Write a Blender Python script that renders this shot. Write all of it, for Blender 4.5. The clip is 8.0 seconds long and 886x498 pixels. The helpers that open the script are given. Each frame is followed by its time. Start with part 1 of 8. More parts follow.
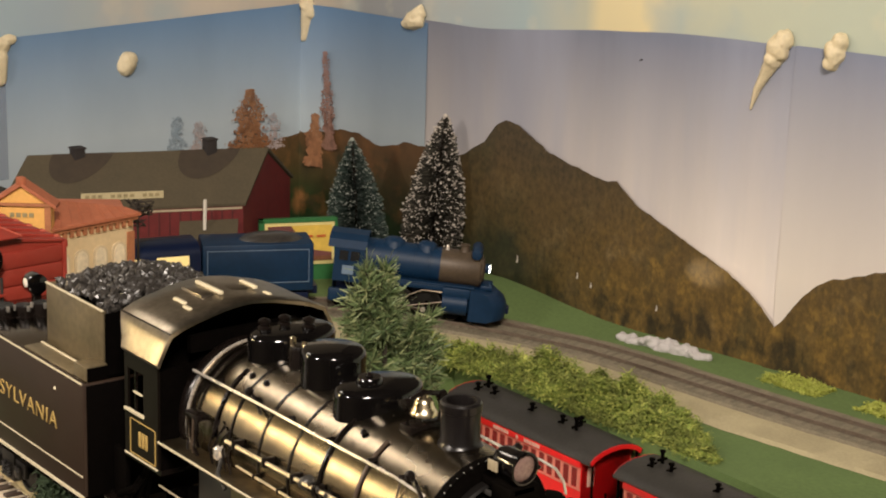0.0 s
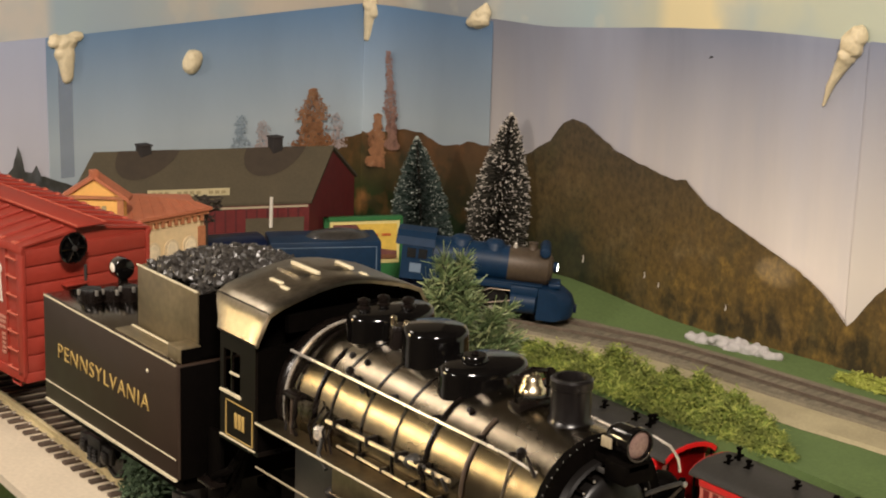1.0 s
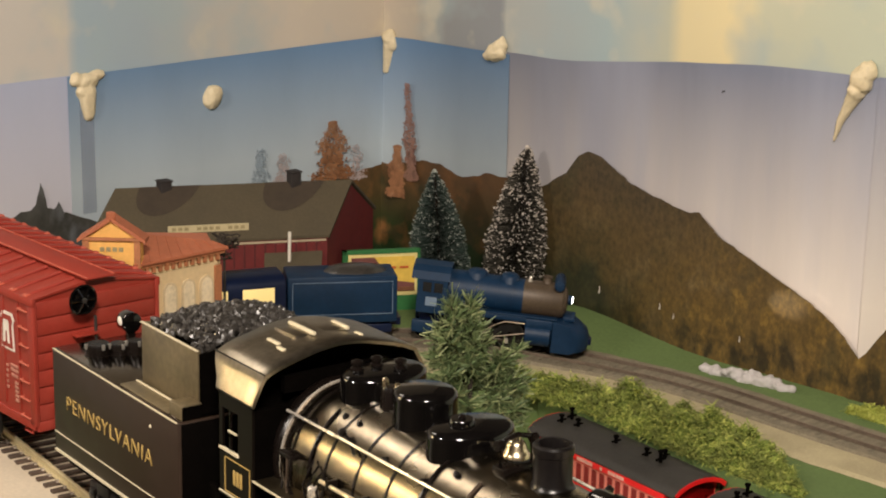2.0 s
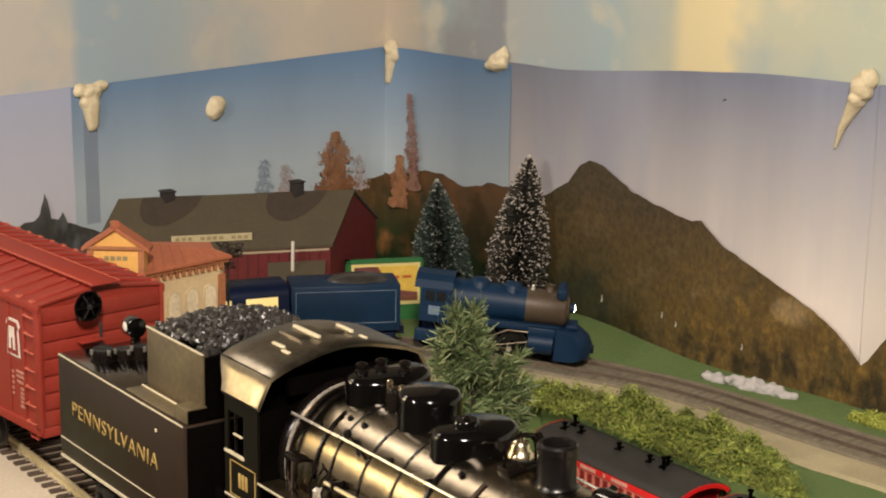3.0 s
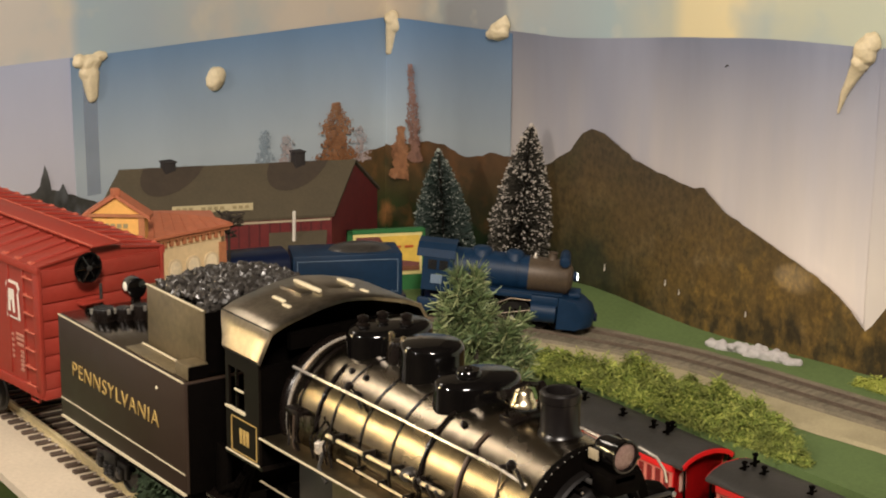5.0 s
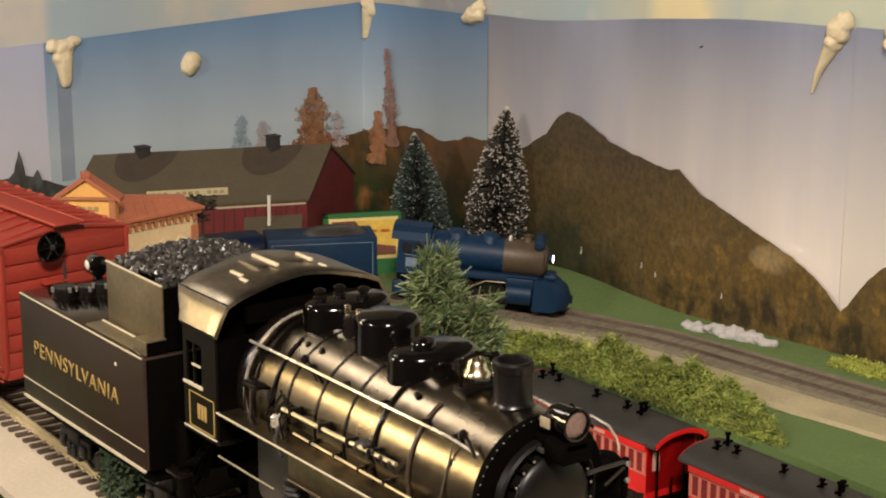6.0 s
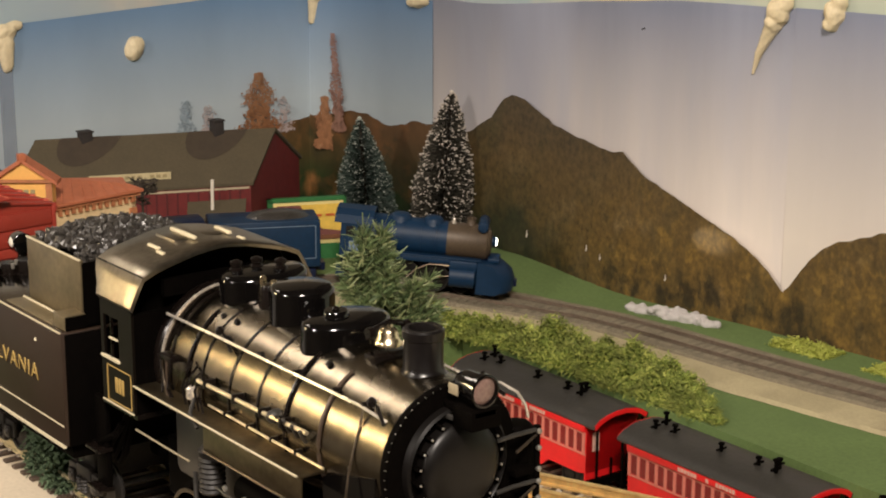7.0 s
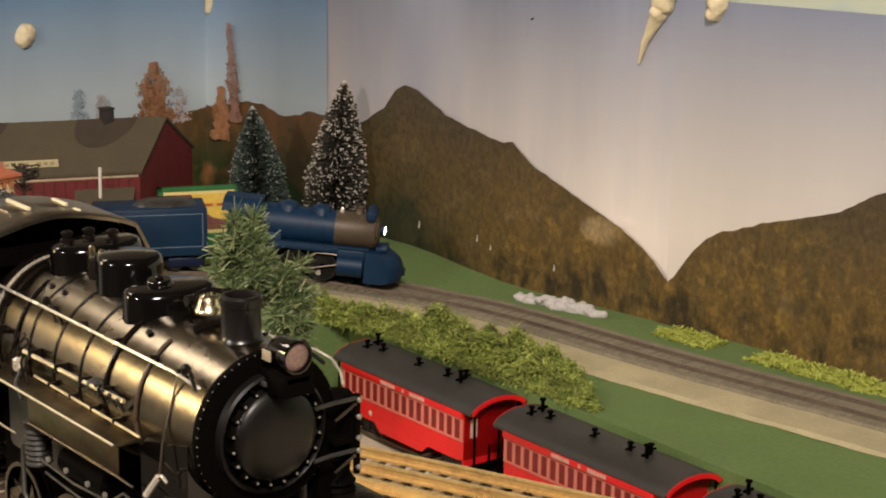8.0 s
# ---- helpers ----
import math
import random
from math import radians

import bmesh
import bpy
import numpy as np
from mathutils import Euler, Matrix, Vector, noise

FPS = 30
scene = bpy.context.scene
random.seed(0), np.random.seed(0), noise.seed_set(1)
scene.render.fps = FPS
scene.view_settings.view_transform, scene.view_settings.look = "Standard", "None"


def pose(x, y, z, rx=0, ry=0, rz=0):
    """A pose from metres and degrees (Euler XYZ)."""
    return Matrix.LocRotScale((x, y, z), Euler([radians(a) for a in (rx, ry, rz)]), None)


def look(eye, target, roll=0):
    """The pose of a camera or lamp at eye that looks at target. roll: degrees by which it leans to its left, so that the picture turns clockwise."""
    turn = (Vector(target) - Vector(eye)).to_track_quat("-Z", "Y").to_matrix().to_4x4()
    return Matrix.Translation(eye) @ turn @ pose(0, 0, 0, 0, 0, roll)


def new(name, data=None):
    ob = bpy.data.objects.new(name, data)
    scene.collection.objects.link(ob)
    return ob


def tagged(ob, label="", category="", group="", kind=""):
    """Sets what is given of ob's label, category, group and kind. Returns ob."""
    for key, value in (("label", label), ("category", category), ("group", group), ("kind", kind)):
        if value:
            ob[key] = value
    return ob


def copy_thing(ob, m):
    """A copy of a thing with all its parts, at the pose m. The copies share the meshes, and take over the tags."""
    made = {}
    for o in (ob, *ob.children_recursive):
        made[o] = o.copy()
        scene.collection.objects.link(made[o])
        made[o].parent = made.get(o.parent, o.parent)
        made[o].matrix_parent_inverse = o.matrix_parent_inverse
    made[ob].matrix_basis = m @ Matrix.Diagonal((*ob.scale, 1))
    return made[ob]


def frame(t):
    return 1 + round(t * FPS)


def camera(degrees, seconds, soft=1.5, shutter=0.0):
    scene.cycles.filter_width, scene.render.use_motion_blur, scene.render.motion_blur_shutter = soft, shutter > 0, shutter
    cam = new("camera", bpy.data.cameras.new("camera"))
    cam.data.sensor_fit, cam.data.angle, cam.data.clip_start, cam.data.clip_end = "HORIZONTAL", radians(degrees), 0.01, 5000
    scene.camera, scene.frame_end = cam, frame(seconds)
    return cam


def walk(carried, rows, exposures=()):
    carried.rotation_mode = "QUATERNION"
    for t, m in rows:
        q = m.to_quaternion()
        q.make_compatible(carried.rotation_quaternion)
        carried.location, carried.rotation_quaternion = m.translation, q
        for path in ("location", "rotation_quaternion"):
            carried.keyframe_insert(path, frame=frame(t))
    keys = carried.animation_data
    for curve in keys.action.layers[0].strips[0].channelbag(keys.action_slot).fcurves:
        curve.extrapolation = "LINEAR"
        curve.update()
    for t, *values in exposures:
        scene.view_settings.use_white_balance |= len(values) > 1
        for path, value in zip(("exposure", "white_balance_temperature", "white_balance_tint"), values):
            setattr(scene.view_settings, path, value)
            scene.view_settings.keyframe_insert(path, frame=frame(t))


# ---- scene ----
cam = camera(27.00, 8.0, soft=2.0)

PATH = [
    (0, (0.53730, -0.29013, 0.29305), (-0.22009, 0.30982, 0.03532), 1.847),
    (0.5, (0.52937, -0.29710, 0.28148), (-0.23543, 0.29552, 0.02872), 1.790),
    (1, (0.52090, -0.30516, 0.27855), (-0.24961, 0.28136, 0.02894), 1.764),
    (1.5, (0.52292, -0.30572, 0.28964), (-0.25379, 0.27246, 0.03979), 1.511),
    (2, (0.53806, -0.29757, 0.30153), (-0.24612, 0.27138, 0.05384), 1.140),
    (3.5, (0.54215, -0.30193, 0.29449), (-0.24451, 0.26784, 0.05674), 0.867),
    (4, (0.54308, -0.29886, 0.28984), (-0.24502, 0.26806, 0.05004), 0.760),
    (4.5, (0.54007, -0.30004, 0.28756), (-0.24680, 0.26686, 0.04373), 0.683),
    (6, (0.54737, -0.28860, 0.27831), (-0.23579, 0.28063, 0.02806), 0.253),
    (6.5, (0.55564, -0.27895, 0.27200), (-0.22510, 0.29346, 0.02144), 0.118),
    (7, (0.55839, -0.27417, 0.26980), (-0.21489, 0.30748, 0.01737), 0.192),
    (7.5, (0.56481, -0.26424, 0.26686), (-0.19782, 0.33133, 0.01451), 0.573),
    (8, (0.58120, -0.24512, 0.25817), (-0.17417, 0.36121, 0.00961), 0.909),
]

walk(cam, [(t, look(eye, target, roll)) for t, eye, target, roll in PATH])

# ---- light: unseen lamps of a closed room, one of them a fill ----
scene.view_settings.exposure = 0.44
world = bpy.data.worlds.new("room_air")
world.use_nodes = True
world.node_tree.nodes["Background"].inputs[0].default_value = (1.0, 0.86, 0.66, 1)
world.node_tree.nodes["Background"].inputs[1].default_value = 0.22
scene.world = world


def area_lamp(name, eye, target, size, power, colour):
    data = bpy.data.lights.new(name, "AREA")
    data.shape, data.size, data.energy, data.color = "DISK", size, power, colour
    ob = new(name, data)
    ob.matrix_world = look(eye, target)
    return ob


area_lamp("unseen_lamp", (-0.98, -0.26, 1.00), (-0.10, 0.10, 0.0), 0.30, 2.3, (1.0, 0.872, 0.73))
area_lamp("unseen_lamp", (-1.08, -0.94, 0.37), (0.10, 0.05, 0.06), 0.30, 9.7, (1.0, 0.760, 0.395))
# fill from the right, added to brighten the left backdrop
area_lamp("unseen_lamp", (1.00, -0.56, 1.10), (-0.15, 0.32, 0.0), 0.30, 24.0, (1.0, 0.880, 0.77))
area_lamp("unseen_lamp", (-0.02, -0.80, 0.52), (-0.25, 0.45, 0.0), 0.07, 3.8, (1.0, 0.880, 0.77))


# ---- materials ----
def mat(name, colour, rough=0.6, metal=0.0, vary=0.12, scale=60.0, bump=0.0, fine=4.0, coat=0.0, spec=0.5, dirt=None, dirt_amount=0.0, per_object=0.0):
    m = bpy.data.materials.new(name)
    m.use_nodes = True
    nt = m.node_tree
    b = nt.nodes["Principled BSDF"]
    tc = nt.nodes.new("ShaderNodeTexCoord")
    big = nt.nodes.new("ShaderNodeTexNoise")
    big.inputs["Scale"].default_value, big.inputs["Detail"].default_value = scale, 5.0
    nt.links.new(tc.outputs["Object"], big.inputs["Vector"])
    small = nt.nodes.new("ShaderNodeTexNoise")
    small.inputs["Scale"].default_value, small.inputs["Detail"].default_value = scale * fine, 4.0
    nt.links.new(tc.outputs["Object"], small.inputs["Vector"])
    mean = nt.nodes.new("ShaderNodeMath")
    mean.operation = "ADD"
    nt.links.new(big.outputs["Fac"], mean.inputs[0])
    nt.links.new(small.outputs["Fac"], mean.inputs[1])
    rng = nt.nodes.new("ShaderNodeMapRange")
    rng.inputs["From Min"].default_value, rng.inputs["From Max"].default_value = 0.6, 1.4
    rng.inputs["To Min"].default_value, rng.inputs["To Max"].default_value = 1 - vary, 1 + vary
    nt.links.new(mean.outputs[0], rng.inputs["Value"])
    shade = nt.nodes.new("ShaderNodeHueSaturation")
    shade.inputs["Color"].default_value = (*colour, 1)
    nt.links.new(rng.outputs[0], shade.inputs["Value"])
    out = shade.outputs[0]
    if per_object:
        info = nt.nodes.new("ShaderNodeObjectInfo")
        r2 = nt.nodes.new("ShaderNodeMapRange")
        r2.inputs["To Min"].default_value, r2.inputs["To Max"].default_value = 1 - per_object, 1 + per_object
        nt.links.new(info.outputs["Random"], r2.inputs["Value"])
        s2 = nt.nodes.new("ShaderNodeHueSaturation")
        nt.links.new(out, s2.inputs["Color"])
        nt.links.new(r2.outputs[0], s2.inputs["Value"])
        out = s2.outputs[0]
    if dirt:
        mix = nt.nodes.new("ShaderNodeMix")
        mix.data_type = "RGBA"
        r3 = nt.nodes.new("ShaderNodeMapRange")
        r3.inputs["From Min"].default_value, r3.inputs["From Max"].default_value = 0.5, 0.75
        r3.inputs["To Max"].default_value = dirt_amount
        nt.links.new(big.outputs["Fac"], r3.inputs["Value"])
        nt.links.new(r3.outputs[0], mix.inputs["Factor"])
        nt.links.new(out, mix.inputs[6])
        mix.inputs[7].default_value = (*dirt, 1)
        out = mix.outputs[2]
    nt.links.new(out, b.inputs["Base Color"])
    b.inputs["Metallic"].default_value = metal
    b.inputs["Coat Weight"].default_value = coat
    b.inputs["Specular IOR Level"].default_value = spec
    r4 = nt.nodes.new("ShaderNodeMapRange")
    r4.inputs["To Min"].default_value, r4.inputs["To Max"].default_value = max(0.02, rough - 0.08), min(1, rough + 0.08)
    nt.links.new(big.outputs["Fac"], r4.inputs["Value"])
    nt.links.new(r4.outputs[0], b.inputs["Roughness"])
    if bump:
        bp = nt.nodes.new("ShaderNodeBump")
        bp.inputs["Strength"].default_value, bp.inputs["Distance"].default_value = 0.6, bump
        nt.links.new(mean.outputs[0], bp.inputs["Height"])
        nt.links.new(bp.outputs[0], b.inputs["Normal"])
    return m


def glow(name, colour, strength):
    m = bpy.data.materials.new(name)
    m.use_nodes = True
    b = m.node_tree.nodes["Principled BSDF"]
    b.inputs["Base Color"].default_value = (*colour, 1)
    b.inputs["Emission Color"].default_value = (*colour, 1)
    b.inputs["Emission Strength"].default_value = strength
    return m


M = dict(
    boiler=mat("satin_black_boiler", (0.190, 0.160, 0.118), 0.255, 1.0, 0.24, 60, coat=0.0, spec=0.8),
    rivet=mat("dull_nickel_rivet", (0.42, 0.40, 0.36), 0.4, 0.8, 0.2, 200),
    satinboard=mat("satin_running_board", (0.19, 0.152, 0.095), 0.38, 1.0, 0.25, 90),
    # bunker: pale base takes in the light that its sides catch
    bunker=mat("lit_satin_bunker", (0.190, 0.150, 0.086), 0.40, 0.55, 0.25, 90),
    wornpipe=mat("worn_brown_pipe", (0.075, 0.052, 0.036), 0.42, 0.3, 0.25, 200),
    tyre=mat("dull_dark_steel", (0.16, 0.13, 0.10), 0.42, 1.0, 0.25, 200),
    black=mat("satin_black_enamel", (0.0060, 0.0041, 0.0033), 0.28, 0.0, 0.2, 150, spec=0.3),
    matblack=mat("matt_black_paint", (0.0022, 0.0017, 0.0014), 0.60, 0.0, 0.25, 150, spec=0.02),
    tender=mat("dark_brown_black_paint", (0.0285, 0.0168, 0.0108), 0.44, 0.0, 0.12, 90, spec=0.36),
    cabpaint=mat("cab_black_paint", (0.0050, 0.0033, 0.0024), 0.42, 0.0, 0.15, 90, spec=0.18),
    gold=mat("gold_lettering", (0.42, 0.285, 0.09), 0.45, 0.0, 0.1, 300),
    stripe=mat("cream_pinstripe", (0.66, 0.58, 0.40), 0.5, 0.0, 0.1, 300),
    steel=mat("bright_steel", (0.74, 0.67, 0.57), 0.26, 0.6, 0.15, 200),
    pipe=mat("dull_brass_pipe", (0.60, 0.50, 0.34), 0.34, 0.6, 0.25, 200),
    brass=mat("polished_brass", (0.90, 0.76, 0.52), 0.26, 1.0, 0.12, 200),
    boxred=mat("boxcar_red_paint", (0.285, 0.031, 0.018), 0.48, 0.0, 0.12, 90, dirt=(0.24, 0.045, 0.03), dirt_amount=0.4),
    white=mat("white_lettering", (0.72, 0.66, 0.56), 0.6, 0.0, 0.08, 300),
    coal=mat("coal_lumps", (0.034, 0.030, 0.026), 0.34, 0.0, 0.6, 400, spec=0.7),
    carred=mat("coach_red_paint", (0.76, 0.014, 0.016), 0.4, 0.0, 0.08, 100),
    carroof=mat("coach_roof_black", (0.034, 0.031, 0.027), 0.52, 0.0, 0.25, 120, bump=0.0003),
    blue=mat("locomotive_blue", (0.0035, 0.0225, 0.058), 0.5, 0.0, 0.15, 100, spec=0.3),
    darkblue=mat("coach_dark_blue", (0.0040, 0.0095, 0.034), 0.40, 0.0, 0.12, 100, spec=0.3),
    greygreen=mat("green_felt_ground", (0.122, 0.186, 0.056), 0.95, 0.0, 0.2, 14, bump=0.0006, fine=30, dirt=(0.086, 0.134, 0.042), dirt_amount=0.7),
    sand=mat("sandy_board", (0.60, 0.51, 0.38), 0.9, 0.0, 0.12, 25, bump=0.0004, fine=20),
    cork=mat("cork_roadbed", (0.405, 0.345, 0.205), 0.95, 0.0, 0.15, 60, bump=0.0004, fine=10),
    ballast=mat("grey_ballast", (0.20, 0.17, 0.115), 0.95, 0.0, 0.35, 120, bump=0.0008, fine=6),
    tie=mat("brown_black_tie", (0.080, 0.054, 0.038), 0.7, 0.0, 0.25, 200, per_object=0.2),
    deck=mat("glossy_dark_deck", (0.20, 0.175, 0.15), 0.16, 1.0, 0.15, 80),
    rail=mat("yellowish_nickel_rail", (0.66, 0.56, 0.33), 0.5, 0.35, 0.2, 150),
    goldrail=mat("brass_rail", (0.98, 0.69, 0.30), 0.30, 0.72, 0.2, 120),
    oldrail=mat("weathered_rail", (0.20, 0.155, 0.115), 0.6, 0.6, 0.25, 150),
)


def print_mat(name, low, high, z0, z1, colours=None, scale=60.0, stretch=1.0, amount=0.3, rough=0.55, fade=None):
    """A printed paper: a gradient from low to high with printed mottle."""
    m = mat(name, low, rough, 0.0, 0.04, 40)
    nt = m.node_tree
    b = nt.nodes["Principled BSDF"]
    geo = nt.nodes.new("ShaderNodeNewGeometry")
    sep = nt.nodes.new("ShaderNodeSeparateXYZ")
    nt.links.new(geo.outputs["Position"], sep.inputs[0])
    rng = nt.nodes.new("ShaderNodeMapRange")
    rng.inputs["From Min"].default_value, rng.inputs["From Max"].default_value = z0, z1
    nt.links.new(sep.outputs["Z"], rng.inputs["Value"])
    mp = nt.nodes.new("ShaderNodeMapping")
    mp.inputs["Scale"].default_value = (1, 1, stretch)
    nt.links.new(geo.outputs["Position"], mp.inputs["Vector"])
    ns = nt.nodes.new("ShaderNodeTexNoise")
    ns.inputs["Scale"].default_value, ns.inputs["Detail"].default_value, ns.inputs["Roughness"].default_value = scale, 8.0, 0.62
    nt.links.new(mp.outputs[0], ns.inputs["Vector"])
    mix = nt.nodes.new("ShaderNodeMix")
    mix.data_type = "RGBA"
    mix.inputs[6].default_value, mix.inputs[7].default_value = (*low, 1), (*high, 1)
    nt.links.new(rng.outputs[0], mix.inputs["Factor"])
    out = mix.outputs[2]
    if colours:
        for n, (c, lo, hi, sc) in enumerate(colours):
            n2 = nt.nodes.new("ShaderNodeTexNoise")
            n2.inputs["Scale"].default_value, n2.inputs["Detail"].default_value = sc, 7.0
            m2 = nt.nodes.new("ShaderNodeMapping")
            m2.inputs["Location"].default_value = (n * 3.1, n * 1.7, n)
            m2.inputs["Scale"].default_value = (1, 1, stretch)
            nt.links.new(geo.outputs["Position"], m2.inputs["Vector"])
            nt.links.new(m2.outputs[0], n2.inputs["Vector"])
            r2 = nt.nodes.new("ShaderNodeMapRange")
            r2.inputs["From Min"].default_value, r2.inputs["From Max"].default_value = lo, hi
            nt.links.new(n2.outputs["Fac"], r2.inputs["Value"])
            x2 = nt.nodes.new("ShaderNodeMix")
            x2.data_type = "RGBA"
            nt.links.new(r2.outputs[0], x2.inputs["Factor"])
            nt.links.new(out, x2.inputs[6])
            x2.inputs[7].default_value = (*c, 1)
            out = x2.outputs[2]
    hs = nt.nodes.new("ShaderNodeHueSaturation")
    r5 = nt.nodes.new("ShaderNodeMapRange")
    r5.inputs["From Min"].default_value, r5.inputs["From Max"].default_value = 0.3, 0.7
    r5.inputs["To Min"].default_value, r5.inputs["To Max"].default_value = 1 - amount, 1 + amount
    nt.links.new(ns.outputs["Fac"], r5.inputs["Value"])
    value = r5.outputs[0]
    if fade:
        # scales colour along x: weaker light near the corner on sky papers, darker woods
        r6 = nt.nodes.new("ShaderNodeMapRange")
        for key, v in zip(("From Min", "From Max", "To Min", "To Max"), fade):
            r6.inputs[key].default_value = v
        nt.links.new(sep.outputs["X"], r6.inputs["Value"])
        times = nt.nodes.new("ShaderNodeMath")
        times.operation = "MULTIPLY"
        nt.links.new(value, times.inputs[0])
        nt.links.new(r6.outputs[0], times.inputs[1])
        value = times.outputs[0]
    nt.links.new(out, hs.inputs["Color"])
    nt.links.new(value, hs.inputs["Value"])
    nt.links.new(hs.outputs[0], b.inputs["Base Color"])
    return m


def woods_mat(name):
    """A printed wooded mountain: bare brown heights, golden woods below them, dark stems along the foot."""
    m = mat(name, (0.06, 0.045, 0.02), 0.6, 0.0, 0.04, 40)
    nt = m.node_tree
    b = nt.nodes["Principled BSDF"]
    geo = nt.nodes.new("ShaderNodeNewGeometry")
    sep = nt.nodes.new("ShaderNodeSeparateXYZ")
    nt.links.new(geo.outputs["Position"], sep.inputs[0])

    def field(scale, stretch, shift, detail=6.0):
        mp = nt.nodes.new("ShaderNodeMapping")
        mp.inputs["Location"].default_value = (shift, shift * 0.7, shift * 1.3)
        mp.inputs["Scale"].default_value = (1, 1, stretch)
        nt.links.new(geo.outputs["Position"], mp.inputs["Vector"])
        ns = nt.nodes.new("ShaderNodeTexNoise")
        ns.inputs["Scale"].default_value, ns.inputs["Detail"].default_value, ns.inputs["Roughness"].default_value = scale, detail, 0.6
        nt.links.new(mp.outputs[0], ns.inputs["Vector"])
        return ns.outputs["Fac"]

    def band(value, lo, hi, a=0.0, z=1.0):
        r = nt.nodes.new("ShaderNodeMapRange")
        for key, v in (("From Min", lo), ("From Max", hi), ("To Min", a), ("To Max", z)):
            r.inputs[key].default_value = v
        nt.links.new(value, r.inputs["Value"])
        return r.outputs[0]

    def calc(op, p, q):
        n = nt.nodes.new("ShaderNodeMath")
        n.operation = op
        for k, v in enumerate((p, q)):
            if isinstance(v, float):
                n.inputs[k].default_value = v
            else:
                nt.links.new(v, n.inputs[k])
        return n.outputs[0]

    def blend(fac, p, colour):
        n = nt.nodes.new("ShaderNodeMix")
        n.data_type = "RGBA"
        nt.links.new(fac, n.inputs["Factor"])
        if isinstance(p, tuple):
            n.inputs[6].default_value = (*p, 1)
        else:
            nt.links.new(p, n.inputs[6])
        n.inputs[7].default_value = (*colour, 1)
        return n.outputs[2]

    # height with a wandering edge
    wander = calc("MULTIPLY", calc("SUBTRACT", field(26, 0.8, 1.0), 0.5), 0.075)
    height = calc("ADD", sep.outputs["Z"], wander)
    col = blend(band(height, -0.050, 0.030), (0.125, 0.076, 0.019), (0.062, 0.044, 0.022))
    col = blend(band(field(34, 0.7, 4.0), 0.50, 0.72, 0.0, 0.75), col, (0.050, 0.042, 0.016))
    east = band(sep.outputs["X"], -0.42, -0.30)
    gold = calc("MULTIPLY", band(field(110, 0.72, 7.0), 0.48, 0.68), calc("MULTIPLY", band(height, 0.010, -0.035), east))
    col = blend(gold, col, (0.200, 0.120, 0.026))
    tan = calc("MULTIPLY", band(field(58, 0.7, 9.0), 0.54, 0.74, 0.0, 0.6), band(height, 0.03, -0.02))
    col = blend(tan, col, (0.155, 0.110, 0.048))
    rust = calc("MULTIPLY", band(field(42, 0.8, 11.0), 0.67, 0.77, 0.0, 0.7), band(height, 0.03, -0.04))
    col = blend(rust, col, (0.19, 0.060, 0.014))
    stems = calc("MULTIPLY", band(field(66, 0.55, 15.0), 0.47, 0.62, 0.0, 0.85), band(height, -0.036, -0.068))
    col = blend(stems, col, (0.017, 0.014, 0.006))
    # the colour also darkens towards the left foot
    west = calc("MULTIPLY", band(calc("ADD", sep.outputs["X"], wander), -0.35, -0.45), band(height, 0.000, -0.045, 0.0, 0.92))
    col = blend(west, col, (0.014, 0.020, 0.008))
    speck = band(field(300, 0.75, 20.0), 0.3, 0.7, 0.60, 1.40)
    hs = nt.nodes.new("ShaderNodeHueSaturation")
    nt.links.new(col, hs.inputs["Color"])
    nt.links.new(speck, hs.inputs["Value"])
    nt.links.new(hs.outputs[0], b.inputs["Base Color"])
    return m


# the painted sky sheets, with shade by the corner, from left to right: x + y, colour
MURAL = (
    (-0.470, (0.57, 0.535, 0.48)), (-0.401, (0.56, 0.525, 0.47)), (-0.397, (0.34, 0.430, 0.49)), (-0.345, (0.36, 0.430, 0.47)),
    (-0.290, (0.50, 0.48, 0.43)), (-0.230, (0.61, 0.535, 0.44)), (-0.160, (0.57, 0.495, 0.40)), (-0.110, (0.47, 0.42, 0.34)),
    # these greys carry the shade on the wall just right of the corner
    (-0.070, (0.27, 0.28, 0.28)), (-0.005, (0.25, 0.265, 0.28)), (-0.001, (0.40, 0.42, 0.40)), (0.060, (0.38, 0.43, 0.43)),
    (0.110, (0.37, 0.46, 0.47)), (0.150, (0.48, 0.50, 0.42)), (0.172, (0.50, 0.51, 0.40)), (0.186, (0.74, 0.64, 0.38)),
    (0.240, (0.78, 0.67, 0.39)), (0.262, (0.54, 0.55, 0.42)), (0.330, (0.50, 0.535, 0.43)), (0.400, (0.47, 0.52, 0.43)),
)


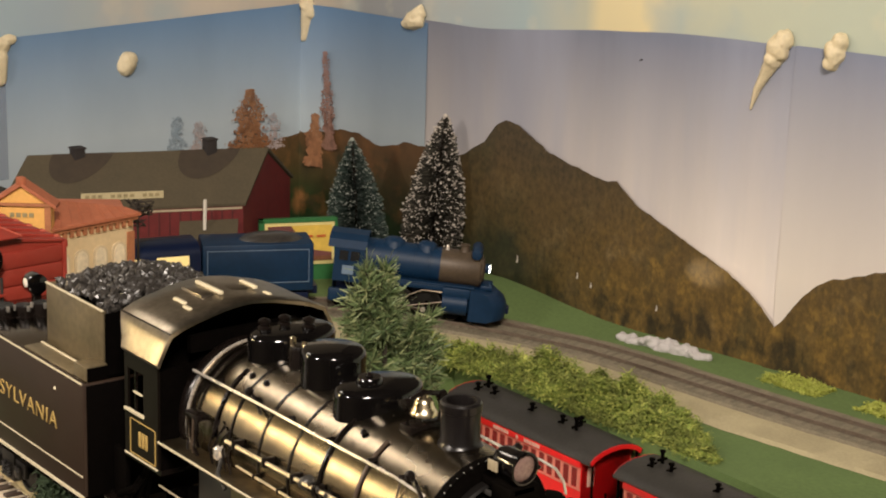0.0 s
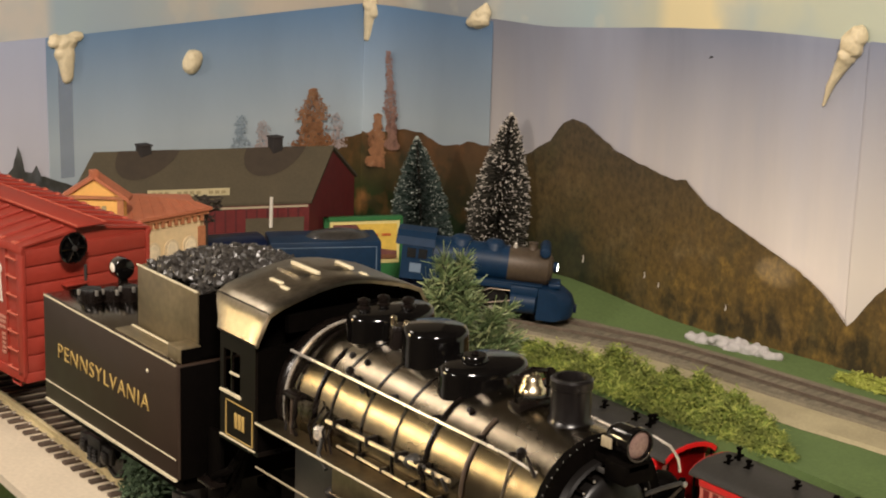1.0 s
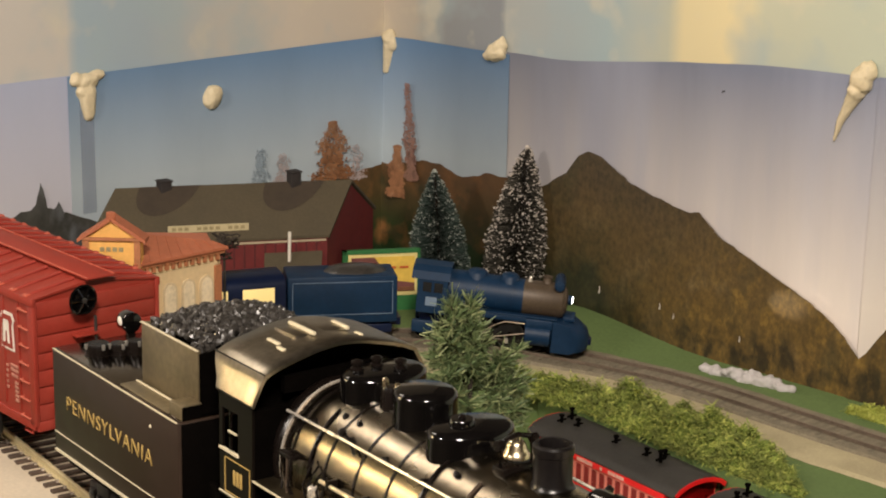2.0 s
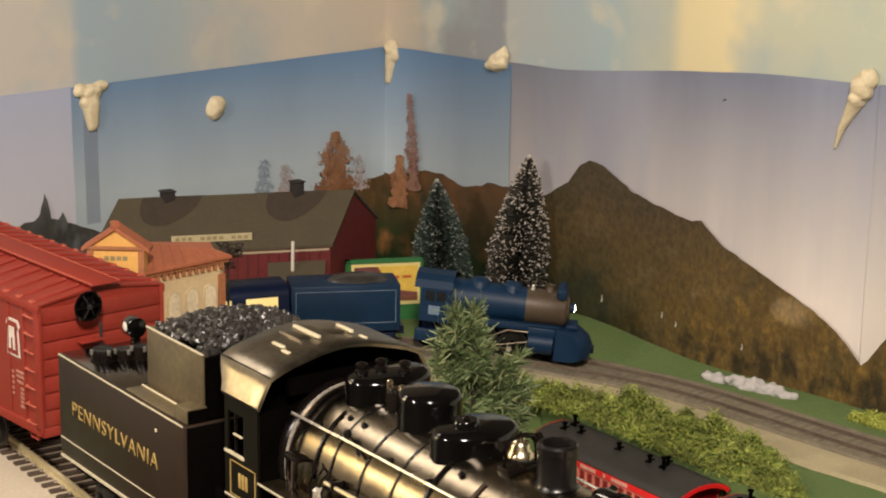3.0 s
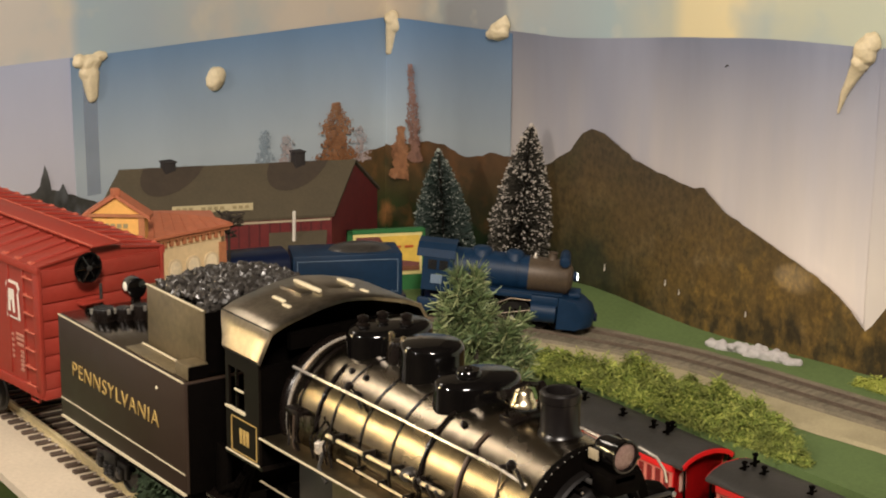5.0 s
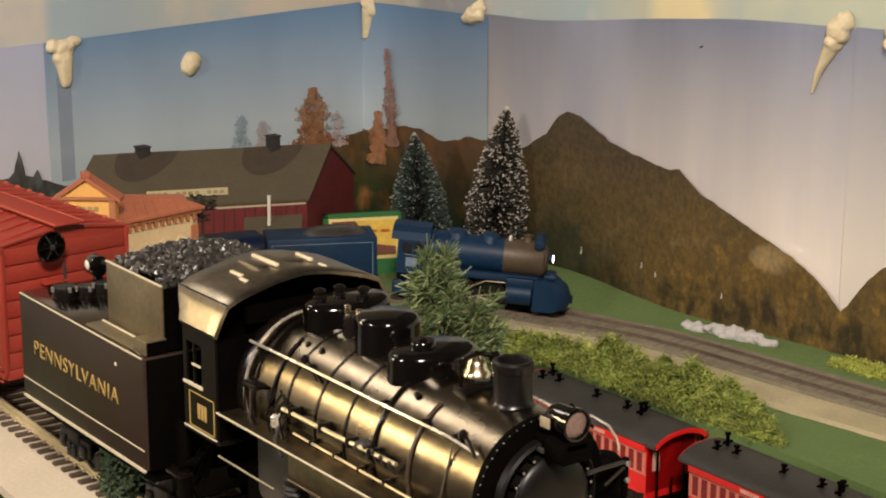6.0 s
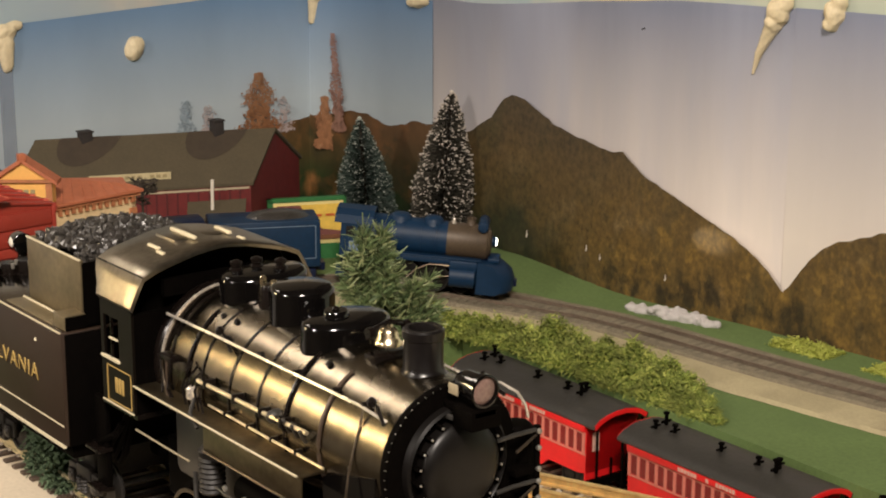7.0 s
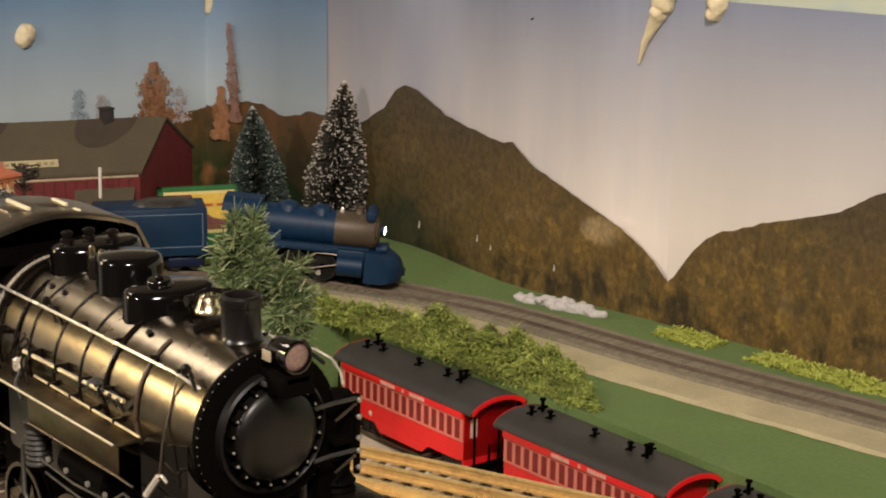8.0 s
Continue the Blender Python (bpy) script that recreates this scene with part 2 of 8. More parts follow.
def mural_mat(name):
    """Sheets of painted sky with soft clouds; two of their edges show as upright lines."""
    m = mat(name, (0.5, 0.5, 0.45), 0.8, 0.0, 0.04, 40)
    nt = m.node_tree
    b = nt.nodes["Principled BSDF"]
    geo = nt.nodes.new("ShaderNodeNewGeometry")
    sep = nt.nodes.new("ShaderNodeSeparateXYZ")
    nt.links.new(geo.outputs["Position"], sep.inputs[0])
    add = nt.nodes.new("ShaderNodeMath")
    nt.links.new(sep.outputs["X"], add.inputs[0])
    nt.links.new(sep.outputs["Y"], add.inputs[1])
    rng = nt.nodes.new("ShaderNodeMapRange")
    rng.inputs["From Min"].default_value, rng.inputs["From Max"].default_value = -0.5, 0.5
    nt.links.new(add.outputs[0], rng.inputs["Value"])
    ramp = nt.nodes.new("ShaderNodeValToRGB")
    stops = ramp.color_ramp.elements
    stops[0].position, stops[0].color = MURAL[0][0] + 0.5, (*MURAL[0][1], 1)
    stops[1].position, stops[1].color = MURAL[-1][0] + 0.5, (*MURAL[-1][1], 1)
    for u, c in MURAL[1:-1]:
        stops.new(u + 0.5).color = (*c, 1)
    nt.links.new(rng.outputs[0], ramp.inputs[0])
    out = ramp.outputs[0]
    for scale, lo, hi, most, colour in ((17.0, 0.50, 0.66, 0.55, (0.36, 0.45, 0.47)), (26.0, 0.56, 0.72, 0.45, (0.70, 0.62, 0.44))):
        cloud = nt.nodes.new("ShaderNodeTexNoise")
        cloud.inputs["Scale"].default_value, cloud.inputs["Detail"].default_value = scale, 3.0
        nt.links.new(geo.outputs["Position"], cloud.inputs["Vector"])
        amount = nt.nodes.new("ShaderNodeMapRange")
        for key, v in zip(("From Min", "From Max", "To Min", "To Max"), (lo, hi, 0.0, most)):
            amount.inputs[key].default_value = v
        nt.links.new(cloud.outputs["Fac"], amount.inputs["Value"])
        mix = nt.nodes.new("ShaderNodeMix")
        mix.data_type = "RGBA"
        nt.links.new(amount.outputs[0], mix.inputs["Factor"])
        nt.links.new(out, mix.inputs[6])
        mix.inputs[7].default_value = (*colour, 1)
        out = mix.outputs[2]
    nt.links.new(out, b.inputs["Base Color"])
    return m


def strand_mat(name, dark, light, pale, rough=0.85, patch=None):
    """Loose strands: each one takes its own shade between dark, light and pale."""
    m = mat(name, light, rough, 0.0, 0.25, 70)
    nt = m.node_tree
    b = nt.nodes["Principled BSDF"]
    old = b.inputs["Base Color"].links[0].from_socket
    geo = nt.nodes.new("ShaderNodeNewGeometry")
    ramp = nt.nodes.new("ShaderNodeValToRGB")
    ramp.color_ramp.elements[0].color = (*dark, 1)
    ramp.color_ramp.elements[1].color = (*pale, 1)
    mid = ramp.color_ramp.elements.new(0.5)
    mid.color = (*light, 1)
    nt.links.new(geo.outputs["Random Per Island"], ramp.inputs[0])
    mix = nt.nodes.new("ShaderNodeMix")
    mix.data_type = "RGBA"
    mix.inputs["Factor"].default_value = 0.75
    nt.links.new(old, mix.inputs[6])
    nt.links.new(ramp.outputs[0], mix.inputs[7])
    out = mix.outputs[2]
    if patch:
        # brownish patches at random; their darkness also gives depth that the shading lacks
        ns = nt.nodes.new("ShaderNodeTexNoise")
        ns.inputs["Scale"].default_value, ns.inputs["Detail"].default_value = 75.0, 3.0
        nt.links.new(geo.outputs["Position"], ns.inputs["Vector"])
        amount = nt.nodes.new("ShaderNodeMapRange")
        for key, v in zip(("From Min", "From Max", "To Min", "To Max"), (0.46, 0.64, 0.0, 0.6)):
            amount.inputs[key].default_value = v
        nt.links.new(ns.outputs["Fac"], amount.inputs["Value"])
        patch_mix = nt.nodes.new("ShaderNodeMix")
        patch_mix.data_type = "RGBA"
        nt.links.new(amount.outputs[0], patch_mix.inputs["Factor"])
        nt.links.new(out, patch_mix.inputs[6])
        patch_mix.inputs[7].default_value = (*patch, 1)
        out = patch_mix.outputs[2]
    nt.links.new(out, b.inputs["Base Color"])
    return m


M.update(
    clouds=mural_mat("cloud_painted_wall"),
    plaster=mat("warm_white_plaster", (0.30, 0.26, 0.20), 0.85, 0, 0.05, 6),
    floor=mat("dark_purple_carpet", (0.060, 0.048, 0.066), 0.7, 0, 0.15, 6),
    sky_lilac=print_mat("sky_print_lilac", (0.56, 0.54, 0.58), (0.42, 0.46, 0.60), 0.0, 0.10, None, 14, 0.4, 0.05),
    # fade: dimmer light right of the corner, put into both sky prints
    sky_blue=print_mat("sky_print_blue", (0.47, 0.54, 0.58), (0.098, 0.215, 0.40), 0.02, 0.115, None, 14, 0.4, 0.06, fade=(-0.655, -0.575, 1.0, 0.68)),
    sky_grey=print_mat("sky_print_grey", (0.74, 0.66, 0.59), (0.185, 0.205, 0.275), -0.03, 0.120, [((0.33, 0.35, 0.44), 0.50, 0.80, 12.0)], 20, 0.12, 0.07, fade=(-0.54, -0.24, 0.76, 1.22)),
    sky_cream=print_mat("sky_print_cream", (0.80, 0.72, 0.635), (0.205, 0.235, 0.335), -0.02, 0.13, None, 14, 0.15, 0.05),
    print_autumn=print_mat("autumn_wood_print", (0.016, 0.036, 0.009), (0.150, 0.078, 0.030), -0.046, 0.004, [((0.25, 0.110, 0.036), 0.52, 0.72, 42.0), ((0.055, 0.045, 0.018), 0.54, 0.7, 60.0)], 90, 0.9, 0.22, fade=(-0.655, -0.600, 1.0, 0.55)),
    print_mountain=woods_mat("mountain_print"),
    print_dark=print_mat("dark_tree_print", (0.052, 0.050, 0.042), (0.080, 0.080, 0.078), 0.0, 0.03, [((0.10, 0.105, 0.11), 0.55, 0.75, 60.0)], 120, 0.7, 0.35),
    print_orange=print_mat("orange_tree_print", (0.30, 0.135, 0.060), (0.36, 0.19, 0.10), 0.0, 0.04, [((0.20, 0.090, 0.040), 0.5, 0.68, 140.0), ((0.42, 0.24, 0.13), 0.58, 0.75, 160.0)], 260, 0.8, 0.22),
    print_russet=print_mat("russet_tree_print", (0.28, 0.15, 0.105), (0.31, 0.19, 0.165), 0.0, 0.07, [((0.17, 0.09, 0.07), 0.52, 0.7, 140.0)], 260, 0.8, 0.2),
    print_haze=print_mat("hazy_tree_print", (0.31, 0.37, 0.41), (0.28, 0.35, 0.41), 0.0, 0.03, None, 160, 0.5, 0.2),
    print_pink=print_mat("pink_tree_print", (0.44, 0.36, 0.34), (0.42, 0.38, 0.38), 0.0, 0.02, None, 160, 0.7, 0.2),
    satinblack=mat("satin_black_door", (0.0042, 0.0034, 0.0030), 0.38, 0.0, 0.2, 150, spec=0.34),
    gloss2=mat("smoked_black_enamel", (0.0065, 0.0052, 0.0050), 0.30, 0.0, 0.2, 150, spec=0.45),
    gloss=mat("gloss_black_enamel", (0.003, 0.0026, 0.0025), 0.10, 0.0, 0.1, 150, spec=0.5),
    satin=mat("satin_dark_grey", (0.045, 0.042, 0.038), 0.38, 0.3, 0.2, 150),
    roof=mat("worn_satin_roof", (0.300, 0.265, 0.212), 0.33, 1.0, 0.25, 110, bump=0.00005, dirt=(0.40, 0.355, 0.28), dirt_amount=0.35),
    lens=mat("pinkish_lens", (0.20, 0.125, 0.105), 0.12, 0.0, 0.35, 900, bump=0.0002, spec=0.8),
    stripeold=mat("worn_cream_edge", (0.30, 0.25, 0.165), 0.5, 0.0, 0.2, 200),
    truck=mat("sooty_truck_casting", (0.013, 0.011, 0.0095), 0.5, 0.2, 0.3, 200),
    redlight=mat("boxcar_red_worn_edge", (0.48, 0.11, 0.065), 0.5, 0.0, 0.15, 150),
    whitefaded=mat("faded_white_stencil", (0.46, 0.20, 0.14), 0.6, 0.0, 0.15, 300),
    pink=mat("pale_pink_frame", (0.66, 0.20, 0.15), 0.5, 0, 0.1, 200),
    pinkpale=mat("pale_cream_mark", (0.68, 0.42, 0.34), 0.5, 0, 0.15, 200),
    darkred=mat("dark_red_glass", (0.20, 0.012, 0.012), 0.2, 0, 0.2, 100),
    smokebrown=mat("brown_graphite", (0.085, 0.060, 0.038), 0.5, 0.2, 0.2, 150),
    lit=glow("lit_lamp", (1.0, 0.95, 0.85), 14.0),
    litwindow=glow("lit_window", (0.85, 0.66, 0.26), 0.35),
    darkglass=mat("dark_glass", (0.01, 0.012, 0.015), 0.1, 0, 0.1, 100),
    dullcream=mat("dull_cream", (0.44, 0.36, 0.24), 0.6, 0, 0.12, 150),
    lining=mat("silver_lining", (0.16, 0.22, 0.30), 0.4, 0, 0.1, 150),
    barnred=mat("barn_red_boards", (0.135, 0.014, 0.013), 0.7, 0, 0.25, 60, dirt=(0.08, 0.01, 0.01), dirt_amount=0.6),
    barndark=mat("barn_red_seam", (0.075, 0.009, 0.009), 0.7, 0, 0.2, 60),
    barnroof=mat("brown_felt_roof", (0.080, 0.063, 0.036), 0.9, 0, 0.18, 45, bump=0.0003, fine=12),
    barnpatch=mat("dark_roof_patch", (0.050, 0.036, 0.023), 0.9, 0, 0.18, 45),
    chimney=mat("sooty_chimney", (0.025, 0.020, 0.018), 0.9, 0, 0.3, 200),
    signcream=mat("cream_sign", (0.50, 0.42, 0.24), 0.7, 0, 0.1, 150),
    signbar=mat("faded_sign_writing", (0.30, 0.24, 0.12), 0.7, 0, 0.2, 150),
    depotcream=mat("cream_plaster", (0.66, 0.50, 0.28), 0.7, 0, 0.1, 80),
    depotyellow=mat("yellow_plaster", (0.78, 0.42, 0.11), 0.7, 0, 0.1, 80),
    depotbrick=mat("red_brown_brick", (0.40, 0.155, 0.065), 0.75, 0, 0.2, 150),
    depotroof=mat("orange_brown_tiles", (0.42, 0.130, 0.060), 0.7, 0, 0.15, 80),
    depottrim=mat("pale_window_surround", (0.60, 0.48, 0.30), 0.7, 0, 0.1, 120),
    blind=mat("pale_blind", (0.74, 0.62, 0.42), 0.6, 0, 0.2, 120),
    bark=mat("dark_bark", (0.035, 0.026, 0.018), 0.9, 0, 0.3, 200),
    billgreen=mat("billboard_green", (0.028, 0.150, 0.040), 0.6, 0, 0.15, 80),
    billyellow=mat("billboard_cream", (0.72, 0.60, 0.24), 0.6, 0, 0.08, 80),
    billsky=mat("billboard_yellow", (0.72, 0.48, 0.08), 0.6, 0, 0.15, 60),
    billpurple=mat("billboard_purple", (0.16, 0.055, 0.045), 0.6, 0, 0.3, 80),
    billorange=mat("billboard_orange", (0.52, 0.12, 0.025), 0.6, 0, 0.2, 80),
    billtan=mat("billboard_tan", (0.36, 0.20, 0.09), 0.6, 0, 0.2, 80),
    billbrown=mat("billboard_brown", (0.18, 0.07, 0.03), 0.6, 0, 0.2, 80),
    bristle=strand_mat("dark_brown_green_bristle", (0.012, 0.011, 0.008), (0.034, 0.031, 0.021), (0.13, 0.112, 0.085)),
    bristleteal=strand_mat("teal_bristle", (0.012, 0.025, 0.019), (0.026, 0.047, 0.036), (0.125, 0.145, 0.125)),
    snow=mat("white_flock", (0.52, 0.465, 0.40), 0.9, 0, 0.2, 200),
    frost=mat("faint_frost", (0.30, 0.32, 0.28), 0.8, 0, 0.3, 200),
    snowbase=mat("cream_snow_mound", (0.70, 0.58, 0.38), 0.9, 0, 0.12, 120, bump=0.0005),
    needle=strand_mat("plastic_needle_green", (0.050, 0.088, 0.034), (0.15, 0.21, 0.082), (0.46, 0.48, 0.24), 0.5),
    lichen=strand_mat("lichen_green", (0.060, 0.085, 0.015), (0.25, 0.32, 0.052), (0.62, 0.62, 0.15), patch=(0.11, 0.125, 0.028)),
    lichenbright=strand_mat("bright_lichen", (0.22, 0.27, 0.035), (0.44, 0.48, 0.080), (0.58, 0.59, 0.15)),
    moss=mat("dark_green_moss", (0.10, 0.15, 0.08), 0.9, 0, 0.5, 150),
    fluff=mat("white_fluff", (0.50, 0.47, 0.45), 0.95, 0, 0.1, 100),
    goldtie=mat("brown_track_tie", (0.22, 0.155, 0.085), 0.7, 0, 0.2, 150, per_object=0.2),
    fartie=mat("grey_brown_tie", (0.186, 0.158, 0.108), 0.9, 0, 0.25, 150, per_object=0.25),
    ceiling=mat("dim_ceiling_paint", (0.06, 0.052, 0.045), 0.9, 0, 0.1, 6),
    tape=mat("clear_tape_film", (0.30, 0.34, 0.43), 0.25, 0.0, 0.25, 30, spec=0.6),
    putty=mat("cream_putty", (0.72, 0.61, 0.40), 0.6, 0, 0.1, 120, bump=0.0004),
)



# ---- mesh helpers ----
BASE = {}


def smooth(me, angle=40):
    for p in me.polygons:
        p.use_smooth = True
    bm = bmesh.new()
    bm.from_mesh(me)
    lim = math.cos(radians(angle))
    for e in bm.edges:
        if len(e.link_faces) == 2 and e.link_faces[0].normal.dot(e.link_faces[1].normal) < lim:
            e.smooth = False
    bm.to_mesh(me)
    bm.free()


def thing(name, place, label, category, group="", kind=""):
    ob = new(name)
    ob.location = place
    BASE[ob] = Vector(place)
    return tagged(ob, label, category, group, kind)


def part(name, bm, material, parent=None, label="", rounded=True):
    me = bpy.data.meshes.new(name)
    bmesh.ops.recalc_face_normals(bm, faces=bm.faces)
    bm.to_mesh(me)
    bm.free()
    me.materials.append(material)
    if rounded:
        smooth(me)
    ob = new(name, me)
    if parent is not None:
        ob.parent = parent
        BASE[ob] = BASE[parent]
        me.transform(Matrix.Translation(-BASE[parent]))
    if label:
        tagged(ob, label)
    return ob


def solid(name, bm, material, label, category, kind="", group="", rounded=True):
    return tagged(part(name, bm, material, None, "", rounded), label, category, group, kind)


def box(lo, hi, bevel=0.0, bm=None):
    own = bmesh.new()
    vs = [own.verts.new((x, y, z)) for x in (lo[0], hi[0]) for y in (lo[1], hi[1]) for z in (lo[2], hi[2])]
    for a in ((0, 1, 3, 2), (4, 6, 7, 5), (0, 4, 5, 1), (2, 3, 7, 6), (0, 2, 6, 4), (1, 5, 7, 3)):
        own.faces.new([vs[i] for i in a])
    if bevel:
        bmesh.ops.bevel(own, geom=own.edges[:], offset=bevel, segments=2, profile=0.5, affect="EDGES")
    return join(bm, own)


def join(bm, own, m=None):
    if m is not None:
        bmesh.ops.transform(own, matrix=m, verts=own.verts)
    if bm is None:
        return own
    table = {v: bm.verts.new(v.co) for v in own.verts}
    for f in own.faces:
        bm.faces.new([table[v] for v in f.verts])
    own.free()
    return bm


def lathe(profile, seg=32, m=None, bm=None):
    """Turns rows of (radius, height) round the z axis."""
    own = bmesh.new()
    rings = []
    for r, z in profile:
        if r < 1e-7:
            rings.append([own.verts.new((0, 0, z))])
        else:
            rings.append([own.verts.new((r * math.cos(2 * math.pi * i / seg), r * math.sin(2 * math.pi * i / seg), z)) for i in range(seg)])
    for a, b in zip(rings, rings[1:]):
        for i in range(seg):
            j = (i + 1) % seg
            if len(a) == 1 and len(b) > 1:
                own.faces.new((a[0], b[i], b[j]))
            elif len(b) == 1 and len(a) > 1:
                own.faces.new((a[i], b[0], a[j]))
            elif len(a) > 1:
                own.faces.new((a[i], b[i], b[j], a[j]))
    for ring, flip in ((rings[0], True), (rings[-1], False)):
        if len(ring) > 1:
            own.faces.new(ring[::-1] if flip else ring)
    return join(bm, own, m)


ALONG_X = Matrix.Rotation(radians(90), 4, "Y")
ALONG_Y = Matrix.Rotation(radians(-90), 4, "X")


def at(x, y, z, turn=None):
    m = Matrix.Translation((x, y, z))
    return m @ turn if turn is not None else m


def rod(a, b, r, seg=8, bm=None):
    a, b = Vector(a), Vector(b)
    d = b - a
    own = bmesh.new()
    m = Matrix.Translation(a) @ d.to_track_quat("Z", "Y").to_matrix().to_4x4()
    return lathe([(r, 0), (r, d.length)], seg, m, bm)


def tube(points, r, seg=8, bm=None):
    """A bent pipe along points."""
    own = bmesh.new()
    pts = [Vector(p) for p in points]
    rings = []
    for i, p in enumerate(pts):
        d = (pts[min(i + 1, len(pts) - 1)] - pts[max(i - 1, 0)]).normalized()
        q = d.to_track_quat("Z", "Y")
        rings.append([own.verts.new(p + q @ Vector((r * math.cos(2 * math.pi * k / seg), r * math.sin(2 * math.pi * k / seg), 0))) for k in range(seg)])
    for a, b in zip(rings, rings[1:]):
        for k in range(seg):
            own.faces.new((a[k], a[(k + 1) % seg], b[(k + 1) % seg], b[k]))
    own.faces.new(rings[0][::-1])
    own.faces.new(rings[-1])
    return join(bm, own)


def slab(outline, origin, u, v, depth, bm=None):
    """A plate: an outline of (a, b) in the plane of u and v, as thick as the vector depth."""
    own = bmesh.new()
    o, u, v, d = Vector(origin), Vector(u), Vector(v), Vector(depth)
    front = [own.verts.new(o + u * a + v * b) for a, b in outline]
    back = [own.verts.new(o + u * a + v * b + d) for a, b in outline]
    own.faces.new(front)
    own.faces.new(back[::-1])
    n = len(front)
    for i in range(n):
        own.faces.new((front[i], back[i], back[(i + 1) % n], front[(i + 1) % n]))
    return join(bm, own)


def sheet(path, z0, z1, thick, bm=None):
    """An upright wall along a path of (x, y), thick to the left of its way."""
    own = bmesh.new()
    pts = [Vector(p).to_2d() for p in path]
    rows = []
    for i, p in enumerate(pts):
        d = (pts[min(i + 1, len(pts) - 1)] - pts[max(i - 1, 0)]).normalized()
        q = p + Vector((-d.y, d.x)) * thick
        rows.append([own.verts.new(c) for c in ((*p, z0), (*p, z1), (*q, z1), (*q, z0))])
    for a, b in zip(rows, rows[1:]):
        for k in range(4):
            own.faces.new((a[k], b[k], b[(k + 1) % 4], a[(k + 1) % 4]))
    own.faces.new(rows[0][::-1])
    own.faces.new(rows[-1])
    return join(bm, own)


# ---- the setting: room, back walls, boards, ground ----
PIT = -0.137             # lower board with the red coaches
DECK = -0.006            # front board
CORNER = (-0.660, 0.510)
LEFT = ((-0.585, -0.60), (-0.625, 0.16), CORNER)
RIGHT = (CORNER, (-0.44, 0.552), (-0.21, 0.59), (0.10, 0.63), (0.95, 0.73))
WALL = LEFT + RIGHT[1:]


def ground_z(x, y):
    """The far board climbs a little towards the corner."""
    k = min(1, max(0, (-0.33 - x) / 0.13))
    return -0.082 + 0.012 * k * k * (3 - 2 * k)


def off_wall(p, away, path=WALL):
    """The place on the back wall nearest to p, stepped into the room."""
    p = Vector(p)
    best = None
    for a, b in zip(path, path[1:]):
        a, b = Vector(a), Vector(b)
        d = b - a
        k = min(1, max(0, (p - a).dot(d) / d.length_squared))
        q = a + d * k
        if best is None or (q - p).length < best[0]:
            n = Vector((d.y, -d.x)).normalized()
            best = ((q - p).length, q + n * away)
    return clear_of_walls(best[1], away)


def clear_of_walls(p, away):
    """Steps p off both walls of the corner, so that a bent sheet does not cross itself."""
    for a, b in ((Vector(LEFT[1]), Vector(CORNER)), (Vector(CORNER), Vector(RIGHT[1]))) * 2:
        d = (b - a).normalized()
        n = Vector((d.y, -d.x))
        gap = (p - a).dot(n)
        if gap < away and -0.02 < (p - a).dot(d) < (b - a).length + 0.02:
            p = p + n * (away - gap)
    return p


def wall_run(p, q, step=0.012):
    """Places along the wall from p to q, bending at its corners."""
    out = []
    marks = [Vector(w) for w in WALL]

    def along(v):
        far, total = None, 0.0
        for a, b in zip(marks, marks[1:]):
            d = b - a
            k = min(1, max(0, (v - a).dot(d) / d.length_squared))
            gap = (a + d * k - v).length
            if far is None or gap < far[0]:
                far = (gap, total + k * d.length)
            total += d.length
        return far[1]

    def place(s):
        for a, b in zip(marks, marks[1:]):
            if s <= (b - a).length or b is marks[-1]:
                return a + (b - a).normalized() * s, Vector(((b - a).y, -(b - a).x)).normalized()
            s -= (b - a).length

    s0, s1 = along(Vector(p)), along(Vector(q))
    n = max(1, int(abs(s1 - s0) / step))
    return [(*place(s0 + (s1 - s0) * i / n), (s0 + (s1 - s0) * i / n)) for i in range(n + 1)]


def paper(p, q, low, high, away, thick=0.0006, wave=0.0012, seed=0.0, rows=8, curl=()):
    """A sheet on the wall from p to q, between the heights low(s) and high(s), s from 0 to 1."""
    bm = bmesh.new()
    run = wall_run(p, q)
    n = len(run) - 1
    grids = []
    for back in (0, 1):
        grid = []
        for i, (place, normal, s) in enumerate(run):
            k = i / n
            col = []
            for j in range(rows + 1):
                z = low(k) + (high(k) - low(k)) * j / rows
                w = away + wave * (noise.noise(Vector((s * 14, z * 9, seed))) + 0.5 * noise.noise(Vector((s * 45, z * 5, seed + 7))))
                for x0, wide, far in curl:
                    w += far * math.exp(-((place.x - x0) / wide) ** 2) * (j / rows) ** 4
                v = clear_of_walls(place + normal * (w - thick * back), w - thick * back)
                col.append(bm.verts.new((v.x, v.y, z)))
            grid.append(col)
        grids.append(grid)
    a, b = grids
    for i in range(n):
        for j in range(rows):
            bm.faces.new((a[i][j], a[i + 1][j], a[i + 1][j + 1], a[i][j + 1]))
            bm.faces.new((b[i][j], b[i][j + 1], b[i + 1][j + 1], b[i + 1][j]))
    for i in range(n):
        bm.faces.new((a[i][rows], a[i + 1][rows], b[i + 1][rows], b[i][rows]))
        bm.faces.new((a[i][0], b[i][0], b[i + 1][0], a[i + 1][0]))
    for j in range(rows):
        bm.faces.new((a[0][j], a[0][j + 1], b[0][j + 1], b[0][j]))
        bm.faces.new((a[n][j], b[n][j], b[n][j + 1], a[n][j + 1]))
    return bm


film_mix = M["tape"].node_tree
film_mix.nodes["Principled BSDF"].inputs["Alpha"].default_value = 0.20

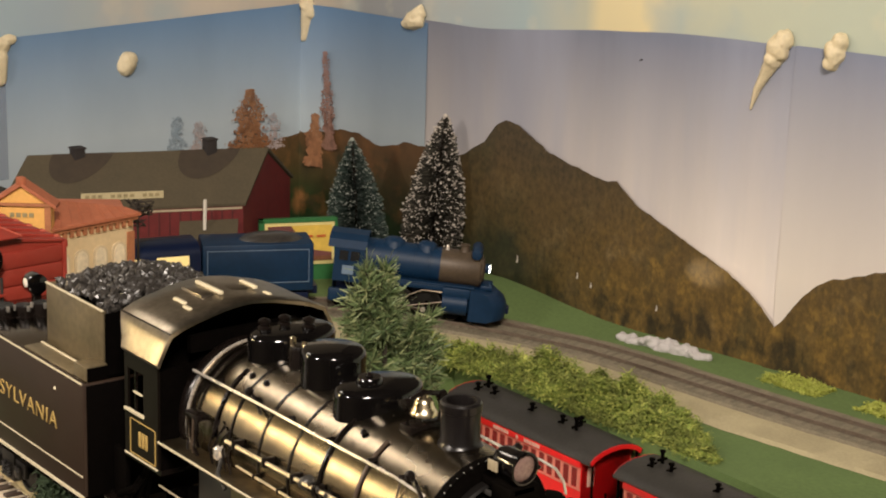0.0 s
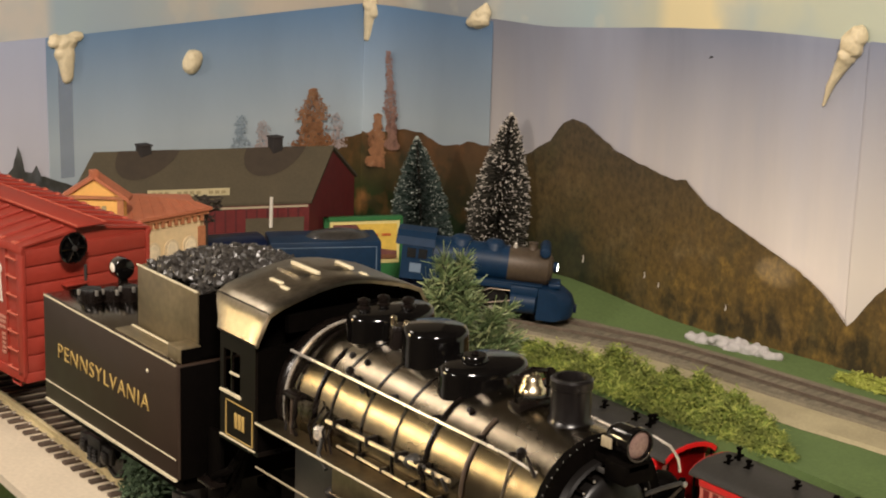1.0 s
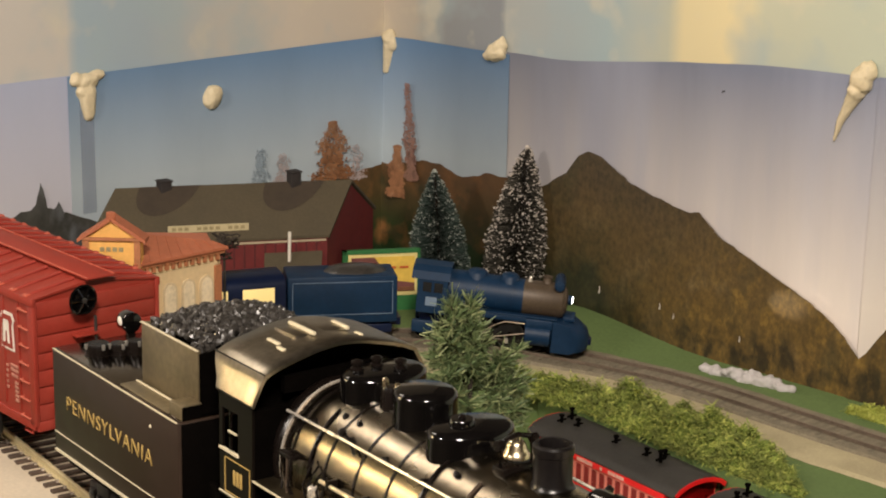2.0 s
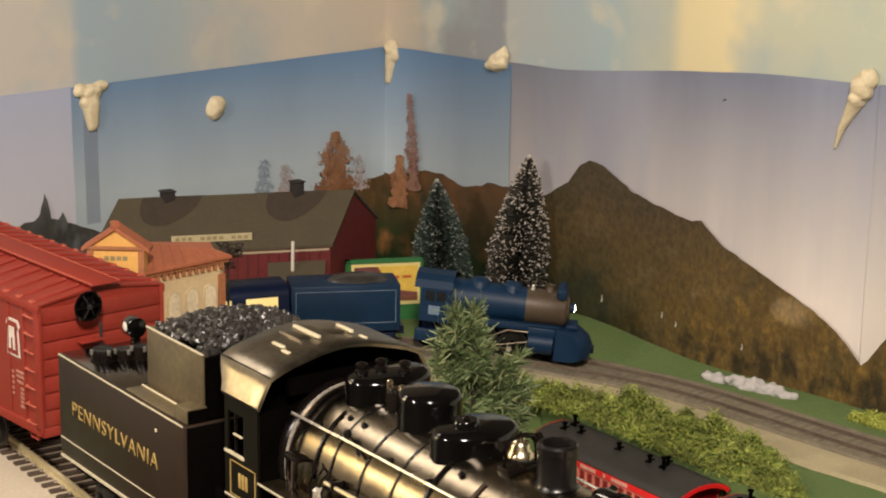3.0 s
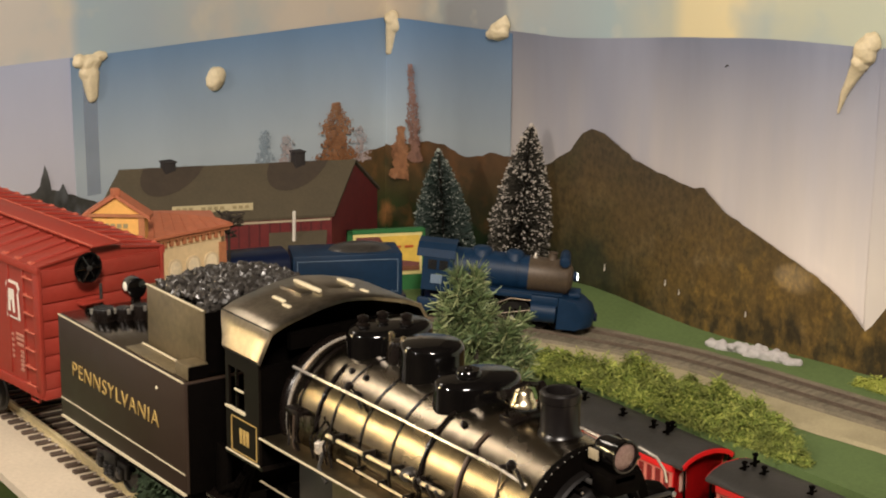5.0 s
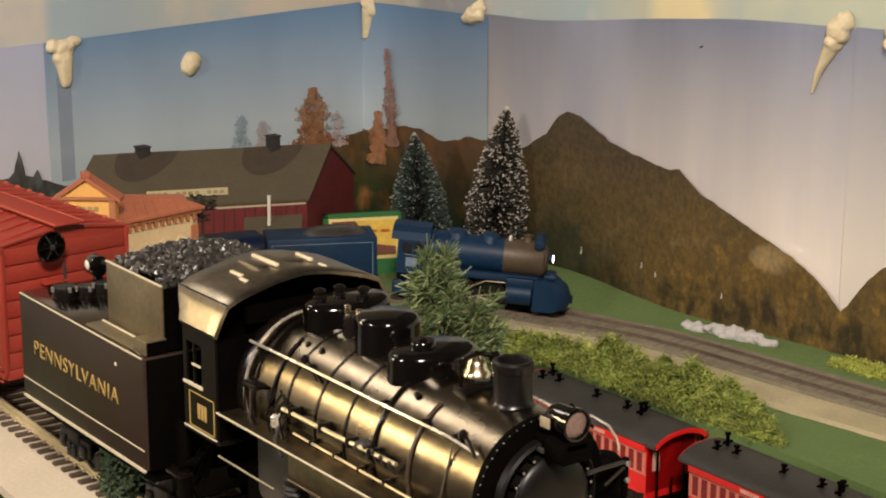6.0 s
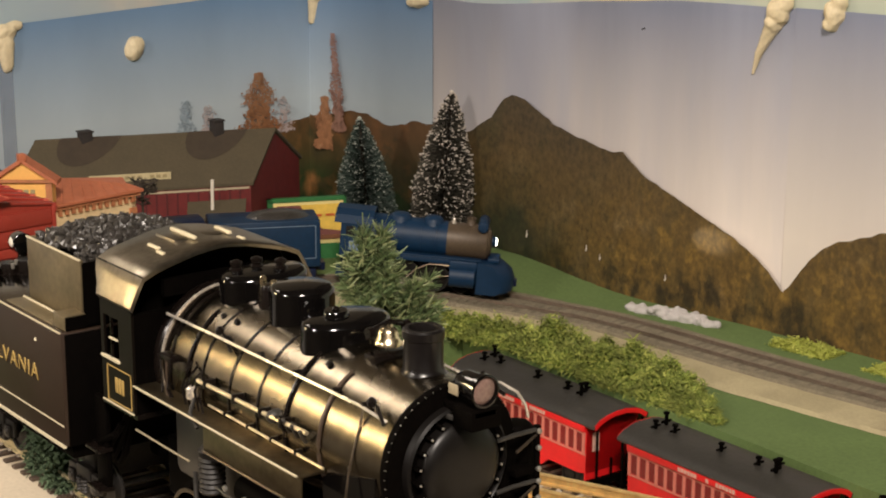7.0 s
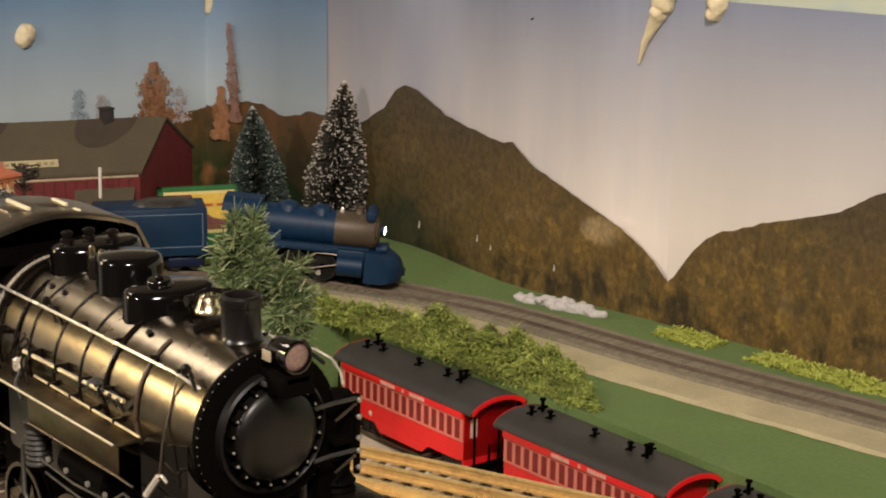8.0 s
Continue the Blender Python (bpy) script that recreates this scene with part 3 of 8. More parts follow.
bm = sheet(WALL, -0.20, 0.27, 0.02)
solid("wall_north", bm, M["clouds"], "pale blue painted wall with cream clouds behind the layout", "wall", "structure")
solid("wall_south", box((-1.3, -2.02, -0.9), (2.2, -2.0, 1.5)), M["plaster"], "plain warm white room wall behind the camera", "wall", "structure")
solid("wall_west", box((-1.32, -2.0, -0.9), (-1.3, 1.2, 1.5)), M["plaster"], "plain warm white room wall beside the layout", "wall", "structure")
solid("wall_east", box((2.2, -2.0, -0.9), (2.22, 1.2, 1.5)), M["ceiling"], "plain dim room wall facing the layout", "wall", "structure")
solid("wall_far", box((-1.3, 1.2, -0.9), (2.2, 1.22, 1.5)), M["ceiling"], "plain dim room wall past the layout", "wall", "structure")
solid("ceiling", box((-1.34, -2.04, 1.5), (2.24, 1.24, 1.52)), M["ceiling"], "plain dim room ceiling", "ceiling", "structure")
solid("floor", box((-1.34, -2.04, -0.92), (2.24, 1.24, -0.9)), M["floor"], "dark purple-brown carpet of the room below the layout", "floor", "structure")

# far ground: one gently climbing board behind the coaches
bm = bmesh.new()
NX, NY = 84, 26
grid = []
for i in range(NX + 1):
    x = -0.72 + 1.66 * i / NX
    row = []
    y0 = 0.4214 if x > -0.36 else max(-0.30, 0.4214 - (-0.36 - x) * 30.0)
    for j in range(NY + 1):
        y = y0 + (0.72 - y0) * j / NY
        row.append(bm.verts.new((x, y, ground_z(x, y) + 0.0006 * noise.noise(Vector((x * 30, y * 30, 0))))))
    grid.append(row)
for i in range(NX):
    for j in range(NY):
        bm.faces.new((grid[i][j], grid[i + 1][j], grid[i + 1][j + 1], grid[i][j + 1]))
edge = [r[0] for r in grid]
down = [bm.verts.new((v.co.x, v.co.y, PIT - 0.01)) for v in edge]
for i in range(NX):
    bm.faces.new((edge[i], down[i], down[i + 1], edge[i + 1]))
solid("ground", bm, M["greygreen"], "dark green felt ground of the far board", "ground", "structure")
solid("lower_ground", box((-0.72, 0.012, PIT - 0.02), (0.94, 0.70, PIT)), M["sand"], "sandy lower board under the red coaches", "ground", "structure")

# front board: its far edge runs along the brass track
bm = slab([(-0.60, 0.0064), (0.94, -0.0753), (0.94, 0.52), (0.30, 0.292), (0.06, 0.168), (-0.06, 0.118), (-0.60, 0.118)], (0, 0, DECK - 0.004), (1, 0, 0), (0, 1, 0), (0, 0, 0.004))
solid("front_ground", bm, M["sand"], "sandy grey front board under the steam train", "ground", "structure")

# ---- backdrop papers ----
TOP = 0.1045


def plain(v):
    return lambda k: v


def poster(name, p, q, high, material, label, away, seed, curl=()):
    ob = solid(name, paper(p, q, plain(-0.078), high, away, seed=seed, wave=0.0020 if seed == 3 else 0.0012, curl=curl), material, label, "backdrop", "structure")
    return ob


poster("backdrop", (-0.60, -0.35), (-0.6385, 0.240), lambda k: 0.0865 + 0.0115 * k, M["sky_lilac"], "lilac sky backdrop paper stuck to the wall", 0.0022, 1)
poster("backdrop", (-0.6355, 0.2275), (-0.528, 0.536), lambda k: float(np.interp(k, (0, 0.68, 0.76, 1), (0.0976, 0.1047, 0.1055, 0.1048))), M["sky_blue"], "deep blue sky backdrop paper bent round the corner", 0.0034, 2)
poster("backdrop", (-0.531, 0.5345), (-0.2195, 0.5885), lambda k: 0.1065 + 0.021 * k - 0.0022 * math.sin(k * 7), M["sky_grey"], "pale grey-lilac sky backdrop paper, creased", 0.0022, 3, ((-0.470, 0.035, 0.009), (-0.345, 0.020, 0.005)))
poster("backdrop", (-0.2225, 0.588), (0.25, 0.648), lambda k: 0.1270 + 0.012 * k, M["sky_cream"], "pale lilac to cream sky backdrop paper", 0.0034, 4)


def skyline(name, knots, base, material, label, away, rough=0.001, seed=0.0, thick=0.0005):
    """A cut-out print on the wall: knots of (x, y, z) along its top edge, down to base."""
    pts = []
    for (a, b) in zip(knots, knots[1:]):
        n = max(2, int((Vector(b) - Vector(a)).length / 0.0035))
        for i in range(n):
            k = i / n
            pts.append(Vector(a).lerp(Vector(b), k))
    pts.append(Vector(knots[-1]))
    bm = bmesh.new()
    rings = []
    for i, p in enumerate(pts):
        w = off_wall(p.to_2d(), away)
        v = off_wall(p.to_2d(), away - thick)
        z = p.z + rough * noise.noise(Vector((i * 0.55, seed, 3))) + 0.6 * rough * noise.noise(Vector((i * 1.7, seed, 8)))
        z = max(z, base + 0.0005)
        rings.append([bm.verts.new(c) for c in ((w.x, w.y, base), (w.x, w.y, z), (v.x, v.y, z), (v.x, v.y, base))])
    for a, b in zip(rings, rings[1:]):
        for k in range(4):
            bm.faces.new((a[k], b[k], b[(k + 1) % 4], a[(k + 1) % 4]))
    bm.faces.new(rings[0][::-1])
    bm.faces.new(rings[-1])
    return solid(name, bm, material, label, "backdrop", "structure", rounded=False)


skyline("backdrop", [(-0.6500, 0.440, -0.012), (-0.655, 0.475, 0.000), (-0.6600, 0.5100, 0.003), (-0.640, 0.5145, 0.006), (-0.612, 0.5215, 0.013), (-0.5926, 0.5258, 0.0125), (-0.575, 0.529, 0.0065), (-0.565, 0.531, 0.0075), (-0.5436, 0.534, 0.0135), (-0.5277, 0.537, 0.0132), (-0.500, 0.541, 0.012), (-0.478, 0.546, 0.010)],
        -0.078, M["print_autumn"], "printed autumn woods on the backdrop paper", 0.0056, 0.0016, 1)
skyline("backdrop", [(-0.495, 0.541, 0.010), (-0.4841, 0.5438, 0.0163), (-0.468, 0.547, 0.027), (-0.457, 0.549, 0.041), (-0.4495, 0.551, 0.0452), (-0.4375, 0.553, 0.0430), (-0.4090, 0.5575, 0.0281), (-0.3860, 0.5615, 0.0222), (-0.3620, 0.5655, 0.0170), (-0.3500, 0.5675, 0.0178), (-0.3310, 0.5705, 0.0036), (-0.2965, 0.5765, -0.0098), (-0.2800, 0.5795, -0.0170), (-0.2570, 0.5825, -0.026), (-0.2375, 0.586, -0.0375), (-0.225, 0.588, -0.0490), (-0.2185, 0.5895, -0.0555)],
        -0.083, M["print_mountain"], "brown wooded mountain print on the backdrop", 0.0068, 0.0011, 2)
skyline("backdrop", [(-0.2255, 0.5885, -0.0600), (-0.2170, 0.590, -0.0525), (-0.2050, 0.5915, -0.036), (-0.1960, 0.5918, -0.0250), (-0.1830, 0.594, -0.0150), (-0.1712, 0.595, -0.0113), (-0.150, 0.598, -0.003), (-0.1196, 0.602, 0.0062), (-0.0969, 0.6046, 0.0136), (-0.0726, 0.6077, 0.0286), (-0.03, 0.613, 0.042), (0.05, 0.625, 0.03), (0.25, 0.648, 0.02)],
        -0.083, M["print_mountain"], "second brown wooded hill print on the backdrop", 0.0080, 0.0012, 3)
skyline("backdrop", [(-0.60, -0.20, 0.014), (-0.625, 0.150, 0.006), (-0.6265, 0.180, 0.005), (-0.6270, 0.192, 0.008), (-0.6273, 0.2000, 0.0115), (-0.6275, 0.2020, 0.0200), (-0.6277, 0.2040, 0.0255), (-0.6280, 0.2060, 0.0215), (-0.6283, 0.2085, 0.0085), (-0.629, 0.214, 0.0070), (-0.6295, 0.2175, 0.0105), (-0.630, 0.221, 0.0050), (-0.632, 0.234, -0.002), (-0.634, 0.248, -0.007)],
        -0.078, M["print_dark"], "dark printed tree line with a tall cypress", 0.0046, 0.0022, 4)


def printed_tree(p, foot, top, wide, material, label, away, seed, count=1300, lean=0.0):
    """A ragged flat tree print: a column of lobes."""
    p = Vector(p)
    c = off_wall(p, away)
    d = (off_wall(p + Vector((0.01, 0.02)), away) - off_wall(p - Vector((0.01, 0.02)), away)).normalized()
    rnd = random.Random(seed)
    n3 = Vector((d.y, -d.x, 0))
    bm = bmesh.new()
    for i in range(count):
        k = rnd.random() ** 1.1
        w = wide * (0.14 + 0.86 * (1 - k) ** 0.45) * (0.80 + 0.20 * math.sin(k * 11 + seed) + 0.12 * math.sin(k * 37 + 2 * seed))
        u, z = rnd.uniform(-w, w) * rnd.uniform(0.6, 1.12) + lean * k, foot + (top - foot) * k
        r = rnd.uniform(0.0004, 0.0012) * (1.15 - 0.5 * k)
        lift = n3 * (0.0000008 * i)
        ring_ = []
        for j in range(9):
            a = 2 * math.pi * j / 9
            q = r * rnd.uniform(0.55, 1.25)
            ring_.append(bm.verts.new((c.x + d.x * (u + q * math.cos(a)) + lift.x, c.y + d.y * (u + q * math.cos(a)) + lift.y, z + q * math.sin(a))))
        bm.faces.new(ring_)
    return solid("backdrop", bm, material, label, "backdrop", "structure", rounded=False)


printed_tree((-0.6545, 0.4545), -0.003, 0.0430, 0.0225, M["print_orange"], "printed orange autumn tree on the backdrop", 0.0064, 1, 1700)
printed_tree((-0.6365, 0.5145), -0.020, 0.0215, 0.0110, M["print_orange"], "printed russet autumn tree on the backdrop", 0.0070, 2, 1500)
printed_tree((-0.6200, 0.5178), -0.004, 0.0715, 0.0098, M["print_russet"], "printed tall red poplar on the backdrop", 0.0076, 3, 1150, -0.006)
printed_tree((-0.647, 0.388), -0.006, 0.0290, 0.0120, M["print_haze"], "printed hazy blue bare tree on the backdrop", 0.0052, 4, 330)
printed_tree((-0.650, 0.408), -0.006, 0.0230, 0.0120, M["print_pink"], "printed pale pink tree on the backdrop", 0.0054, 5, 330)
printed_tree((-0.655, 0.478), -0.006, 0.0220, 0.0120, M["print_pink"], "printed pale thin tree on the backdrop", 0.0066, 6, 260)


def putty(p, z, lobes, label, seed, high=0.006):
    """Pressed lumps of putty grown into one another: lobes of (along, up, half width, half height) in millimetres."""
    c = off_wall(p, 0.003)
    n = (off_wall(p, 0.013) - off_wall(p, 0.003)).normalized()
    d = Vector((-n.y, n.x))
    bm = bmesh.new()
    for (a0, b0, ra, rb) in lobes:
        own = bmesh.new()
        bmesh.ops.create_icosphere(own, subdivisions=3, radius=1)
        for v in own.verts:
            q = v.co.copy()
            r = 1 + 0.24 * noise.noise(q * 1.1 + Vector((seed, a0 * 0.2, 0))) + 0.12 * noise.noise(q * 3 + Vector((0, seed, b0 * 0.2)))
            thick = high * min(1.0, min(ra, rb) / 6.0)
            a, b, h = (a0 + q.x * r * ra) / 1000, (b0 + q.z * r * rb) / 1000, max(-0.2, q.y) * thick * r
            v.co = Vector((c.x + d.x * a + n.x * h, c.y + d.y * a + n.y * h, z + b))
        join(bm, own)
    ob = solid("putty_lump", bm, M["putty"], label, "putty", "", "putty lumps on the wall")
    mod = ob.modifiers.new("knead", "REMESH")
    mod.mode, mod.voxel_size = "VOXEL", 0.0007
    mod = ob.modifiers.new("press", "SMOOTH")
    mod.factor, mod.iterations = 0.5, 5
    me = bpy.data.meshes.new_from_object(ob.evaluated_get(bpy.context.evaluated_depsgraph_get()))
    ob.modifiers.clear()
    ob.data = me
    for f in me.polygons:
        f.use_smooth = True


def smear(x0, y0, x1, y1, r0, r1, n=12):
    """A tail of ever smaller lobes."""
    return [(x0 + (x1 - x0) * k / n, y0 + (y1 - y0) * k / n, r0 + (r1 - r0) * k / n, (r0 + (r1 - r0) * k / n) * 1.2) for k in range(n + 1)]


cream = "cream poster putty lump pressed onto the wall"
putty((-0.6380, 0.2420), 0.0920, [(0, 1, 8.5, 6.5), (-8, 3, 6, 5), (8, 5, 7, 3.5), (-2, -5, 7, 6)] + smear(0, -8, 1, -22, 6.5, 4.2, 8), "ragged cream putty lump with drooping lobes", 1.3)
putty((-0.6440, 0.3460), 0.0725, [(0, 0, 8.2, 8.8), (3, 3, 6, 5.5), (-2, -3, 6, 6)], cream, 2.2)
putty((-0.6500, 0.5120), 0.1015, [(0, 2, 6.2, 7.5), (3, -2, 5, 6)] + smear(0, -3, -3.5, -23, 5.2, 2.6, 10), "cream putty lump smeared down the corner", 3.1)
putty((-0.5405, 0.5325), 0.1050, [(0, 0, 9.5, 6.8), (4, 5, 5.5, 5.5), (-5, -2, 6, 4.5), (6, 9, 2.5, 4)], cream, 4.7, 0.008)
putty((-0.2345, 0.5865), 0.1235, [(0, 0, 7.6, 9.5), (4, 6, 5.5, 7), (-3, -7, 5.5, 6)] + smear(-4, -9, -13, -27, 4.6, 2.6, 9) + smear(-13, -27, -17, -40, 2.6, 1.2, 7), "cream putty lump with a long slanting tail", 5.5, 0.009)
putty((-0.1931, 0.592), 0.1275, [(0, 0, 6.4, 9.0), (2.5, 6, 5.2, 6.0), (-2.5, -7, 5.0, 6.0)], "long cream putty lump on the pale backdrop", 6.9, 0.009)


def tape(p, q, low, high, label, away):
    solid("clear_tape", paper(p, q, plain(low), plain(high), away, 0.0002, 0.0012, 2.0), M["tape"], label, "tape", "structure")


tape((-0.6365, 0.236), (-0.6385, 0.2470), 0.000, 0.0800, "shiny clear tape strip over the paper seam", 0.0038)


# ---- lettering ----
def lettering(name, text, size, wide, origin, along, up, material, parent, label=""):
    """Raised letters with the built-in font, squeezed to the given width."""
    curve = bpy.data.curves.new(name, "FONT")
    curve.body, curve.size, curve.extrude, curve.align_x = text, 1.0, 0.01, "LEFT"
    curve.offset, curve.space_character = -0.012, 1.15
    ob = new("letters_tmp", curve)
    me = bpy.data.meshes.new_from_object(ob.evaluated_get(bpy.context.evaluated_depsgraph_get()))
    bpy.data.objects.remove(ob)
    bpy.data.curves.remove(curve)
    xs = [v.co.x for v in me.vertices]
    ys = [v.co.y for v in me.vertices]
    x0, w, h = min(xs), max(xs) - min(xs), max(ys)
    a, u = Vector(along).normalized(), Vector(up).normalized()
    n = a.cross(u)
    o = Vector(origin)
    bm = bmesh.new()
    bm.from_mesh(me)
    bpy.data.meshes.remove(me)
    for v in bm.verts:
        v.co = o + a * ((v.co.x - x0) / w * wide) + u * (v.co.y / h * size) + n * (v.co.z * 0.02)
    return part(name, bm, material, parent, label, False)


CY, BY, BZ, BR = 0.0345, 0.0335, 0.0725, 0.0255


def ring(x, r0, r1, w, seg=64, y=BY, z=BZ):
    """A hoop round the boiler."""
    return lathe([(r0, 0), (r1, 0), (r1, w), (r0, w), (r0, 0)], seg, at(x, y, z, ALONG_X))


def round_boiler(x, a0, a1, r, n=14):
    """Places round the boiler from angle a0 to a1, in degrees from its top towards the near side."""
    out = []
    for i in range(n + 1):
        a = radians(a0 + (a1 - a0) * i / n)
        out.append((x, BY - math.sin(a) * r, BZ + math.cos(a) * r))
    return out


def wheel(parent, x, y, z, r, width, hub, spokes=0, name="wheel"):
    """A flanged wheel whose outer face looks to the side it stands on."""
    s = 1 if y > CY else -1
    prof = [(r * 1.12, 0), (r * 1.12, 0.0008), (r, 0.0012), (r, width), (r * 0.86, width), (r * 0.82, width * 0.7), (r * 0.3, width * 0.7), (r * 0.26, width * 1.2), (0, width * 1.2)]
    m = at(x, y, z, ALONG_Y if s > 0 else Matrix.Rotation(radians(90), 4, "X"))
    tyre = part(name, lathe(prof, 36, m), M["matblack"], parent)
    part("tyre", lathe([(r * 0.9, width + 0.0001), (r * 1.0, width + 0.0001), (r * 1.0, width + 0.0005), (r * 0.9, width + 0.0005), (r * 0.9, width + 0.0001)], 36, m), M["tyre"], tyre, "worn dull steel tyre")
    for k in range(spokes):
        a = 2 * math.pi * k / spokes
        d = Vector((math.cos(a), 0, math.sin(a)))
        yy = y + s * width * 0.85
        part("spoke", rod(Vector((x, yy, z)) + d * r * 0.2, Vector((x, yy, z)) + d * r * 0.88, 0.0007, 6), M["matblack"], tyre)
    return tyre


# ---- the steam locomotive ----
loco = thing("steam_locomotive", (0.08, CY, 0.0), "black model steam locomotive with satin boiler and brass bell", "locomotive")
def taper(x):
    """Radius of the boiler, which tapers towards the front."""
    return BR - max(0.0, x - 0.100) / 0.0535 * 0.0017


boiler = part("boiler", lathe([(BR * 0.999, 0), (BR, 0.001), (BR, 0.0765), (taper(0.1315), 0.108)], 96, at(0.0235, BY, BZ, ALONG_X)), M["boiler"], loco, "satin graphite boiler with warm shine")
for x in (0.0271, 0.0519, 0.0692, 0.0865):
    part("boiler_band", ring(x - 0.0004, BR - 0.0005, BR + 0.0004, 0.0008), M["black"], boiler)
part("firebox_collar", lathe([(0.0258, 0), (0.0262, 0.0010), (0.0262, 0.0026), (0.0258, 0.0034), (BR, 0.0040)], 72, at(0.0195, BY, BZ, ALONG_X)), M["black"], loco)
for x in (0.0245, 0.0305):
    part("firebox_ring", ring(x, BR - 0.0004, BR + 0.0006, 0.0009), M["steel"] if x < 0.026 else M["black"], boiler)
smokebox = part("smokebox", lathe([(taper(0.1315) + 0.0002, 0), (taper(0.1530) + 0.0002, 0.0215)], 96, at(0.1315, BY, BZ, ALONG_X)), M["boiler"], loco)
FX, FZ = 0.1540, BZ
front = part("smokebox_front", lathe([(0.0240, -0.0026), (0.0243, -0.0022), (0.0243, -0.0006), (0.0239, 0.0), (0.0186, 0.0008), (0.0183, 0.0012), (0.0160, 0.0014), (0.0, 0.0014)], 80, at(FX, BY, FZ, ALONG_X)), M["matblack"], loco, "matt black riveted smokebox front")
part("door_ring", lathe([(0.0168, 0.0006), (0.0170, 0.0030), (0.0175, 0.0036), (0.0183, 0.0030), (0.0187, 0.0006), (0.0168, 0.0006)], 72, at(FX, BY, FZ, ALONG_X)), M["satinblack"], front, "satin black raised ring round the door")
door = part("smokebox_door", lathe([(0.0140, 0.0), (0.0140, 0.0042), (0.0137, 0.0049), (0.0128, 0.0057), (0.0110, 0.0066), (0.0080, 0.0074), (0.0040, 0.0079), (0.0, 0.0080)], 72, at(FX, BY, FZ, ALONG_X)), M["satinblack"], front, "domed matt black smokebox door")
for k in range(54):
    a = 2 * math.pi * k / 54
    part("rivet", lathe([(0.00046, 0), (0.00036, 0.0003), (0, 0.00045)], 7, at(FX - 0.0004, BY + 0.0237 * math.cos(a), FZ + 0.0237 * math.sin(a), ALONG_X)), M["rivet"], front)
for k in range(20):
    a = 2 * math.pi * (k + 0.5) / 20
    turn = Matrix.Translation(-BASE[loco]) @ at(0, BY, FZ, Matrix.Rotation(a, 4, "X")) @ Matrix.Translation(BASE[loco])
    lug = part("door_lug", box((FX + 0.0010, -0.00055, 0.0138), (FX + 0.0048, 0.00055, 0.0160), 0.0003), M["matblack"], front)
    lug.data.transform(turn)
    dot = part("lug_bolt", lathe([(0.00045, 0), (0.00036, 0.0003), (0, 0.0004)], 7, at(FX + 0.0048, 0, 0.0150, ALONG_X)), M["rivet"], lug)
    dot.data.transform(turn)
far_pump = part("air_pump", lathe([(0.0050, 0.0), (0.0058, 0.001)] + [(0.0058 if i % 2 else 0.0050, 0.003 + i * 0.0012) for i in range(14)] + [(0.0040, 0.0210), (0.0040, 0.0260), (0.0058, 0.0265), (0.0058, 0.0450), (0.0040, 0.0470), (0, 0.0475)], 28, at(0.1500, 0.0610, 0.0310)), M["matblack"], loco)
part("pump_bracket", box((0.1440, 0.0520, 0.0420), (0.1530, 0.0600, 0.0700), 0.0010), M["matblack"], far_pump)
post = part("hinge_post", rod((0.1580, 0.0625, 0.0540), (0.1580, 0.0625, 0.0790), 0.0011), M["matblack"], front)
part("post_bracket", box((0.1500, 0.0540, 0.0640), (0.1585, 0.0620, 0.0665), 0.0004), M["matblack"], post)
for (y, z) in ((0.0468, 0.0775), (0.0468, 0.0612)):
    part("door_hinge", tube([(0.1585, y, z), (0.1592, y + 0.006, z + 0.0008), (0.1584, 0.0620, z + 0.0004)], 0.0007, 8), M["satin"], door)
    part("strut", rod((0.1590, y + 0.0070, z - 0.0050), (0.1584, 0.0625, z - 0.0010), 0.00045), M["tyre"], door)
for z in (0.0775, 0.0722, 0.0655, 0.0615, 0.0562):
    part("hinge_bolt", lathe([(0.0009, 0), (0.0009, 0.0009), (0.0004, 0.0013), (0, 0.0014)], 10, at(0.1586, 0.0625, z, ALONG_X)), M["rivet"], post)


def dome(x, r, low, top, name, stretch=1.0, aside=0.0):
    h = top - low
    prof = [(r * 1.22, -0.0080), (r * 1.12, -0.0030), (r * 1.04, -0.0004), (r, 0.0015), (r, h - 0.0036), (r * 0.992, h - 0.0026), (r * 0.965, h - 0.0016), (r * 0.92, h - 0.0010), (r * 0.82, h - 0.0005), (0, h)]
    return part(name, lathe(prof, 48, at(x, CY + aside, low) @ Matrix.Diagonal((1, stretch, 1, 1))), M["gloss"], loco, "glossy black rounded dome")


d1 = dome(0.0405, 0.0112, 0.0935, 0.1062, "sand_dome", 1.45, 0.0050)
d2 = dome(0.0722, 0.0108, 0.0955, 0.1088, "steam_dome")
d3 = dome(0.0972, 0.0114, 0.0905, 0.1043, "sand_dome", 1.35)
for (x, y, dd) in ((0.0375, 0.0305, d1), (0.0375, 0.0385, d1), (0.0440, 0.0440, d1)):
    v = part("pop_valve", lathe([(0.0024, -0.002), (0.0024, 0.0), (0.0016, 0.0004), (0.0016, 0.0012), (0.0021, 0.0014), (0.0021, 0.0024), (0.0008, 0.0030), (0, 0.0032)], 16, at(x, y, 0.1064)), M["black"], dd)
part("lid", lathe([(0.0042, -0.001), (0.0042, 0.0010), (0.0036, 0.0018), (0, 0.0019)], 24, at(0.0965, CY - 0.003, 0.1041)), M["gloss"], d3)
part("lid_knob", lathe([(0.0012, 0), (0.0014, 0.0006), (0.0007, 0.0012), (0, 0.0013)], 12, at(0.0965, CY - 0.003, 0.1058)), M["black"], d3)
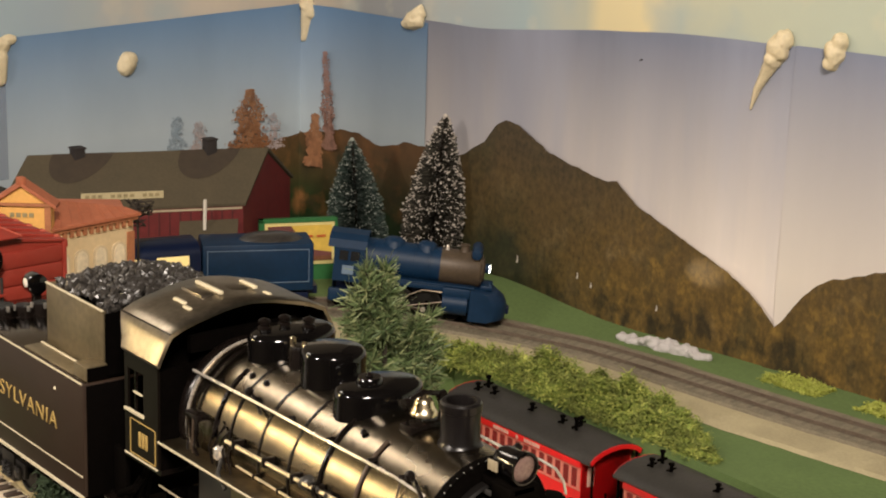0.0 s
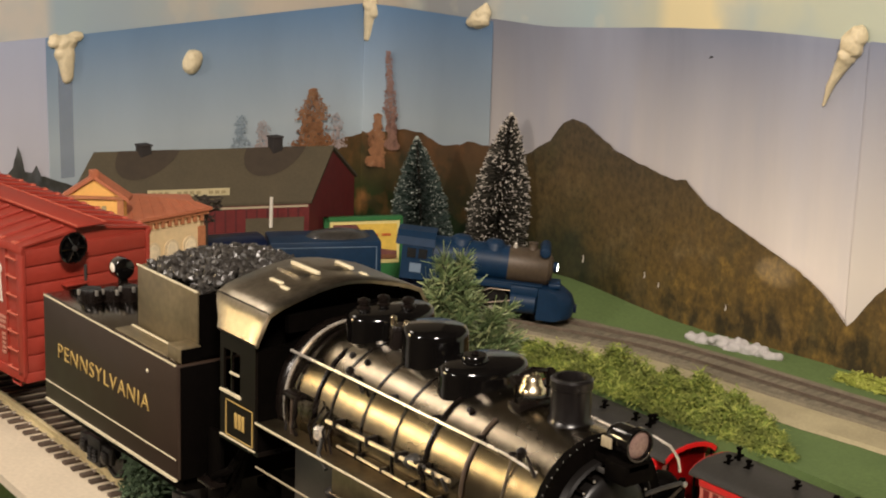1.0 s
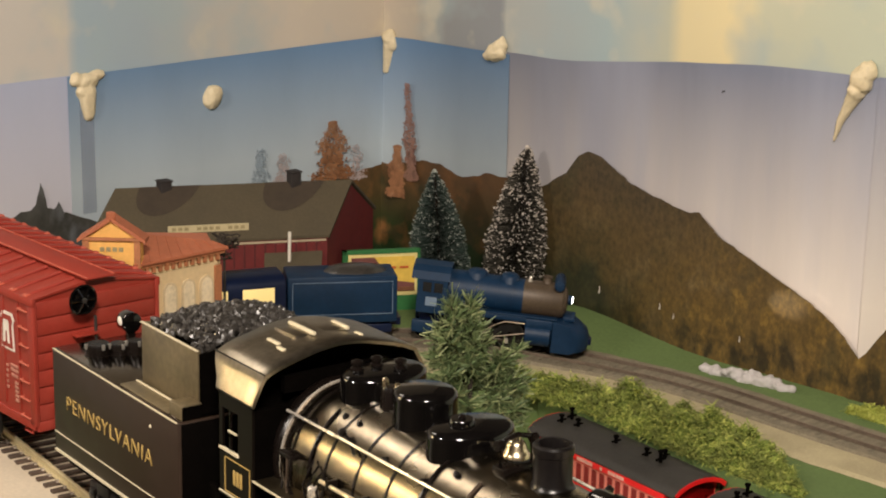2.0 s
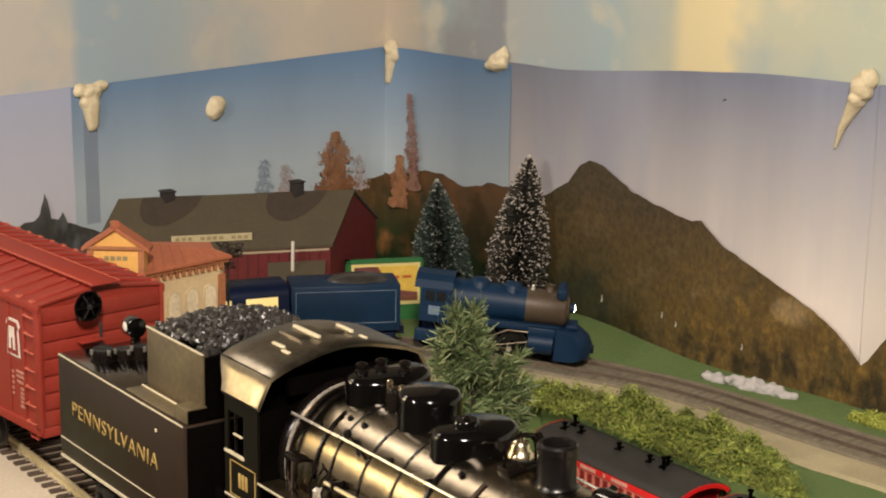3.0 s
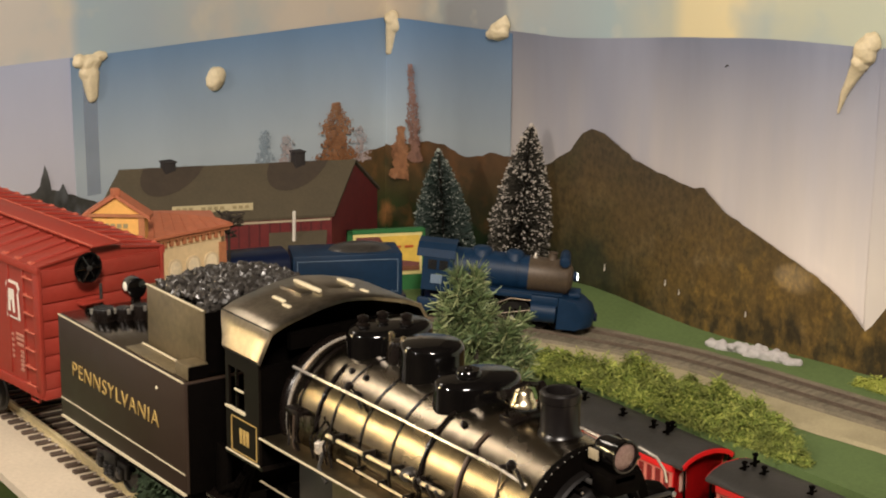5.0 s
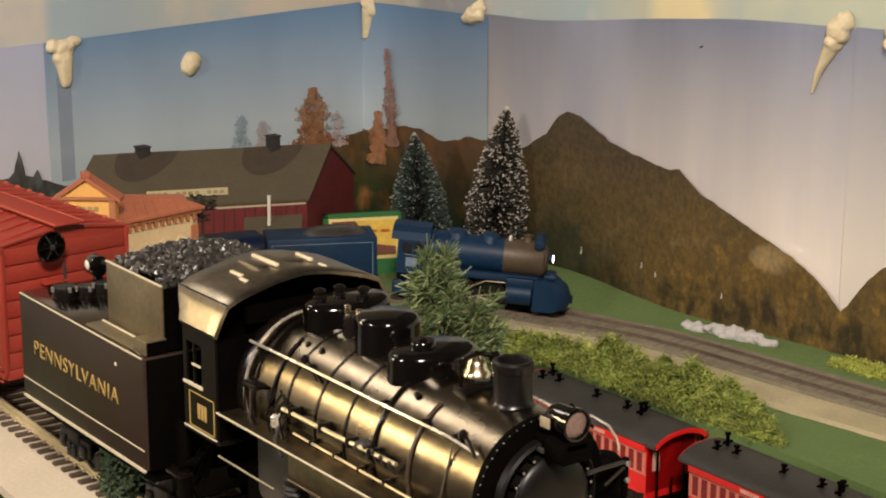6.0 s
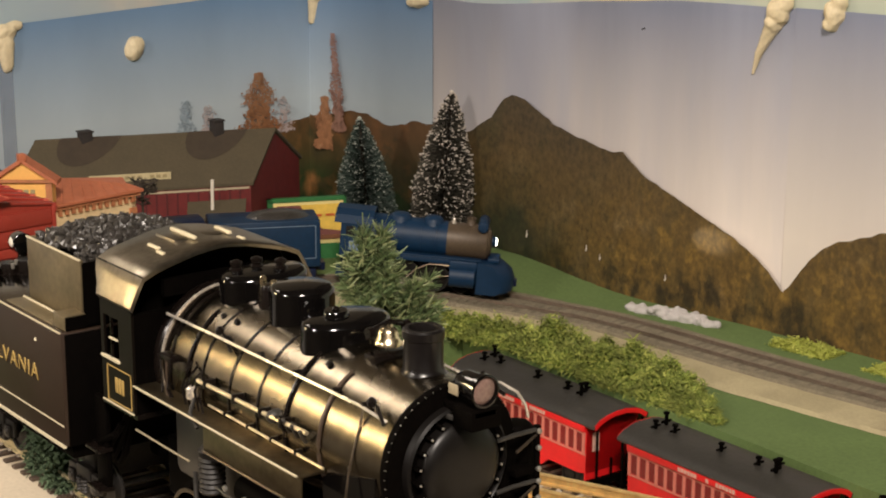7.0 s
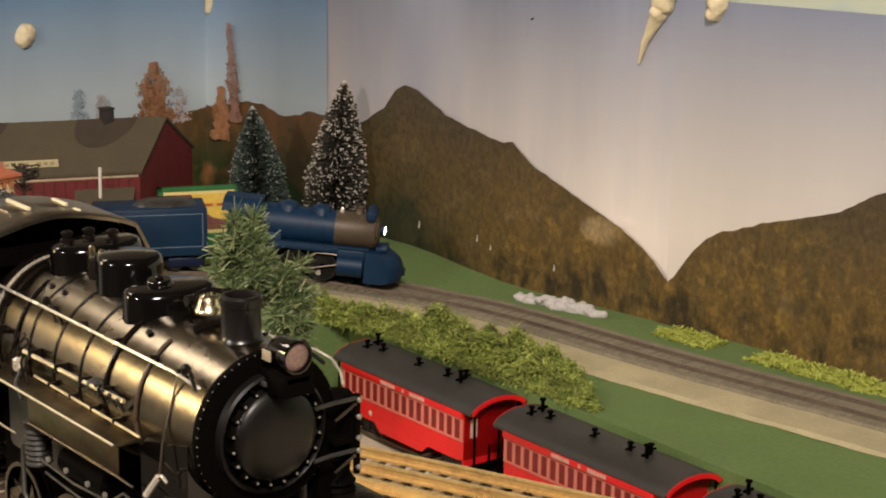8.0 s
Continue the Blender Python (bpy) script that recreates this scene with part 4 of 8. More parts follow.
tur = part("turret", lathe([(0.0042, -0.004), (0.0034, 0), (0.0034, 0.0065), (0.0028, 0.008), (0, 0.0083)], 24, at(0.0565, 0.0315, 0.0970)), M["black"], loco)
part("whistle", lathe([(0.0011, 0), (0.0011, 0.0025), (0.0006, 0.003), (0, 0.0031)], 12, at(0.0555, 0.0300, 0.1050)), M["brass"], tur, "small brass whistle")
part("whistle_cap", lathe([(0.0013, 0), (0.0010, 0.0016), (0, 0.002)], 12, at(0.0640, 0.0290, 0.1068)), M["brass"], tur, "small brass cap")
stack = part("chimney", lathe([(0.0100, -0.004), (0.0078, -0.0010), (0.0066, 0.0006), (0.0060, 0.0018), (0.0060, 0.0105), (0.00635, 0.0108), (0.00635, 0.0132), (0.0058, 0.0138), (0.0047, 0.0138), (0.0044, 0.0125), (0.0042, 0.006), (0, 0.006)], 40, at(0.1385, CY, 0.0962)), M["gloss2"], loco, "satin black chimney with a rolled rim")
bell = part("bell", lathe([(0.0050, 0), (0.0050, 0.0008), (0.0044, 0.0016), (0.0037, 0.0030), (0.0034, 0.0044), (0.0028, 0.0054), (0.0016, 0.0060), (0.0014, 0.0070), (0, 0.0073)], 32, at(0.1220, 0.0335, 0.1008) @ Matrix.Diagonal((0.86, 0.86, 0.92, 1))), M["brass"], loco, "polished brass bell in a black yoke")
part("bell_yoke", tube([(0.1220, 0.0275, 0.0975), (0.1220, 0.0272, 0.1035), (0.1220, 0.0285, 0.1065), (0.1220, 0.0335, 0.1078), (0.1220, 0.0385, 0.1065), (0.1220, 0.0398, 0.1035), (0.1220, 0.0395, 0.0975)], 0.0009), M["black"], bell)
part("bell_stand", box((0.1190, 0.0265, 0.0955), (0.1250, 0.0405, 0.0985), 0.0004), M["black"], bell)
part("bell_pivot", lathe([(0.0017, -0.001), (0.0017, 0.001)], 16, at(0.1220, 0.0268, 0.1055, ALONG_Y)), M["black"], bell)
part("bell_pivot", lathe([(0.0017, -0.001), (0.0017, 0.001)], 16, at(0.1220, 0.0402, 0.1055, ALONG_Y)), M["black"], bell)
lamp = part("headlight", lathe([(0.0034, -0.0085), (0.0040, -0.0078), (0.0044, -0.006), (0.0044, 0.0), (0.0050, 0.0003), (0.0050, 0.0022), (0.0044, 0.0024), (0.0041, 0.0012), (0, 0.0012)], 36, at(0.1668, 0.0340, 0.0985, ALONG_X)), M["gloss"], loco, "round black headlight with a dull lens")
part("lens", lathe([(0.0041, 0), (0.0032, 0.0006), (0.002, 0.0010), (0, 0.0011)], 32, at(0.1681, 0.0340, 0.0985, ALONG_X)), M["lens"], lamp, "pinkish glass lens, unlit")
part("number_board", box((0.1588, 0.0284, 0.0965), (0.1630, 0.0290, 0.0997), 0.0002), M["stripeold"], lamp, "small cream board beside the headlight")
part("lamp_bracket", box((0.1480, 0.0300, 0.0905), (0.1690, 0.0382, 0.0932), 0.0005), M["matblack"], lamp)
part("lamp_shelf", box((0.1600, 0.0290, 0.0868), (0.1690, 0.0400, 0.0930), 0.0006), M["matblack"], lamp)
part("lamp_strut", box((0.1500, 0.0290, 0.0880), (0.1600, 0.0300, 0.0896), 0.0003), M["satin"], lamp)
part("conduit", tube([(0.1600, 0.0390, 0.0990), (0.1660, 0.0420, 0.0988), (0.1700, 0.0448, 0.0965), (0.1712, 0.0470, 0.0925), (0.1712, 0.0480, 0.0885)], 0.00045), M["steel"], lamp, "thin bright conduit pipe")

# injectors and pipes beside the firebox
for s in (-1, 1):
    inj = part("injector", box((0.0285, min(BY + s * 0.0245, BY + s * 0.0290), 0.0775), (0.0375, max(BY + s * 0.0245, BY + s * 0.0290), 0.0795), 0.0005), M["black"], loco)
    for k, x in enumerate((0.0300, 0.0340, 0.0365)):
        part("injector_pipe", tube([(x, BY + s * 0.0285, 0.0785), (x + 0.0006, BY + s * 0.0290, 0.0735), (x, BY + s * (0.0282 + 0.0008 * k), 0.0690), (x + 0.0010, BY + s * 0.0290, 0.0660)], 0.00045 + 0.0001 * k), M["wornpipe"] if k == 1 else M["black"], inj)
    for k in range(5):
        x = 0.0455 + 0.0028 * k
        part("lubricator_pipe", tube([(x, BY + s * 0.0252, 0.0800 - 0.0012 * k), (x + 0.0012, BY + s * 0.0282, 0.0765), (x - 0.0010, BY + s * 0.0288, 0.0715 + 0.0010 * (k % 2)), (x + 0.0016, BY + s * 0.0290, 0.0662)], 0.00042), M["black"], loco)
    part("lubricator", lathe([(0.0016, 0), (0.0020, 0.0006), (0.0020, 0.0036), (0.0010, 0.0044), (0, 0.0046)], 16, at(0.0505, BY + s * 0.0285, 0.0690)), M["steel"], loco, "small bright lubricator")

# handrails and pipework, near side and far side
for s in (-1, 1):
    y = BY + s * 0.0216
    hr = part("handrail", tube([(0.0225, y, 0.0903), (0.06, y, 0.0905), (0.10, y, 0.0903), (0.1365, BY + s * 0.0208, 0.0897), (0.1450, BY + s * 0.0195, 0.0880), (0.1500, BY + s * 0.0180, 0.0866)], 0.00055), M["steel"], loco, "bright wire handrail")
    for x in (0.036, 0.058, 0.079, 0.101, 0.122, 0.138):
        part("stanchion", rod((x, y - s * 0.0008, 0.0903), (x, BY + s * 0.0170, 0.0898), 0.0007), M["black"], hr)
    lower = part("reach_rod", tube([(0.0545, BY + s * 0.0284, 0.0764), (0.09, BY + s * 0.0284, 0.0768), (0.1190, BY + s * 0.0278, 0.0772)], 0.00072), M["pipe"], loco, "yellowish pipe along the boiler side")
    for x in (0.060, 0.078, 0.094, 0.106):
        part("pipe_clip", box((x - 0.0008, BY + min(s * 0.0252, s * 0.0294), 0.0752), (x + 0.0008, BY + max(s * 0.0252, s * 0.0294), 0.0782), 0.0002), M["black"], lower)
    thin = part("air_line", tube([(0.0590, BY + s * 0.0272, 0.0690), (0.09, BY + s * 0.0274, 0.0688), (0.1270, BY + s * 0.0274, 0.0684)], 0.00045), M["pipe"], loco)
    for x in (0.070, 0.084, 0.098, 0.112):
        part("pipe_clip", box((x - 0.0005, BY + min(s * 0.0252, s * 0.0280), 0.0680), (x + 0.0005, BY + max(s * 0.0252, s * 0.0280), 0.0697), 0.0001), M["black"], thin)
    q = s * -1
    part("sand_pipe", tube(round_boiler(0.0430, q * 30, q * 88, BR + 0.0005), 0.00048), M["black"], loco)
    part("sand_pipe", tube(round_boiler(0.1030, q * 20, q * 108, BR + 0.0004), 0.0006), M["black"], loco)
    part("steam_pipe", tube(round_boiler(0.1212, q * 30, q * 112, taper(0.1212) + 0.0004), 0.0006), M["wornpipe"], loco)
    part("drain_pipe", tube([(0.1385, BY + s * 0.0205, 0.0895), (0.1388, BY + s * 0.0225, 0.0830), (0.1386, BY + s * 0.0246, 0.0760), (0.1386, BY + s * 0.0262, 0.0700), (0.1388, BY + s * 0.0280, 0.0580)], 0.00036), M["tyre"], loco)
    cock = part("drain_cock", rod((0.1392, BY + s * 0.0282, 0.0600), (0.1355, BY + s * 0.0305, 0.0535), 0.0011), M["steel"], loco, "bright steel drain cock")
    part("cock_handle", tube([(0.1392, BY + s * 0.0282, 0.0600), (0.1425, BY + s * 0.0290, 0.0615), (0.1450, BY + s * 0.0288, 0.0600)], 0.0005), M["steel"], cock)
    chk = part("check_valve", lathe([(0.0022, -0.0016), (0.0024, 0), (0.0020, 0.0018), (0.0010, 0.0028), (0, 0.003)], 16, at(0.0985, BY + s * 0.0262, 0.0765, ALONG_Y if s > 0 else Matrix.Rotation(radians(90), 4, "X"))), M["satin"], loco)
    part("check_flange", box((0.0945, BY + min(s * 0.0250, s * 0.0275), 0.0745), (0.1120, BY + max(s * 0.0250, s * 0.0275), 0.0770), 0.0006), M["black"], chk)
    for k in range(4):
        part("valve_stem", rod((0.1020 + k * 0.0045, BY + s * 0.0260, 0.0740 - k * 0.0004), (0.1035 + k * 0.0045, BY + s * 0.0292, 0.0790 - k * 0.0005), 0.0006), M["satin"], chk)
    for (x, w) in ((0.0597, 0.006), (0.1460, 0.0050)):
        lev = part("lever", tube([(x - w, BY + s * 0.0205, 0.0915), (x - w * 0.3, BY + s * 0.0200, 0.0910), (x + w * 0.4, BY + s * 0.0212, 0.0895), (x + w, BY + s * 0.0222, 0.0880)], 0.00065), M["black"], loco)
        part("lever_knob", lathe([(0.0013, -0.0008), (0.0016, 0.0008), (0.0006, 0.0018), (0, 0.0019)], 12, at(x - w * 0.7, BY + s * 0.0203, 0.0918)), M["black"], lev)
    for x in (0.0475, 0.0560, 0.1105):
        part("washout_plug", lathe([(0.0012, 0), (0.0012, 0.0006), (0.0006, 0.0007), (0.0006, 0.0012), (0, 0.0013)], 8, at(x, BY + s * 0.0138, BZ + 0.0214, Matrix.Rotation(radians(-s * 33), 4, "X"))), M["black"], loco)
    # running board with a bright edge, frame, cylinder
    ys = sorted((CY + s * 0.0345, CY + s * 0.0225))
    board = part("running_board", box((0.0195, ys[0], 0.0648), (0.1225, ys[1], 0.0660), 0.0003), M["satinboard"], loco)
    ye = CY + s * 0.0346
    part("board_edge", box((0.0195, min(ye, ye + s * 0.0005), 0.0657), (0.1225, max(ye, ye + s * 0.0003), 0.0662)), M["stripe"], board, "cream painted running board edge")
    part("skirt", box((0.0640, min(CY + s * 0.0325, CY + s * 0.0335), 0.0560), (0.1222, max(CY + s * 0.0325, CY + s * 0.0335), 0.0647), 0.0003), M["satinboard"], board)
    part("lower_bar", tube([(0.0640, CY + s * 0.0337, 0.0558), (0.1222, CY + s * 0.0337, 0.0558), (0.1300, CY + s * 0.0325, 0.0545)], 0.00038), M["tyre"], loco, "dull steel bar under the skirt")
    part("front_step_board", box((0.1235, ys[0], 0.0455), (0.1760, ys[1], 0.0467), 0.0003), M["black"], loco)
    part("cylinder_block", lathe([(0.0098, 0), (0.0102, 0.0006), (0.0102, 0.0230), (0.0098, 0.0236), (0.0035, 0.0242), (0.003, 0.026), (0, 0.0262)], 28, at(0.1290, CY + s * 0.0270, 0.0240, ALONG_X)), M["black"], loco)
    part("valve_chest", box((0.1300, min(CY + s * 0.020, CY + s * 0.0335), 0.0340), (0.1520, max(CY + s * 0.020, CY + s * 0.0335), 0.0450), 0.0012), M["black"], loco)
    for x in (0.034, 0.070, 0.106):
        wheel(loco, x, CY + s * 0.0180, 0.0152, 0.0146, 0.0036, 0.004, 10, "driving_wheel")
    part("side_rod", box((0.0325, min(CY + s * 0.0292, CY + s * 0.0304), 0.0108), (0.1075, max(CY + s * 0.0292, CY + s * 0.0304), 0.0132), 0.0004), M["steel"], loco, "dull steel side rod")
    part("main_rod", rod((0.0700, CY + s * 0.0318, 0.0120), (0.1290, CY + s * 0.0275, 0.0240), 0.0011), M["steel"], loco)
    pump = part("air_pump", lathe([(0.0040, 0.0), (0.0046, 0.0008)] + [(0.0046 if i % 2 else 0.0039, 0.0016 + i * 0.0009) for i in range(14)] + [(0.0046, 0.0146), (0.003, 0.0162), (0.001, 0.0175), (0, 0.0176)], 24, at(0.0615, CY + s * 0.0290, 0.0400)), M["truck"], loco, "ribbed dark air pump")
    part("pump_pipe", tube([(0.0615, CY + s * 0.0340, 0.0630), (0.0560, CY + s * 0.0335, 0.0665), (0.0515, CY + s * 0.0290, 0.0700)], 0.0007), M["satin"], pump)
    tank = part("air_tank", lathe([(0.0, 0), (0.0035, 0.0006), (0.0048, 0.002), (0.0048, 0.030), (0.0035, 0.0314), (0, 0.032)], 24, at(0.0760, CY + s * 0.0260, 0.0460, ALONG_X)), M["matblack"], loco)
    part("ladder_frame", tube([(0.0190, CY + s * 0.0342, 0.0500), (0.0400, CY + s * 0.0344, 0.0500), (0.0560, CY + s * 0.0344, 0.0500)], 0.00035), M["stripeold"], loco, "worn cream frame bar")
    for (zz, yy) in ((0.0455, 0.0332), (0.0400, 0.0310)):
        part("brake_rod", tube([(0.0700, CY + s * yy, zz), (0.0950, CY + s * (yy + 0.0008), zz - 0.0006), (0.1160, CY + s * yy, zz), (0.1215, CY + s * (yy - 0.002), zz + 0.0040), (0.1290, CY + s * (yy - 0.002), zz + 0.0030)], 0.0004), M["satin"], loco, "thin dull brake rod")
    for x in (0.0780, 0.0900, 0.1040, 0.1150):
        part("bolt", lathe([(0.0010, 0), (0.0010, 0.0008), (0, 0.0010)], 8, at(x, CY + s * 0.0335, 0.0475, ALONG_Y if s > 0 else Matrix.Rotation(radians(90), 4, "X"))), M["rivet"], loco)
    part("brake_hanger", tube([(0.0520, CY + s * 0.0300, 0.0440), (0.0540, CY + s * 0.0310, 0.0280), (0.0600, CY + s * 0.0310, 0.0220)], 0.0008), M["satin"], loco)
part("frame", box((0.0, CY - 0.0125, 0.0160), (0.1740, CY + 0.0125, 0.0380), 0.001), M["matblack"], loco)
part("firebox", box((0.020, CY - 0.0205, 0.0320), (0.0620, CY + 0.0205, 0.0660), 0.003), M["satin"], loco)
part("saddle", slab([(0.1222, 0.0400), (0.1222, 0.0640), (0.1330, 0.0675), (0.1495, 0.0715), (0.1495, 0.0400)], (0, BY - 0.0245, 0), (1, 0, 0), (0, 0, 1), (0, 0.0490, 0)), M["gloss"], loco, "", False)
beam = part("pilot_beam", box((0.1760, CY - 0.0330, 0.0260), (0.1800, CY + 0.0330, 0.0400), 0.0006), M["black"], loco)
part("coupler", box((0.1800, CY - 0.0030, 0.0170), (0.1890, CY + 0.0030, 0.0240), 0.0012), M["matblack"], beam)

# steps and hoses between cab and tender
for s in (-1, 1):
    y = CY + s * 0.0300
    step = part("cab_step", box((-0.0170, min(y, y + s * 0.0022), 0.0180), (-0.0085, max(y, y + s * 0.0022), 0.0530), 0.0006), M["matblack"], loco)
    part("tread", box((-0.0180, min(y, y + s * 0.0060), 0.0180), (-0.0075, max(y, y + s * 0.0060), 0.0192), 0.0003), M["black"], step)
    part("tread", box((-0.0180, min(y, y + s * 0.0060), 0.0330), (-0.0075, max(y, y + s * 0.0060), 0.0342), 0.0003), M["black"], step)
    for k in range(4):
        yy = CY + s * (0.022 + 0.003 * k)
        part("hose", tube([(-0.0060 + 0.001 * k, yy, 0.0500 - 0.003 * k), (-0.0120, yy + s * 0.001, 0.0300 + 0.002 * k), (-0.0180, yy, 0.0240 + 0.002 * k), (-0.0260, yy - s * 0.002, 0.0330)], 0.0013), M["matblack"], loco)
part("drawbar", box((-0.0300, CY - 0.004, 0.0200), (0.0, CY + 0.004, 0.0240), 0.0008), M["matblack"], loco)

# cab
cab = part("cab_floor", box((-0.0065, 0.0010, 0.0530), (0.0190, 0.0680, 0.0548)), M["black"], loco)


def cab_side(y0, y1):
    bm = box((-0.0040, y0, 0.0548), (0.0190, y1, 0.0718))
    box((-0.0040, y0, 0.0868), (0.0190, y1, 0.0968), 0, bm)
    box((-0.0040, y0, 0.0718), (-0.0018, y1, 0.0868), 0, bm)
    box((0.0092, y0, 0.0718), (0.0190, y1, 0.0868), 0, bm)
    return bm


for (y0, y1, yo) in ((0.0, 0.0010, -0.0003), (0.0680, 0.0690, 0.0690)):
    side = part("cab_side", cab_side(y0, y1), M["cabpaint"], loco, "brown-black cab side with an open window")
    part("window_sill", box((-0.0035, min(yo, yo + 0.0003) - 0.0004, 0.0712), (0.0098, yo + 0.0007, 0.0720)), M["stripe"], side)
    part("window_bar", box((0.0030, y0, 0.0718), (0.0036, y1, 0.0868)), M["black"], side)
    part("grab_iron", box((0.0030, yo - 0.0003, 0.0790), (0.0088, yo + 0.0003, 0.0796)), M["stripe"], side)
    part("side_stripe", box((-0.0040, yo - 0.0001, 0.0550), (0.0190, yo + 0.0004, 0.0555)), M["stripe"], side)
    for (lo, hi) in (((0.0, 0.0562), (0.00022, 0.0690)), ((0.01728, 0.0562), (0.0175, 0.0690)), ((0.0, 0.0562), (0.0175, 0.05642)), ((0.0, 0.06878), (0.0175, 0.0690))):
        part("plate_border", box((lo[0], yo - 0.0001, lo[1]), (hi[0], yo + 0.0004, hi[1])), M["gold"], side)
    for k in range(3):
        part("number_bar", box((0.0058 + k * 0.0023, yo - 0.0001, 0.0600), (0.0073 + k * 0.0023, yo + 0.0004, 0.0655), 0.0002), M["gold"], side, "gold number stroke")
bm = box((0.0165, 0.0012, 0.0548), (0.0189, 0.0130, 0.0905))
box((0.0165, 0.0560, 0.0548), (0.0189, 0.0678, 0.0905), 0, bm)
box((0.0165, 0.0130, 0.0950), (0.0189, 0.0560, 0.1010), 0, bm)
part("cab_front", bm, M["matblack"], loco)
arch = [(0.0012, 0.0700), (0.0678, 0.0700), (0.0678, 0.0965), (0.0650, 0.1018), (0.0560, 0.1058), (0.0460, 0.1082), (CY, 0.1097), (0.0230, 0.1082), (0.0130, 0.1058), (0.0040, 0.1018), (0.0012, 0.0965)]
part("cab_bulkhead", slab(arch, (0.0080, 0, 0), (0, 1, 0), (0, 0, 1), (0.0015, 0, 0)), M["matblack"], loco, "", False)
part("cab_backhead", lathe([(0.0240, 0), (0.0240, 0.012)], 48, at(0.0075, BY, BZ, ALONG_X)), M["matblack"], loco)
half = [(-0.0018, 0.0940), (-0.0003, 0.0973), (0.0014, 0.1007), (0.0033, 0.1040), (0.0080, 0.1060), (0.0130, 0.1075), (0.0180, 0.1087), (0.0240, 0.1101), (0.0300, 0.1109), (CY, 0.1112)]
REAR = [-0.0030, -0.0050, -0.0090, -0.0122] + [-0.0128] * 6
curve = half + [(2 * CY - y, z) for y, z in half[::-1][1:]]
rear = REAR + REAR[::-1][1:]
bm = bmesh.new()
rows = []
for k in (0.0, 0.015, 0.25, 0.5, 0.75, 0.985, 1.0):
    lift = 0.0003 if k in (0.0, 1.0) else 0.0
    rows.append([[bm.verts.new((x0 + (0.0220 - x0) * k, y, z - lift)) for x0, (y, z) in zip(rear, curve)], [bm.verts.new((x0 + (0.0220 - x0) * k, CY + (y - CY) * 0.975, z - 0.0014)) for x0, (y, z) in zip(rear, curve)]])
for a, b in zip(rows, rows[1:]):
    for i in range(len(curve) - 1):
        bm.faces.new((a[0][i], b[0][i], b[0][i + 1], a[0][i + 1]))
        bm.faces.new((a[1][i], a[1][i + 1], b[1][i + 1], b[1][i]))
    for i in (0, len(curve) - 1):
        bm.faces.new((a[0][i], a[1][i], b[1][i], b[0][i]))
for a in (rows[0], rows[-1]):
    for i in range(len(curve) - 1):
        bm.faces.new((a[0][i], a[0][i + 1], a[1][i + 1], a[1][i]))
roof = part("cab_roof", bm, M["roof"], loco, "arched satin cab roof with worn edges")
part("roof_seam", tube([(-0.0120, 0.0033, 0.1041), (0.0218, 0.0033, 0.1041)], 0.00032), M["black"], roof)
part("roof_hatch", box((-0.006, 0.0235, 0.1086), (0.0085, 0.0455, 0.1111), 0.0006), M["roof"], roof)
for (x0, x1, y, z) in ((-0.0005, 0.0070, 0.0180, 0.1091), (0.0085, 0.0130, 0.0165, 0.1087), (-0.0060, 0.0110, 0.0300, 0.1121), (0.0000, 0.0100, 0.0445, 0.1116), (0.0120, 0.0160, 0.0465, 0.1101)):
    part("hatch_runner", box((x0, y - 0.0007, z - 0.0010), (x1, y + 0.0007, z + 0.0002), 0.0002), M["stripe"], roof, "cream hatch runner")

# ---- tender ----
tender = thing("tender", (-0.078, CY, 0.0), "brown-black coal tender lettered in gold, full of coal", "tender")
T0, T1, TY0, TY1, TZ0, TZ1 = -0.1322, -0.0235, -0.0061, 0.0751, 0.0319, 0.0747
body = part("body", box((T0, TY0, TZ0), (T1, TY1, TZ1), 0.0008), M["tender"], tender, "brown-black tank with gold lettering")
for y in (TY0, TY1):
    lo, hi = y - 0.00025, y + 0.00025
    part("edge_stripe", box((T0 + 0.001, lo, TZ1 - 0.0003), (T1 - 0.001, hi, TZ1 + 0.0002)), M["stripe"], body)
    part("low_stripe", box((T0 + 0.001, lo, 0.0393), (T1 - 0.001, hi, 0.03975)), M["stripe"], body)
    part("sill_stripe", box((T0 + 0.001, lo - 0.0003, 0.0312), (T1 - 0.001, hi + 0.0003, 0.0320)), M["stripe"], body)
part("rivet", lathe([(0.0008, 0), (0.0004, 0.0004), (0, 0.0005)], 8, at(-0.0455, TY0, 0.0672, Matrix.Rotation(radians(90), 4, "X"))), M["stripe"], body)
lettering("lettering", "PENNSYLVANIA", 0.0059, 0.0745, (-0.1185, TY0 - 0.0003, 0.0520), (1, 0, 0), (0, 0, 1), M["gold"], body, "gold serif lettering on the tank side")
part("frame", box((T0 + 0.003, TY0 + 0.004, 0.0255), (T1 - 0.003, TY1 - 0.004, 0.0352), 0.0006), M["matblack"], tender)
bm = box((-0.0725, 0.0045, TZ1), (-0.0280, 0.0060, 0.0990), 0.0003)
box((-0.0725, 0.0550, TZ1), (-0.0280, 0.0565, 0.0990), 0.0003, bm)
box((-0.0725, 0.0060, TZ1), (-0.0710, 0.0550, 0.0990), 0.0003, bm)
box((-0.0300, 0.0060, TZ1), (-0.0280, 0.0550, 0.0958), 0.0003, bm)
bunker = part("coal_bunker", bm, M["bunker"], tender, "satin bunker sides, coloured paler for the light on them")
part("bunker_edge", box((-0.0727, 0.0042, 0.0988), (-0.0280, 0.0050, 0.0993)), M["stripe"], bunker)
